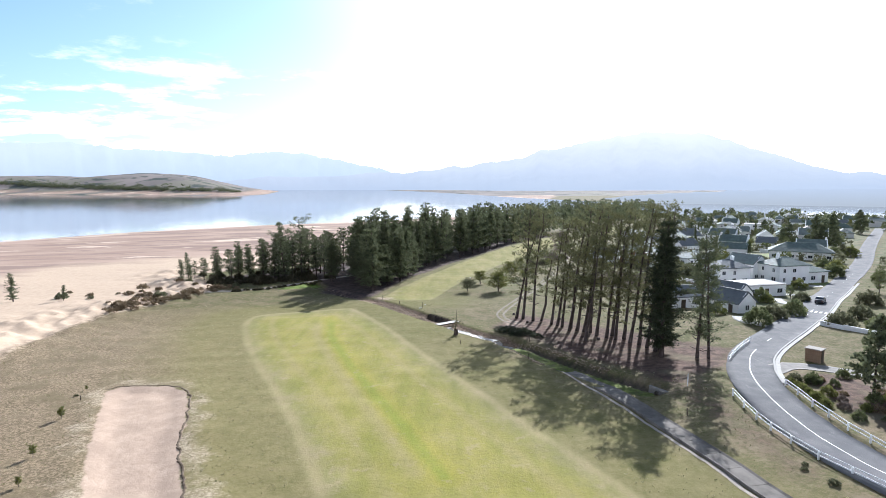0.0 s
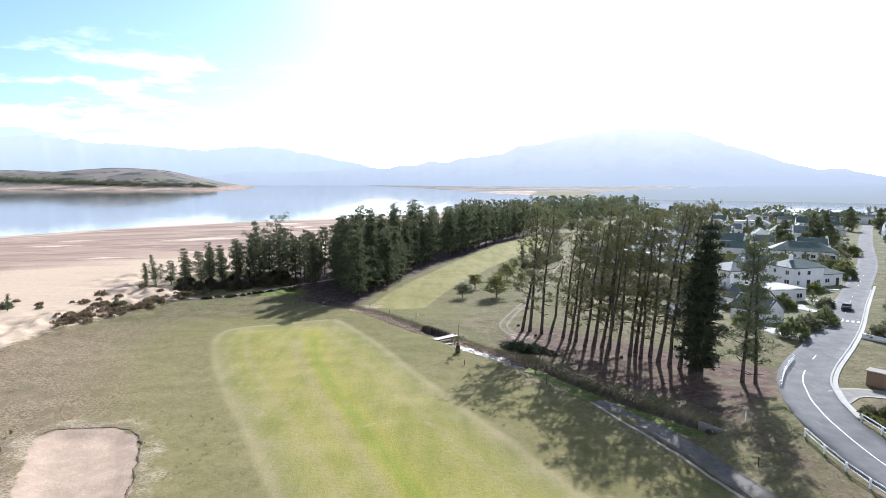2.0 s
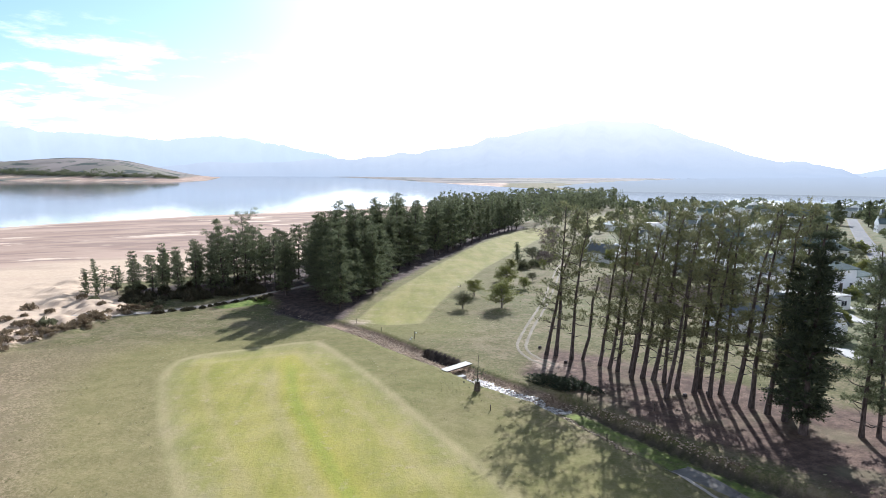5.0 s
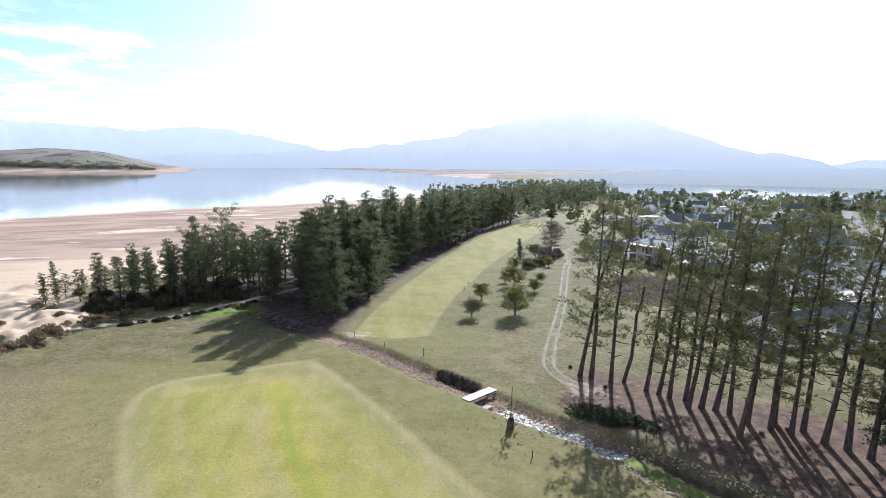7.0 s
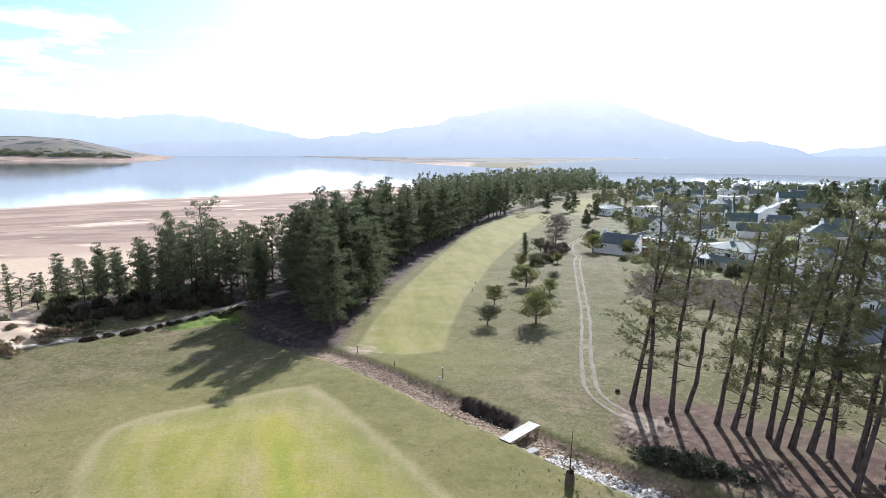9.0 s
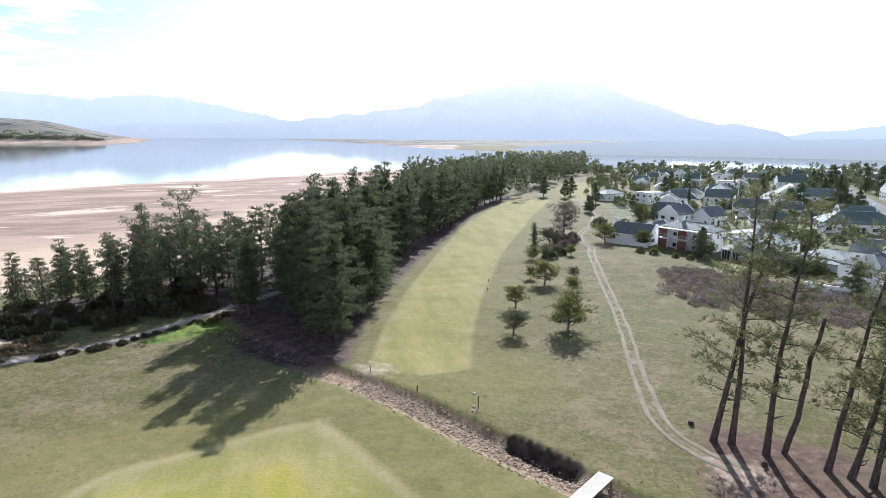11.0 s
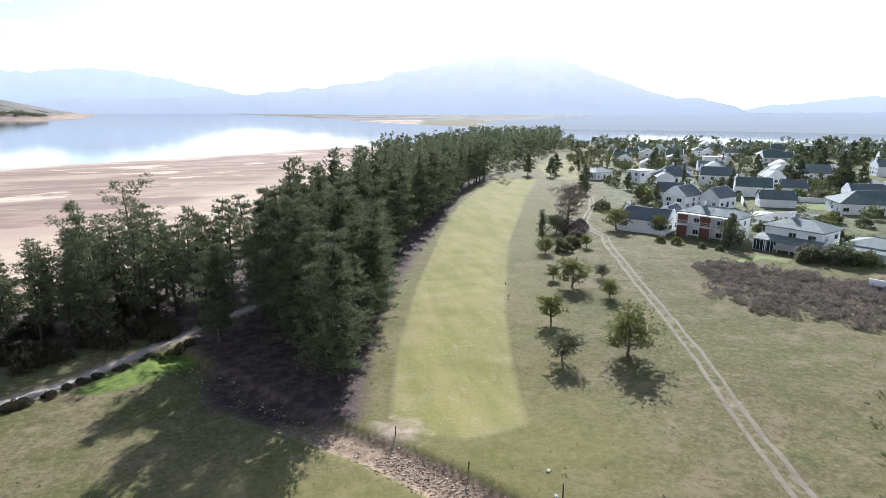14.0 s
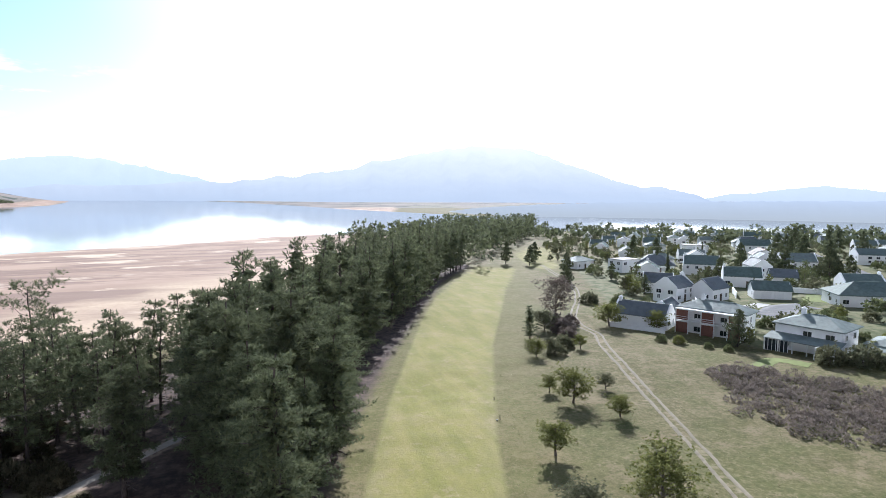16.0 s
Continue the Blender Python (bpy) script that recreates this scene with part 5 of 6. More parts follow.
def house(x, y, turn, w, d, eave, rise, roof=None, kind="gable", parapet=True, chimney=1, label="", seed=0, wins=1.0, name="house", garage=False, skip=()):
    """A plastered house whose ridge runs along its length; its front faces -y before turning."""
    r = random.Random(seed + int(x * 7 + y * 13))
    z = min(gz(x + dx, y + dy) for dx in (-3, 3) for dy in (-3, 3))
    ob = base(name, pose(x, y, z, 0, 0, turn), label or "white plastered house with a pitched roof", "house", "houses of the town")
    g = Bulk().box(-w / 2, -d / 2, -0.8, w / 2, d / 2, eave)
    roof = roof or M_GREEN
    t = 0.16
    if kind == "gable":
        for s in (-1, 1):
            e, th = s * w / 2, (0.30 if parapet else 0.12)
            up = 0.32 if parapet else -0.02
            x0, x1 = sorted((e, e - s * th))
            n = len(g.v)
            g.v += [(q, yy, zz) for q in (x0, x1) for yy, zz in ((-d / 2, eave + 0.004), (d / 2, eave + 0.004), (d / 2, eave + up), (0.45, eave + rise + up), (-0.45, eave + rise + up), (-d / 2, eave + up))]
            g.f += [tuple(n + i for i in range(6))[::-1], tuple(n + 6 + i for i in range(6))] + [(n + i, n + (i + 1) % 6, n + 6 + (i + 1) % 6, n + 6 + i) for i in range(6)]
        wall = put("wall", g.mesh("wall", M_WHITE), ob)
        over, inset = 0.35, (0.31 if parapet else -0.30)
        k = rise / (d / 2)
        q = Bulk()
        for s in (-1, 1):
            yo, zo = s * (d / 2 + over), eave - over * k
            a0, a1 = -w / 2 + inset, w / 2 - inset
            q.hexa([(a0, yo, zo + 0.03), (a1, yo, zo + 0.03), (a1, 0, eave + rise + 0.03), (a0, 0, eave + rise + 0.03), (a0, yo, zo + 0.03 + t), (a1, yo, zo + 0.03 + t), (a1, 0, eave + rise + 0.03 + t), (a0, 0, eave + rise + 0.03 + t)])
        q.box(-w / 2 + inset, -0.14, eave + rise + t - 0.02, w / 2 - inset, 0.14, eave + rise + t + 0.10)
        top = put("roof", q.mesh("roof", roof), ob)
    elif kind == "hip":
        wall = put("wall", g.mesh("wall", M_WHITE), ob)
        o, q = 0.55, Bulk()
        e, f, h = w / 2 + o, d / 2 + o, max(0.2, (w - d) / 2)
        q.add([(-e, -f, eave - 0.05), (e, -f, eave - 0.05), (e, f, eave - 0.05), (-e, f, eave - 0.05), (-e, -f, eave + t), (e, -f, eave + t), (e, f, eave + t), (-e, f, eave + t), (-h, 0, eave + rise), (h, 0, eave + rise)],
              [(3, 2, 1, 0), (0, 1, 5, 4), (1, 2, 6, 5), (2, 3, 7, 6), (3, 0, 4, 7), (4, 5, 9, 8), (5, 6, 9), (6, 7, 8, 9), (7, 4, 8)])
        q.box(-h, -0.12, eave + rise - 0.06, h, 0.12, eave + rise + 0.07)
        top = put("roof", q.mesh("roof", roof), ob)
    else:
        wall = put("wall", g.mesh("wall", M_WHITE), ob)
        q = Bulk().box(-w / 2 - 0.15, -d / 2 - 0.15, eave + 0.004, w / 2 + 0.15, d / 2 + 0.15, eave + 0.20)
        q.box(-w / 2 + 0.25, -d / 2 + 0.25, eave + 0.204, w / 2 - 0.25, d / 2 - 0.25, eave + 0.26)
        top = put("roof", q.mesh("roof", M_KERB), ob)
    for c in range(chimney):
        cx = (w / 2 - 0.55) * (-1 if (c + seed) % 2 else 1) * (1 if kind == "gable" else 0.45)
        g = Bulk().box(cx - 0.34, -0.4, eave + rise * 0.55, cx + 0.34, 0.4, eave + rise + 0.8).box(cx - 0.42, -0.48, eave + rise + 0.802, cx + 0.42, 0.48, eave + rise + 0.92)
        g.box(cx - 0.2, -0.2, eave + rise + 0.922, cx + 0.2, 0.2, eave + rise + 1.15)
        put("chimney", g.mesh("chimney", M_WHITE), top)
    levels = [0.9] if eave < 4.3 else [0.9, eave - 1.9]
    for level in levels:
        for face, length, back in ((0, w, d / 2), (180, w, d / 2), (90, d, w / 2), (-90, d, w / 2)):
            if face in skip:
                continue
            n = max(1, int(length / 2.9 * wins))
            for i in range(n):
                if r.random() < 0.22:
                    continue
                u = -length / 2 + length * (i + 0.5) / n
                c, s = math.cos(radians(face)), math.sin(radians(face))
                px, py = u * c + (back + 0.004) * s, u * s - (back + 0.004) * c
                if garage and face == 0:
                    continue
                if level < 1 and face == 0 and i == n // 2:
                    put("door", door_mesh, ob, pose(px, py, 0.05, 0, 0, face))
                else:
                    window_on(ob, px, py, level, face, *((1.2, 1.2), (1.6, 1.2), (0.9, 1.2))[r.randrange(3)])
    if garage:
        for u in (-1.6, 1.6):
            put("garage_door", garage_mesh, ob, pose(u, -d / 2 - 0.004, 0.02))
    return ob


def veranda(ob, w, d, deep, high, roof, posts, y_front, lean=0.5):
    """A lean-to roof on posts before a house's front."""
    q = Bulk()
    q.hexa([(-w / 2, y_front - deep, high), (w / 2, y_front - deep, high), (w / 2, y_front - 0.01, high + lean), (-w / 2, y_front - 0.01, high + lean),
            (-w / 2, y_front - deep, high + 0.14), (w / 2, y_front - deep, high + 0.14), (w / 2, y_front - 0.01, high + lean + 0.14), (-w / 2, y_front - 0.01, high + lean + 0.14)])
    put("veranda_roof", q.mesh("veranda_roof", roof), ob)
    put("veranda_floor", Bulk().box(-w / 2, y_front - deep, -0.6, w / 2, y_front - 0.01, 0.16).mesh("veranda_floor", M_CONC), ob)
    post = box_mesh("post", 0.2, 0.2, high - 0.17, M_TRIM, 0.02, 0.165)
    for i in range(posts):
        put("post", post, ob, pose(-w / 2 + 0.2 + (w - 0.4) * i / (posts - 1), y_front - deep + 0.2, 0))


# the white cottage by the track, with its garden wall
house(62.6, 221.2, -53.8, 12.0, 6.6, 2.9, 2.3, M_SLATE, "gable", True, 1, "low white cottage with a slate roof and gable walls", 1)
house(69.5, 222.5, 36, 9.0, 6.0, 2.9, 2.4, M_SLATE, "gable", True, 0, "white cottage wing with a slate roof", 2)
# the two-storey house with balcony and brown shutters
ob = house(72.1, 209.5, -62, 13.6, 6.0, 5.3, 1.7, M_PALEGREEN, "hip", False, 1, "two-storey white house with balcony and brown shutters", 3, 0.9, skip=(0,))
g = Bulk().box(-6.8, -4.8, 2.55, 6.8, -3.01, 2.78).box(-6.8, -4.8, 5.05, 6.8, -3.01, 5.28)
put("balcony", g.mesh("balcony", M_TRIM), ob)
for i in range(6):
    put("post", box_mesh("post", 0.14, 0.14, 5.6, M_TRIM, 0.01, -0.6), ob, pose(-6.6 + i * 2.64, -4.88, 0))
for level in (0.1, 2.85):
    for i in range(5):
        u = -5.4 + i * 2.7
        if i % 2 == 0:
            put("shutter", box_mesh("shutter", 2.6, 0.08, 2.25, M_BRICK, 0.01, level), ob, pose(u, -4.5, 0))
        else:
            window_on(ob, u, -3.005, level + 0.2, 0, 1.6, 1.2)
put("railing", Bulk().box(-6.6, -4.76, 3.55, 6.6, -4.70, 3.63).box(-6.6, -4.76, 3.15, 6.6, -4.70, 3.20).mesh("railing", M_TRIM), ob)
# the hipped house with a glazed veranda
ob = house(80.0, 192.6, -69, 11.2, 8.2, 5.0, 1.9, M_PALEGREEN, "hip", False, 1, "two-storey white house with pale green hipped roof and veranda", 5, 1.0)
veranda(ob, 12.6, 8.2, 3.4, 2.45, M_PALEGREEN, 6, -4.1, 0.75)
bar = Bulk().box(-0.04, -7.3, 0.17, 0.04, -7.26, 2.42).mesh("glazing_bar", M_TRIM)
for i in range(7):
    put("glazing_bar", bar, ob, pose(-6.16 + i * 0.7, 0, 0))
put("glazing", Bulk().box(-6.1, -7.25, 0.25, -2.0, -7.23, 2.35).mesh("glazing", M_GLASS), ob)
slat = Bulk().box(-0.06, -9.3, 2.5, 0.06, -7.4, 2.62).mesh("slat", M_TRIM)
for i in range(5):
    put("slat", slat, ob, pose(3.2 + i * 0.7, 0, 0))
put("beam", Bulk().box(3.0, -9.2, 2.3, 6.2, -9.05, 2.495).mesh("beam", M_TRIM), ob)
post = Bulk().box(-0.08, -9.2, -0.5, 0.08, -9.05, 2.295).mesh("post", M_TRIM)
for x in (3.08, 6.12):
    put("post", post, ob, pose(x, 0, 0))
ob = house(87.4, 181.6, -68, 9.0, 7.5, 2.9, 1.6, M_PALEGREEN, "hip", False, 0, "low white house with pale roof and open veranda", 8)
veranda(ob, 9.0, 7.5, 2.6, 2.3, M_PALEGREEN, 4, -3.75, 0.5)
S, GR, BR, PG = M_SLATE, M_GREEN, M_BROWNROOF, M_PALEGREEN
for x, y, turn, w, d, e, rise, mat, kind, par, ch in (
        (92.5, 249, 24, 10, 7.0, 4.3, 2.5, S, "gable", True, 1), (97, 262, -35, 9, 7, 3.6, 2.4, S, "gable", True, 0), (102.5, 246, 20, 9, 6.6, 3.7, 2.5, S, "gable", False, 0),
        (133, 266, -38, 12, 7.5, 3.7, 2.6, GR, "gable", True, 1), (146, 262, -38, 8, 7, 3.4, 2.2, S, "gable", False, 0), (122, 244, -32, 10, 7, 2.7, 2.1, GR, "gable", False, 0),
        (152, 240, -30, 11, 8, 4.2, 2.2, GR, "gable", True, 1), 
        (186, 293, -30, 13, 9, 4.6, 2.8, PG, "gable", True, 0), (176, 300, 60, 10, 8, 4.6, 2.6, GR, "gable", True, 0), 
        (97.5, 166, 14, 10, 8, 5.3, 2.2, GR, "hip", False, 1), (106.5, 168.5, 14, 7, 6.5, 3.2, 1.5, GR, "hip", False, 0),
        (90.5, 173, -62, 9, 6.5, 5.2, 2.2, PG, "gable", False, 0), (80, 164, 12, 10, 7.5, 5.0, 2.0, S, "hip", False, 1), (79, 146, 12, 11, 8, 2.9, 0.3, GR, "flat", False, 0),
        (66, 133, -62, 8, 5.6, 2.7, 2.1, S, "gable", False, 0), (61.5, 122.5, -66, 7.4, 5.2, 2.6, 2.1, S, "gable", False, 0), (52, 129, 10, 9, 6.5, 2.8, 1.8, S, "gable", False, 0),
        (139, 226, -28, 21, 11, 3.2, 3.2, GR, "hip", False, 0), 
        
        (120, 314, 10, 10, 8, 5.0, 0.3, GR, "flat", False, 0), (131, 309, -35, 14, 9, 3.2, 3.6, S, "hip", False, 0), (118, 296, 55, 11, 8, 3.4, 2.2, GR, "gable", True, 1),
        (154, 313, 52, 12, 9, 5.2, 2.6, S, "gable", True, 1), (143, 297, -38, 13, 9, 4.4, 2.8, GR, "gable", True, 1), (192, 360, -30, 11, 9, 6.0, 0.3, GR, "flat", False, 1),
        (236, 365, -30, 16, 10, 4.8, 2.8, GR, "gable", True, 0), (243, 306, -30, 13, 9, 4.6, 2.4, GR, "gable", True, 1), (256, 300, 60, 12, 9, 4.6, 2.4, GR, "gable", True, 1),
        (206, 330, 60, 12, 9, 3.4, 2.8, BR, "gable", False, 0), (170, 335, -32, 12, 8, 3.6, 2.4, PG, "gable", True, 1), (108, 330, 20, 11, 8, 3.2, 1.9, PG, "hip", False, 0)):
    tone = {S: "slate grey", GR: "dark green", BR: "brown", PG: "faded green"}[mat]
    if kind == "flat":
        label = "white flat-roofed house with parapets"
    else:
        label = ("two-storey white" if e > 4.2 else "single-storey white") + " house with a %s %s roof" % (tone, "gabled" if kind == "gable" else "hipped")
    house(x, y, turn, w, d, e, rise, mat, kind, par, ch, label, int(x), garage=(x, y) == (122, 244))

# the rest of the town, thinning out towards the hills
built = [(90, 251), (133, 266), (124, 250), (134, 224), (152, 243), (186, 293), (120, 314), (131, 309), (154, 313), (143, 297), (192, 360), (236, 365), (243, 306), (256, 300), (206, 330), (170, 335), (108, 330), (118, 296), (176, 300), (160, 231)]
rt = random.Random(11)
count = 0
for tries in range(4000):
    x, y = rt.uniform(140, 470), rt.uniform(255, 520)
    a = math.degrees(math.atan2(x + 15, y - 100))
    if not 29 < a < 62 or y < 300 + (x - 200) * 0.1 and x > 170 and tries % 2 or min(math.hypot(x - p, y - q) for p, q in built) < 18:
        continue
    if float(to_line(np.array([x]), np.array([y]), ROAD)[0]) < 13:
        continue
    built.append((x, y))
    count += 1
    k = rt.random()
    mat = GR if k < 0.55 else S if k < 0.75 else PG if k < 0.92 else BR
    two = rt.random() < 0.4
    house(x, y, -35 + rt.choice((0, 90)) + rt.uniform(-12, 12), rt.uniform(8.5, 12.5), rt.uniform(6.5, 8.0), 4.5 if two else 2.9, rt.uniform(1.8, 2.6), mat, rt.choice(("gable", "gable", "hip")), rt.random() < 0.6, rt.randrange(2),
          ("two-storey" if two else "low") + " white house with %s roof in the far town" % {S: "slate grey", GR: "dark green", BR: "brown", PG: "faded green"}[mat], count, 0.7)
    if count >= 78:
        break


def garden_wall(pts, h, label, m=None):
    """A plastered wall with a coping."""
    line = [Vector((x, y, gz(x, y))) for x, y in pts]
    ob = base("garden_wall", Matrix.Translation(line[0]), label, "wall")
    for a, b in zip(line, line[1:]):
        d = b - a
        t = pose(*((a + b) / 2 - line[0]), 0, 0, math.degrees(math.atan2(d.y, d.x)))
        n = d.xy.length
        put("wall_panel", box_mesh("wall_panel", n, 0.24, h + 0.9, m or M_WHITE, 0.02, -0.9), ob, t)
        put("coping", box_mesh("coping", n + 0.1, 0.36, 0.10, m or M_WHITE, 0.02, h + 0.003), ob, t)
    return ob


garden_wall([(54.6, 222.6), (57.4, 218.4), (61.6, 212.4)], 0.95, "low white garden wall before the cottage")
garden_wall([(136, 249.5), (140, 245), (146, 237.5), (156, 232)], 1.5, "long white garden wall beside a lawn")
garden_wall([(112, 246), (116, 251), (119, 255)], 1.7, "white yard wall between houses")
garden_wall([(170, 289), (180, 283), (192, 278)], 1.8, "high white wall round a yard")
garden_wall([(69.5, 105.5), (71, 101.5), (73.5, 97)], 0.7, "low white wall by the pavement")
garden_wall([(67.5, 166.5), (70, 162), (73, 158)], 1.5, "white garden wall beside the heath")
garden_wall([(86, 236), (92, 239), (95, 243)], 1.6, "white yard wall beside the court")

# ---- shrubs and gardens ----


def shrub_meshes(seed, w, h, n, size, blades, width, leaf):
    """A rounded, uneven bush on a few short stems."""
    r = np.random.RandomState(seed)
    a, e = r.uniform(0, 6.28, n), np.arcsin(r.uniform(0.05, 1, n))
    lump = 1 + 0.25 * np.sin(3 * a + seed) * np.cos(2 * e) + r.normal(size=n) * 0.10
    q = r.uniform(0.55, 1.0, n) ** 0.5 * lump
    d = np.stack([np.cos(a) * np.cos(e), np.sin(a) * np.cos(e), np.sin(e)], 1)
    at = d * q[:, None] * np.array([w / 2, w / 2, h * 0.85])
    crown = fans(r, at, d + np.array([0, 0, 0.4]), size * r.uniform(0.7, 1.3, n), blades, width)
    stems = [tube(np.array([[0, 0, -0.15], [0.15 * w * math.cos(k), 0.15 * w * math.sin(k), 0.35 * h], [0.3 * w * math.cos(k), 0.3 * w * math.sin(k), 0.7 * h]]), np.array([0.05, 0.035, 0.015]) * w / 2, 4) for k in (0.3, 2.1, 4.4)]
    return tri_mesh("stem", *gather(stems), M_TWIG), tri_mesh("leaves", *crown, leaf)


def bush(kinds, x, y, s, label, group, name="shrub", tall=1.0):
    ob = base(name, pose(x, y, gz(x, y) - 0.03, 0, 0, rs.uniform(0, 360)), label, "shrub", group)
    ob.scale = (s, s, s * tall)
    put("stem", kinds[0], ob), put("leaves", kinds[1], ob)


garden_kinds = [shrub_meshes(200 + i, 2.0, 1.5, 260, 0.26, 7, 0.22, m) for i, m in enumerate((M_GARDEN, M_DULL, M_LEAF, M_GARDEN, M_BROWNLEAF))]
M_UNDER = leafy("dark_undergrowth", (0.038, 0.036, 0.024), (0.125, 0.112, 0.068), 0.28)
under_kinds = [shrub_meshes(214 + i, 1.6, 0.8, 130, 0.30, 7, 0.16, M_UNDER) for i in range(3)]
# near-black leaves put the shade at the canal's head into the colour
shaded_bush = shrub_meshes(206, 2.0, 1.5, 220, 0.28, 8, 0.10, M_DARKPINE)
scrub_kinds = [shrub_meshes(210 + i, 1.6, 0.7, 90, 0.34, 6, 0.20, m) for i, m in enumerate((M_SCRUB, M_SCRUB, M_DULL))]
# the large bushes before the near houses
for x, y, s, k, label in ((77.0, 180.5, 2.7, 1, "very large dark rounded garden bush"), (73.0, 183.5, 2.3, 1, "large dark rounded bush before a house"), (80, 177.5, 1.9, 0, "large green bush in a garden"), (83.5, 183.5, 2.2, 2, "reddish leafy bush in a garden"),
                          (88, 196, 2.4, 0, "pale green bush in a garden"), (95, 200, 2.6, 3, "tall pale green garden bush"), (99, 207, 2.3, 0, "green leafy bush in a garden"), (66.5, 251, 2.2, 1, "dark shrub by the course"), (72.5, 246, 2.0, 0, "green leafy shrub in a garden"),
                          (56.5, 207, 1.0, 0, "low green shrub on the lawn"), (58.8, 204.5, 1.1, 2, "low green shrub on the lawn"), (61.5, 199.5, 0.8, 0, "low green shrub on the lawn"), (63.5, 196.5, 0.8, 3, "low green shrub on the lawn"),
                          (31.2, 203.5, 1.6, 1, "grey-green bush on the course"), (35.5, 208.5, 1.7, 1, "grey-green bush on the course"), (41.5, 219, 2.3, 4, "wide brown-grey bush by the track"), (43, 227, 2.0, 4, "wide brown-grey bush by the track"), (39.0, 213.5, 1.8, 4, "wide brown-grey bush by the track"), (46.5, 226, 1.7, 4, "wide brown-grey bush by the track"),
                          (58.5, 106.5, 2.1, 3, "green bush beside the road"), (64.5, 112, 2.0, 1, "leafless-looking grey bush by a driveway"), (71, 116.5, 2.0, 0, "green bush beside the road"), (74.5, 121.5, 1.7, 0, "green leafy bush in a garden"),
                          (84, 134.5, 1.5, 1, "clipped round bush beside the road"), (119, 176, 2.6, 0, "pale green bush by the road"), (129, 190, 2.4, 2, "pale green bush by the road"), (163, 232, 2.8, 2, "pale willow-like bush beside the road"),
                          (72.5, 104.2, 2.0, 1, "dark round bush by the pavement"), (76, 100, 1.8, 0, "green bush behind the wall"), (82, 113, 2.0, 1, "green bush on the verge"), (95, 128, 2.2, 1, "dark bush on the verge")):
    bush(garden_kinds[k], x, y, s, label, "garden bushes")
for x, y, s in ((10.9, 107.4, 1.3), (12.0, 106.4, 1.7), (13.4, 105.6, 1.5), (14.6, 104.6, 1.8), (15.9, 103.8, 1.2), (13.2, 103.9, 1.1), (16.8, 102.4, 1.0)):
    bush(shaded_bush, x, y, s, "low spreading bush, darkened for shade, at the head of the canal", "bushes by the canal", tall=0.45)
for x, y, s in ((-94.4, 142.5, 1.5), (-82.9, 159.4, 1.6), (-69.6, 141.4, 1.7), (-64.7, 141.2, 1.3), (-60.4, 158.4, 1.2), (-87, 142.1, 0.8), (-80.8, 148.3, 1.2), (-72, 140, 1.3), (-66.5, 139.5, 1.4), (-62.5, 145.5, 1.2), (-79, 151, 0.8),
                (-76, 154, 1.0), (-90, 147, 0.9), (-98, 151, 0.8), (-84, 149, 0.6), (-70.5, 160, 1.2), (-67, 156, 1.0), (-63, 162, 1.4), (-74.5, 163.5, 1.1), (-60, 151, 0.9), (-76, 135, 0.7), (-73.5, 127, 0.7), (-75.5, 143, 1.1), (-57.8, 161, 1.2)):
    bush(scrub_kinds[rs.randrange(3)], x, y, s, "low dry scrub bush on the pale dune", "scrub on the dunes")
for t in range(34):
    k = rs.random()
    p = Vector((-66 + 34 * k, 160.5 + 13 * k * k + 0.5, 0))
    bush(under_kinds[rs.randrange(3)], p.x + rs.uniform(-1.5, 1.5), p.y + rs.uniform(0.5, 8), rs.uniform(0.9, 1.8), "dull undergrowth bush beneath the pines", "undergrowth", tall=1.4)
for t in range(44):
    x, y = rs.uniform(-74, -34), rs.uniform(168, 194)
    if float(within(np.array([x]), np.array([y]), WING)[0]) > 0:
        bush(under_kinds[rs.randrange(3)], x, y, rs.uniform(0.8, 1.7), "dull undergrowth bush beneath the pines", "undergrowth", tall=1.3)
for t in range(44):
    k = rs.random()
    bush(under_kinds[rs.randrange(2)], -58 + 22 * k + rs.uniform(-0.9, 0.9), 151 + 17.2 * k ** 1.25 + rs.uniform(-1.0, 0.5), rs.uniform(0.28, 0.80), "low dark shrub along the footpath's edge", "shrubs along the footpath")
spots = []
for t in range(110):
    k = rs.random()
    x, y = -74 + 16 * k + rs.gauss(0, 1.6), 128 + 32 * k ** 1.3 + rs.gauss(0, 1.6)
    if float(to_line(np.array([x]), np.array([y]), FOOTPATH)[0]) > 1.5:
        spots.append((x, y, rs.uniform(0.35, 0.9), rs.uniform(0.5, 1.1)))
far_trees("dune_scrub", spots, "low brown scrub where the turf meets the dunes", 61, M_SCRUB, 7, 22)
# the bank between the road and the side road
for t in range(26):
    y = rs.uniform(50, 77)
    x = 44.5 + rs.uniform(0, 9) - 0.03 * (y - 60)
    bush((garden_kinds + scrub_kinds)[rs.randrange(7)], x, y, rs.uniform(0.4, 0.9), "small shrub planted on the bare bank", "shrubs on the bank")
for t in range(9):
    k = t / 8
    bush(garden_kinds[2], 43.4 + 0.9 * k + rs.uniform(-0.2, 0.2), 64 + 8 * k, rs.uniform(0.45, 0.7), "yellow-green shrub behind the guard rail", "shrubs on the bank")
for x, y, s in ((33.2, 47.2, 0.5), (32.4, 50, 0.35), (33.1, 51, 0.3), (-46.5, 71.5, 0.3)):
    bush(scrub_kinds[2], x, y, s, "small dark tuft of scrub in the grass", "scrub in the rough")

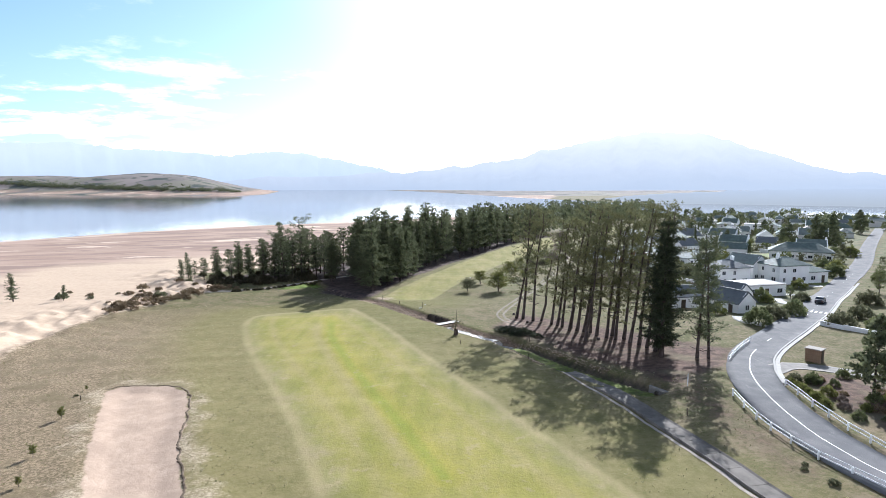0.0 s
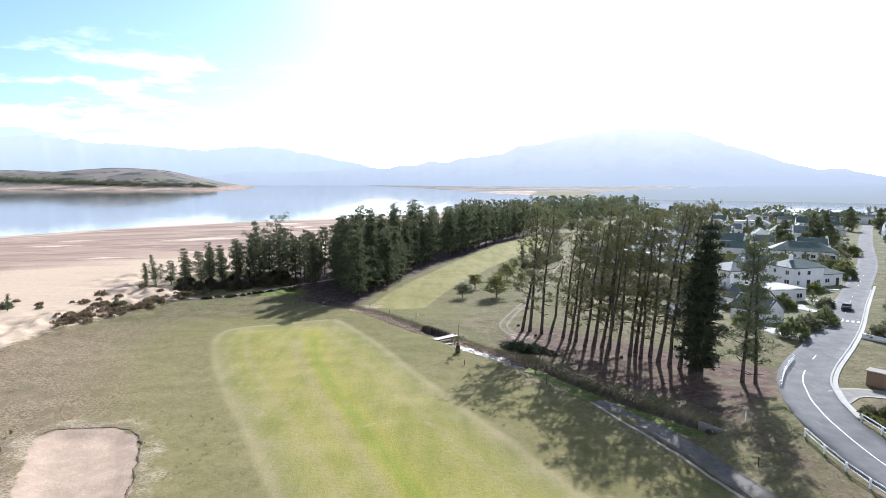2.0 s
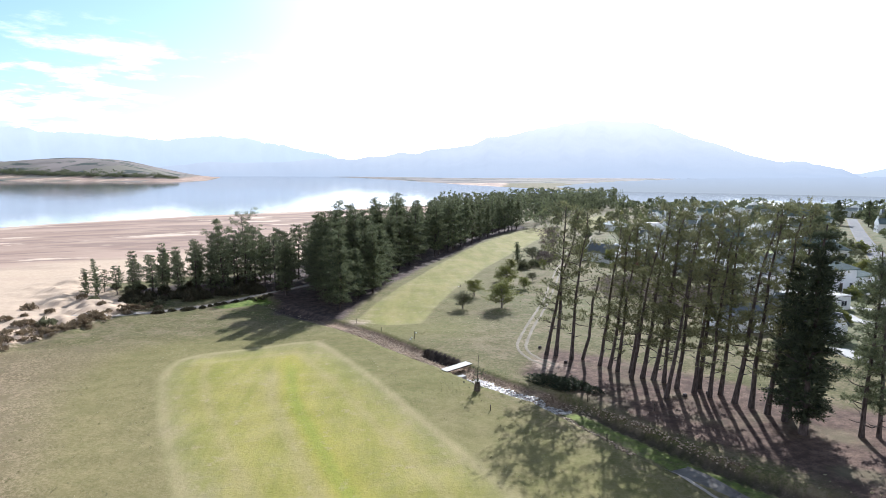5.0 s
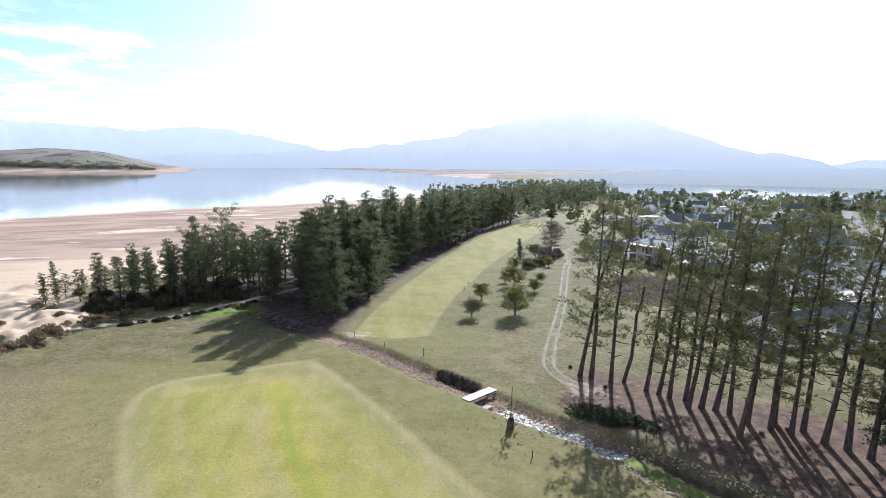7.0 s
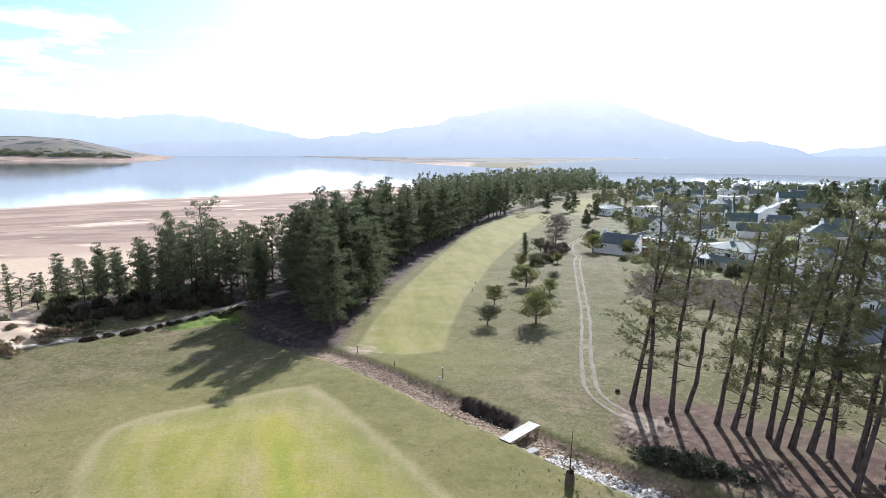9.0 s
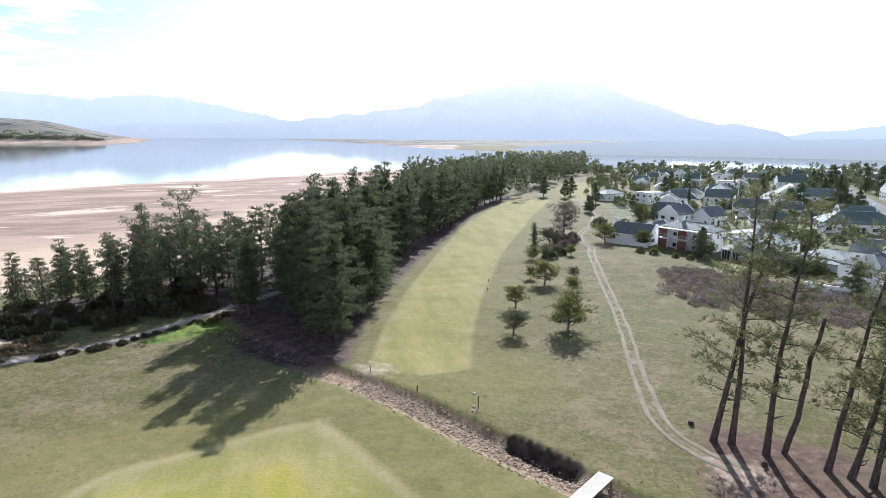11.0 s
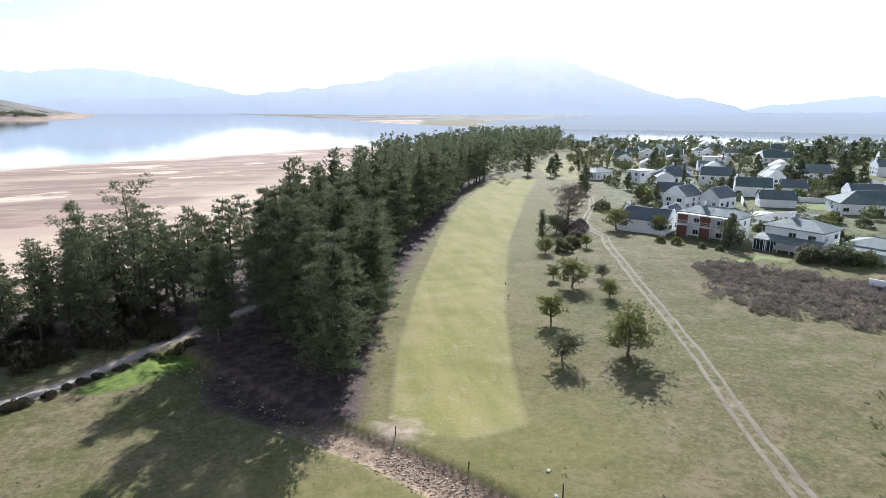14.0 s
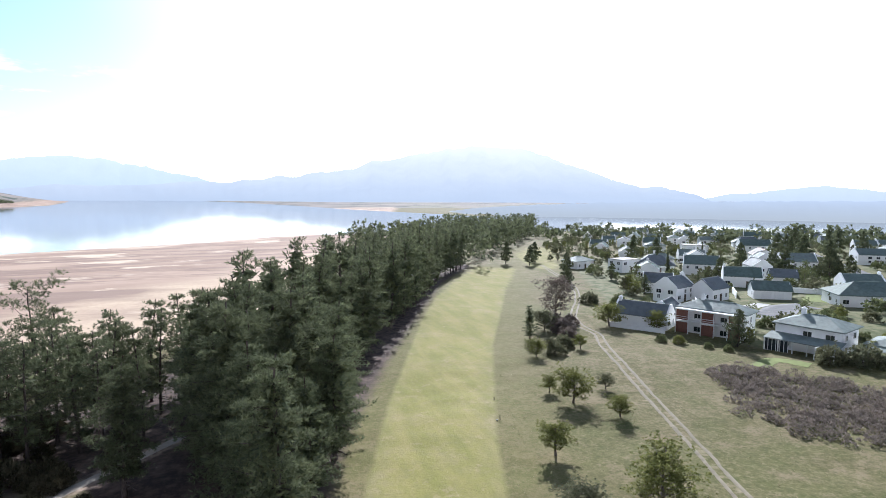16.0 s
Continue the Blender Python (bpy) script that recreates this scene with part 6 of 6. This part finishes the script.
for x, y, s in ((-43.5, 64.0, 0.26), (-39.8, 54.1, 0.24), (-37.0, 48.3, 0.18), (-46.7, 74.0, 0.12)):
    stand("small_tree", orchard[2], x, y, rs.uniform(0, 360), s, "young sapling in the dry rough", "tree", "saplings in the rough")

# gardens of the town
town_kinds = [shrub_meshes(220 + i, 2.0, 1.5, 120, 0.34, 6, 0.30, m) for i, m in enumerate((M_GARDEN, M_DULL, M_LEAF, M_GARDEN))]
garden_trees = [tree_meshes(230 + i, 7.0, 0.15, rr, 24, 12, 0.50, 5, 0.32, 0.04, "round", 0.5, 0.02, M_TWIG, m, 0.3, 3) for i, (rr, m) in enumerate(((2.6, M_GARDEN), (2.2, M_DULL), (2.9, M_GARDEN), (1.9, M_LEAF)))]
dark_tree = tree_meshes(240, 13.0, 0.12, 3.4, 40, 14, 1.0, 6, 0.24, 0.02, "cone", 0.2, 0.016, M_BARK, M_PINE, 0.25, 3)
cypress = tree_meshes(241, 9.0, 0.03, 0.9, 46, 9, 0.6, 6, 0.2, 0.0, "cone", 0.9, 0.014, M_BARK, M_PINE, 0.2, 3)
for x, y, s in ((166, 301, 0.9), (166, 280, 1.0), (169, 264, 1.15), (174, 268, 1.0), (254, 356, 1.2), (170, 380, 0.9), (196, 300, 1.0), (203, 305, 1.15), (166, 284, 0.75), (168, 288, 0.7), (152, 301, 0.6), (220, 330, 1.0), (215, 322, 0.9), (231, 345, 1.0), (176, 262, 0.7), (137, 281, 0.6), (100, 292, 0.5), (158, 345, 0.9), (270, 330, 1.0),
                (262, 342, 1.1), (150, 352, 0.8), (290, 360, 1.1), (56, 139, 0.75), (70, 158, 0.6), (51, 67, 0.75), (84, 100, 0.8), (118, 150, 0.7), (190, 240, 1.1), (205, 262, 1.0), (178, 215, 1.0), (150, 180, 0.9), (220, 276, 1.1),
                (92, 344, 0.75), (84, 352, 0.8), (100, 356, 0.8), (78, 284, 0.55), (80, 290, 0.6), (96, 318, 0.7)):
    stand("garden_pine", dark_tree, x, y, rs.uniform(0, 360), s, "dark spreading pine in a garden", "tree", "trees of the town", tall=rs.uniform(0.85, 1.05))
for x, y, s in ((130, 300, 1.0), (147, 290, 0.8), (128, 256, 0.5), (140, 320, 1.0), (165, 325, 0.9), (185, 345, 1.0), (112, 262, 0.7)):
    stand("cypress", cypress, x, y, rs.uniform(0, 360), s, "narrow dark cypress in a garden", "tree", "trees of the town")
count, far_bushes = 0, []
homes = [o.location.copy() for o in scene.objects if o.name.startswith("house")]
for tries in range(9000):
    x, y = rs.uniform(48, 430), rs.uniform(108, 500)
    a = math.degrees(math.atan2(x + 12, y - 60))
    near_house = min(math.hypot(x - o.x, y - o.y) for o in homes)
    if not (19 < a < 62) or near_house < 7.5 or near_house > 34 or float(to_line(np.array([x]), np.array([y]), ROAD)[0]) < 6.5 or float(to_line(np.array([x]), np.array([y]), TRACK)[0]) < 14:
        continue
    if float(within(np.array([x]), np.array([y]), HEATH)[0]) > -8 or 84 < x < 124 and 217 < y < 240 or (30 < x < 64 and 140 < y < 226):
        continue
    count += 1
    if rs.random() < 0.42:
        stand("garden_tree", garden_trees[rs.randrange(4)], x, y, rs.uniform(0, 360), rs.uniform(0.40, 0.85), "leafy garden tree between houses", "tree", "trees of the town")
    else:
        kind, size = rs.randrange(4), rs.uniform(0.9, 2.5)
        if math.hypot(x, y - 110) < 165:
            bush(town_kinds[kind], x, y, size, "garden bush between houses", "garden bushes")
        else:
            far_bushes.append((x, y, 1.6 * size, 1.15 * size))
    if count > 900:
        break
far_trees("garden_bushes", far_bushes[::2], "green bushes in the far gardens of the town", 51, M_GARDEN, 6, 34)
far_trees("garden_bushes", far_bushes[1::2], "dull grey-green bushes in the far gardens", 52, M_DULL, 6, 26)

# the patch of heath: hummock by hummock, grown into one another
r = np.random.RandomState(31)
at, out, size = [], [], []
hummocks = []
while len(hummocks) < 520:
    x, y = r.uniform(36, 78), r.uniform(142, 189)
    if float(within(np.array([x]), np.array([y]), HEATH)[0]) + r.normal() * 0.8 > 0:
        hummocks.append((x, y, r.uniform(0.7, 1.5), r.uniform(0.45, 1.05)))
for x, y, w, h in hummocks:
    n = int(26 * w)
    a, e = r.uniform(0, 6.28, n), np.arcsin(r.uniform(0.02, 1, n))
    d = np.stack([np.cos(a) * np.cos(e), np.sin(a) * np.cos(e), np.sin(e)], 1)
    at.append(d * np.array([w, w, h]) * r.uniform(0.7, 1.0, (n, 1)) + np.array([x, y, gz(x, y) - 0.1]))
    out.append(d + np.array([0, 0, 0.5]))
    size.append(r.uniform(0.22, 0.42, n))
tagged(new("heath", tri_mesh("heath", *fans(r, np.concatenate(at), np.concatenate(out), np.concatenate(size), 8, 0.15, 1.2), M_HEATH)), "greyish purple-brown heath on the open ground", "heath", kind="stuff")

# tufts of dry grass in the rough
n = 16000
x, y = r.uniform(-70, 46, n), 44 + 160 * r.uniform(0, 1, n) ** 1.15
ok = (within(x, y, FAIRWAY) < -1) & (within(x, y, FAIRWAY_FAR) < -1) & (within(x, y, PIT) < -0.6) & (within(x, y, BEACH) < 2) & (to_line(x, y, DITCH) > 2.2) & (to_line(x, y, TRACK) > 1.9) & (to_line(x, y, FOOTPATH) > 1.2)
ok &= (to_line(x, y, ROAD) > 4.6) & (within(x, y, WOOD_FLOOR) < 1) & (within(x, y, GROVE_FLOOR) < 1) & (to_line(x, y, CANAL) > 3.2) & (waves(x, y, 11, 21) + r.normal(size=n) * 0.5 > -0.25)
x, y = x[ok], y[ok]
pts = np.stack([x, y, land(x, y) - 0.02], 1)
tagged(new("grass_tufts", tri_mesh("grass_tufts", *fans(r, pts, np.tile([[0.0, 0.0, 1.2]], (len(pts), 1)), r.uniform(0.08, 0.20, len(pts)), 5, 0.22), M_GRASS)), "dry tufts of grass in the rough", "grass", kind="stuff")

# the broken turf edge of the sand pit
r = np.random.RandomState(77)
rim = [p for p in curve_points([(-44.2, 74.0), (-43, 75.6), (-39.5, 76.2), (-36.8, 76.1), (-33.1, 73.3), (-29, 63.6), (-27.1, 57.4), (-21.6, 45.9), (-19, 38)], 0.24)]
wob = np.convolve(r.normal(size=len(rim) + 8), np.ones(5) / 5, "valid")
v, f = [], []
for i, (p, s) in enumerate(zip(rim, sides(rim))):
    e, h = 0.18 * wob[i] + 0.03 * r.normal(), 0.01 + 0.13 * max(0.0, wob[i + 2] + 0.1) + 0.03 * r.uniform()
    for u, up in ((-0.20 + e, -0.06), (-0.10 + e, 0.7 * h), (0.03 + e, h), (0.09 + e, 0.3 * h), (0.02 + e, -0.4)):
        q = p - s * -u
        v.append((q.x, q.y, gz(p.x, p.y) + up))
    if i:
        f += [(5 * i - 5 + k, 5 * i + k, 5 * i + k + 1, 5 * i - 4 + k) for k in range(4)]
tagged(new("turf_edge", mesh_of("turf_edge", [(2 * rim[i // 5].x - a, 2 * rim[i // 5].y - b, c) for i, (a, b, c) in enumerate(v)], f, M_SOIL)), "dark crumbling turf edge of the sand pit", "turf edge", kind="structure")

# ---- ditch, canal and bridge ----


def pebble(seed):
    bm = bmesh.new()
    bmesh.ops.create_icosphere(bm, subdivisions=1, radius=1.0)
    r = random.Random(seed)
    for v in bm.verts:
        v.co *= r.uniform(0.75, 1.15)
    vs, fs = np.array([v.co[:] for v in bm.verts]), np.array([[v.index for v in f.verts] for f in bm.faces])
    bm.free()
    return vs, fs


pebbles = [pebble(i) for i in range(6)]


def rubble(name, spots, lo, hi, material, label, seed):
    """Many loose stones as one mass."""
    r = np.random.RandomState(seed)
    parts = []
    xs, ys = np.array([p[0] for p in spots]), np.array([p[1] for p in spots])
    for x, y, z in zip(xs, ys, land(xs, ys)):
        v, f = pebbles[r.randint(6)]
        s = r.uniform(lo, hi) * np.array([r.uniform(0.8, 1.4), r.uniform(0.8, 1.4), r.uniform(0.5, 0.9)])
        a = r.uniform(0, 6.28)
        m = np.array([[math.cos(a), -math.sin(a), 0], [math.sin(a), math.cos(a), 0], [0, 0, 1]])
        parts.append(((v * s) @ m.T + np.array([x, y, z + 0.25 * s[2]]), f))
    return tagged(new(name, tri_mesh(name, *gather(parts), material)), label, "stones", kind="stuff")


def beside(pts, n, lo, hi, seed, bunch=1.0):
    """Places along a line, from lo to hi metres to its right."""
    r = random.Random(seed)
    line = curve_points(pts, 0.5)
    side = sides(line)
    out = []
    for k in range(n):
        i = r.randrange(len(line))
        p = line[i] + side[i] * (lo + (hi - lo) * r.random() ** bunch)
        out.append((p.x + r.uniform(-0.2, 0.2), p.y + r.uniform(-0.2, 0.2)))
    return out


rubble("ditch_stones", beside(DITCH[3:], 3800, -1.7, 1.7, 1), 0.05, 0.115, M_STONE, "brown rubble stones lining the ditch", 1)
rubble("ditch_stones", beside([(2.5, 109), (6, 104.5), (9.2, 101.4), (12.2, 98.6)], 1200, -1.4, 1.1, 2), 0.07, 0.20, M_GLINTSTONE, "pale weir stones whitened for the glint of water", 2)
rubble("ditch_stones", beside(DITCH[:4], 150, -1.6, 1.6, 3), 0.05, 0.15, M_STONE, "rubble stones under the trees", 3)
FAR_BANK = [(12.4, 101.2), (17.9, 92.9), (21.6, 85.6), (23.6, 82), (27.6, 74.5)]
NEAR_BANK = [(11.0, 97.6), (13.0, 90.0), (14.6, 85.6)]
rubble("bank_stones", beside(FAR_BANK[:4], 420, -0.45, 0.25, 4), 0.06, 0.14, M_STONE, "grey stones along the canal's far bank", 4)
rubble("bank_stones", beside(NEAR_BANK, 260, -0.5, 0.5, 5), 0.06, 0.15, M_STONE, "grey stones along the canal's near bank", 5)
rubble("bank_stones", beside([(-18.9, 138.2), (-12.9, 130.2), (-8.6, 123.6), (-2.6, 114.4)], 110, -0.2, 0.35, 6), 0.05, 0.12, M_STONE, "pale stones along the ditch's edge", 6)

# the concrete strip beside the canal, in slabs
strip = curve_points([(18.2, 83.4), (19.8, 77.5), (22.0, 70.5), (23.8, 63.5), (25.2, 57), (26.5, 50.8), (27.6, 44.5), (29.0, 37)], 2.4)
parent = tagged(new("concrete_channel"), "weathered grey concrete strip in slabs with pale edges", "channel", kind="structure")
sd = sides(strip)
for i in range(len(strip) - 1):
    a, b = strip[i], strip[i + 1]
    d = (b - a).normalized() * 0.02
    q = []
    half = 1.15 - 0.10 * i / len(strip)
    for p, s in ((a + d, sd[i]), (b - d, sd[i + 1])):
        for u in (-half, -half + 0.22, half - 0.22, half):
            c = p + s * u
            q.append((c.x, c.y, gz(c.x, c.y)))
    zz = [sum(t[2] for t in q[k:k + 4]) / 4 + 0.17 for k in (0, 4)]
    top = [(t[0], t[1], zz[k // 4] + (0.09 if k % 4 in (0, 3) else -0.02)) for k, t in enumerate(q)]
    low = [(t[0], t[1], t[2] - 0.5) for t in top]
    me = mesh_of("slab", top + low, [(0, 1, 5, 4), (1, 2, 6, 5), (2, 3, 7, 6), (0, 4, 12, 8), (3, 11, 15, 7), (0, 8, 9, 1), (1, 9, 10, 2), (2, 10, 11, 3), (4, 5, 13, 12), (5, 6, 14, 13), (6, 7, 15, 14)], M_OLDCONC)
    put("slab", me, parent)
worn_strip("channel_edge", [(16.7, 83.0), (18.3, 77.0), (20.5, 70.0), (22.3, 63.1), (23.7, 56.7), (25.0, 50.5), (26.1, 44.2), (27.5, 37)], 0.0, 0.42, M_PATH, "pale sandy edge along the concrete strip", 8)

# the plank footbridge
a, b = Vector((-1.2, 111.9, 0)), Vector((2.7, 114.9, 0))
za, zb = gz(-2.2, 111.2) + 0.12, gz(3.6, 115.6) + 0.12
mid = (a + b) / 2
ob = base("footbridge", pose(mid.x, mid.y, (za + zb) / 2, 0, 0, math.degrees(math.atan2(b.y - a.y, b.x - a.x))), "small pale plank footbridge over the stony ditch", "bridge")
n = 5.0
for u in (-0.45, 0.45):
    put("beam", box_mesh("beam", n, 0.12, 0.2, M_DARKWOOD, 0.01, -0.2), ob, pose(0, u, 0))
plank = box_mesh("plank", 0.23, 1.35, 0.05, M_BLEACHED, 0.008, 0.004)
for i in range(20):
    put("plank", plank, ob, pose(-n / 2 + 0.125 + i * 0.25, 0, 0, 0, 0, rs.uniform(-0.8, 0.8)))
block = base("concrete_block", pose(1.0, 110.2, gz(1.0, 110.2), 0, 0, 30), "pale concrete block lying in the ditch", "block")
put("body", box_mesh("body", 1.3, 0.8, 0.45, M_KERB, 0.04, -0.1), block)

# the pipe at the canal's end
ob = base("culvert", pose(27.6, 72.2, gz(27.6, 72.2) - 0.2, 0, 0, -60), "pale concrete culvert mouth at the canal's end", "culvert")
put("head_wall", Bulk().box(-1.6, -0.15, -0.6, 1.6, 0.15, 1.0).mesh("head_wall", M_CONC), ob)
v, f = tube(np.array([[0, -0.5, 0.35], [0, 0.6, 0.35]]), np.array([0.42, 0.42]), 14)
put("pipe", tri_mesh("pipe", v, f, M_CONC, True), ob)

# the staked sapling beside the ditch
x, y = 2.3, 104.0
ob = base("sapling", pose(x, y, gz(x, y)), "staked sapling with thin stem and dark wrapped base", "tree")
put("wrap", tri_mesh("wrap", *tube(np.array([[0, 0, -0.1], [0.02, 0, 0.5], [0.03, 0, 1.0]]), np.array([0.42, 0.40, 0.33]), 9), M_DARKWOOD), ob)
put("stem", tri_mesh("stem", *tube(np.array([[0, 0, 0.9], [0.04, 0.02, 2.4], [0.12, 0.05, 4.6]]), np.array([0.07, 0.05, 0.015]), 6), M_BARK), ob)
r = np.random.RandomState(9)
pt = np.stack([r.normal(size=46) * 0.62, r.normal(size=46) * 0.62, r.uniform(0.3, 3.2, 46)], 1)
put("leaves", tri_mesh("leaves", *fans(r, pt, r.normal(size=pt.shape) + np.array([0, 0, 0.4]), r.uniform(0.2, 0.35, 46), 6, 0.2), M_DULL), ob)
for x, y, h in ((2.9, 97.8, 0.7), (-4.6, 128.9, 1.3), (8.8, 175.9, 0.6), (10.9, 183.2, 0.5), (-14.9, 140.9, 0.9), (-3.0, 122.2, 0.8), (-10.2, 134.2, 0.7), (15.0, 99.5, 0.8), (21.5, 95.5, 0.9), (13.2, 88.3, 0.8), (27.5, 63.5, 0.9), (31.2, 72.4, 1.6), (-45, 70, 0.6)):
    ob = base("marker_post", pose(x, y, gz(x, y), rs.uniform(-3, 3), rs.uniform(-3, 3), 0), "thin weathered wooden marker post in the grass", "post", "marker posts")
    put("shaft", box_mesh("shaft", 0.09, 0.09, h + 0.2, M_DARKWOOD if x != 31.2 else M_TRIM, 0.01, -0.2), ob)
for x, y in ((-4.2, 132.4), (-5.0, 129.3), (-5.3, 128.4), (8.3, 175.7)):
    ob = base("tee_marker", pose(x, y, gz(x, y)), "small pale yellow tee marker on the grass", "marker", "tee markers")
    v, f = pebbles[0]
    put("body", tri_mesh("body", v * np.array([0.17, 0.17, 0.12]) + np.array([0, 0, 0.08]), f, M_PAINT), ob)
for x, y in ((15.0, 122.0), (16.8, 114.2), (26.9, 98.9), (30.0, 99.2)):
    ob = base("tree_stump", pose(x, y, gz(x, y), 0, 0, 30), "low dark tree stump in the pine litter", "stump", "tree stumps")
    put("wood", tri_mesh("wood", *gather([tube(np.array([[0, 0, -0.1], [0, 0, 0.1], [0, 0, 0.34], [0, 0, 0.345]]), np.array([0.34, 0.26, 0.24, 0.01]), 9)]), M_BARK), ob)

# the shed, the sign post and the car by the road
ob = base("shed", pose(54.0, 82.8, gz(54.0, 82.8), 0, 0, -52), "brown boarded shed with a flat roof beside the road", "shed")
put("wall", box_mesh("wall", 2.0, 1.5, 1.95, M_SHED, 0.02, -0.1), ob)
put("roof", box_mesh("roof", 2.3, 1.8, 0.12, M_WOOD, 0.02, 1.853), ob)
for i in range(7):
    put("board", box_mesh("board", 0.25, 0.03, 1.8, M_SHED, 0.005, 0.0), ob, pose(-0.84 + i * 0.28, -0.768, 0))
put("door", box_mesh("door", 0.03, 0.8, 1.8, M_DARKWOOD, 0.005, 0.0), ob, pose(1.018, 0, 0))


def car(x, y, turn, label):
    ob = base("car", pose(x, y, gz(x, y) + 0.11, 0, 0, turn), label, "car")
    prof = [(-2.1, 0.35), (-2.12, 0.75), (-1.95, 0.98), (-1.35, 1.02), (-0.75, 1.42), (0.55, 1.45), (1.15, 1.0), (1.95, 0.85), (2.1, 0.62), (2.1, 0.35)]
    g = Bulk()
    v, f, k = [], [], len(prof)
    for s, inn in ((-0.84, 0), (0.84, 0)):
        v += [(a, s * (0.86 if b > 1.1 else 1.0), b) for a, b in prof]
    f += [tuple(range(k)), tuple(range(2 * k - 1, k - 1, -1))] + [(i, k + i, k + (i + 1) % k, (i + 1) % k) for i in range(k)]
    body = put("body", g.add(v, f).mesh("body", M_CARPAINT), ob)
    put("windscreen", Bulk().hexa([(0.62, -0.64, 1.40), (1.10, -0.7, 1.06), (1.10, 0.7, 1.06), (0.62, 0.64, 1.40), (0.66, -0.64, 1.43), (1.14, -0.7, 1.08), (1.14, 0.7, 1.08), (0.66, 0.64, 1.43)]).mesh("windscreen", M_GLASS), body)
    put("rear_window", Bulk().hexa([(-0.84, -0.64, 1.38), (-1.28, -0.7, 1.07), (-1.28, 0.7, 1.07), (-0.84, 0.64, 1.38), (-0.88, -0.64, 1.41), (-1.32, -0.7, 1.09), (-1.32, 0.7, 1.09), (-0.88, 0.64, 1.41)]).mesh("rear_window", M_GLASS), body)
    for s in (-1, 1):
        put("side_window", Bulk().hexa([(-0.95, s * 0.80, 1.06), (0.85, s * 0.80, 1.06), (0.45, s * 0.725, 1.38), (-0.65, s * 0.725, 1.38), (-0.95, s * 0.82, 1.06), (0.85, s * 0.82, 1.06), (0.45, s * 0.745, 1.38), (-0.65, s * 0.745, 1.38)]).mesh("side_window", M_GLASS), body)
        for a in (-2.13, 2.11):
            put("tail_light" if a < 0 else "headlight", Bulk().box(a - 0.02, s * 0.62 - 0.14, 0.62, a + 0.02, s * 0.62 + 0.14, 0.76).mesh("light", M_BRICK if a < 0 else M_TRIM), body)
    tyre = tri_mesh("tyre", *gather([tube(np.array([[0, -0.1, 0], [0, -0.099, 0], [0, 0.099, 0], [0, 0.1, 0]]), np.array([0.18, 0.32, 0.32, 0.18]), 16)]), M_RUBBER)
    rim = tri_mesh("rim", *gather([tube(np.array([[0, -0.08, 0], [0, -0.079, 0], [0, 0.079, 0], [0, 0.08, 0]]), np.array([0.01, 0.19, 0.19, 0.01]), 12)]), M_STEEL)
    for a in (-1.3, 1.3):
        for s in (-1, 1):
            w = put("wheel", tyre, ob, pose(a, s * 0.76, 0.32))
            put("rim", rim, w)
    return ob


car(86.0, 131.2, 50, "dark parked car on the grey road")
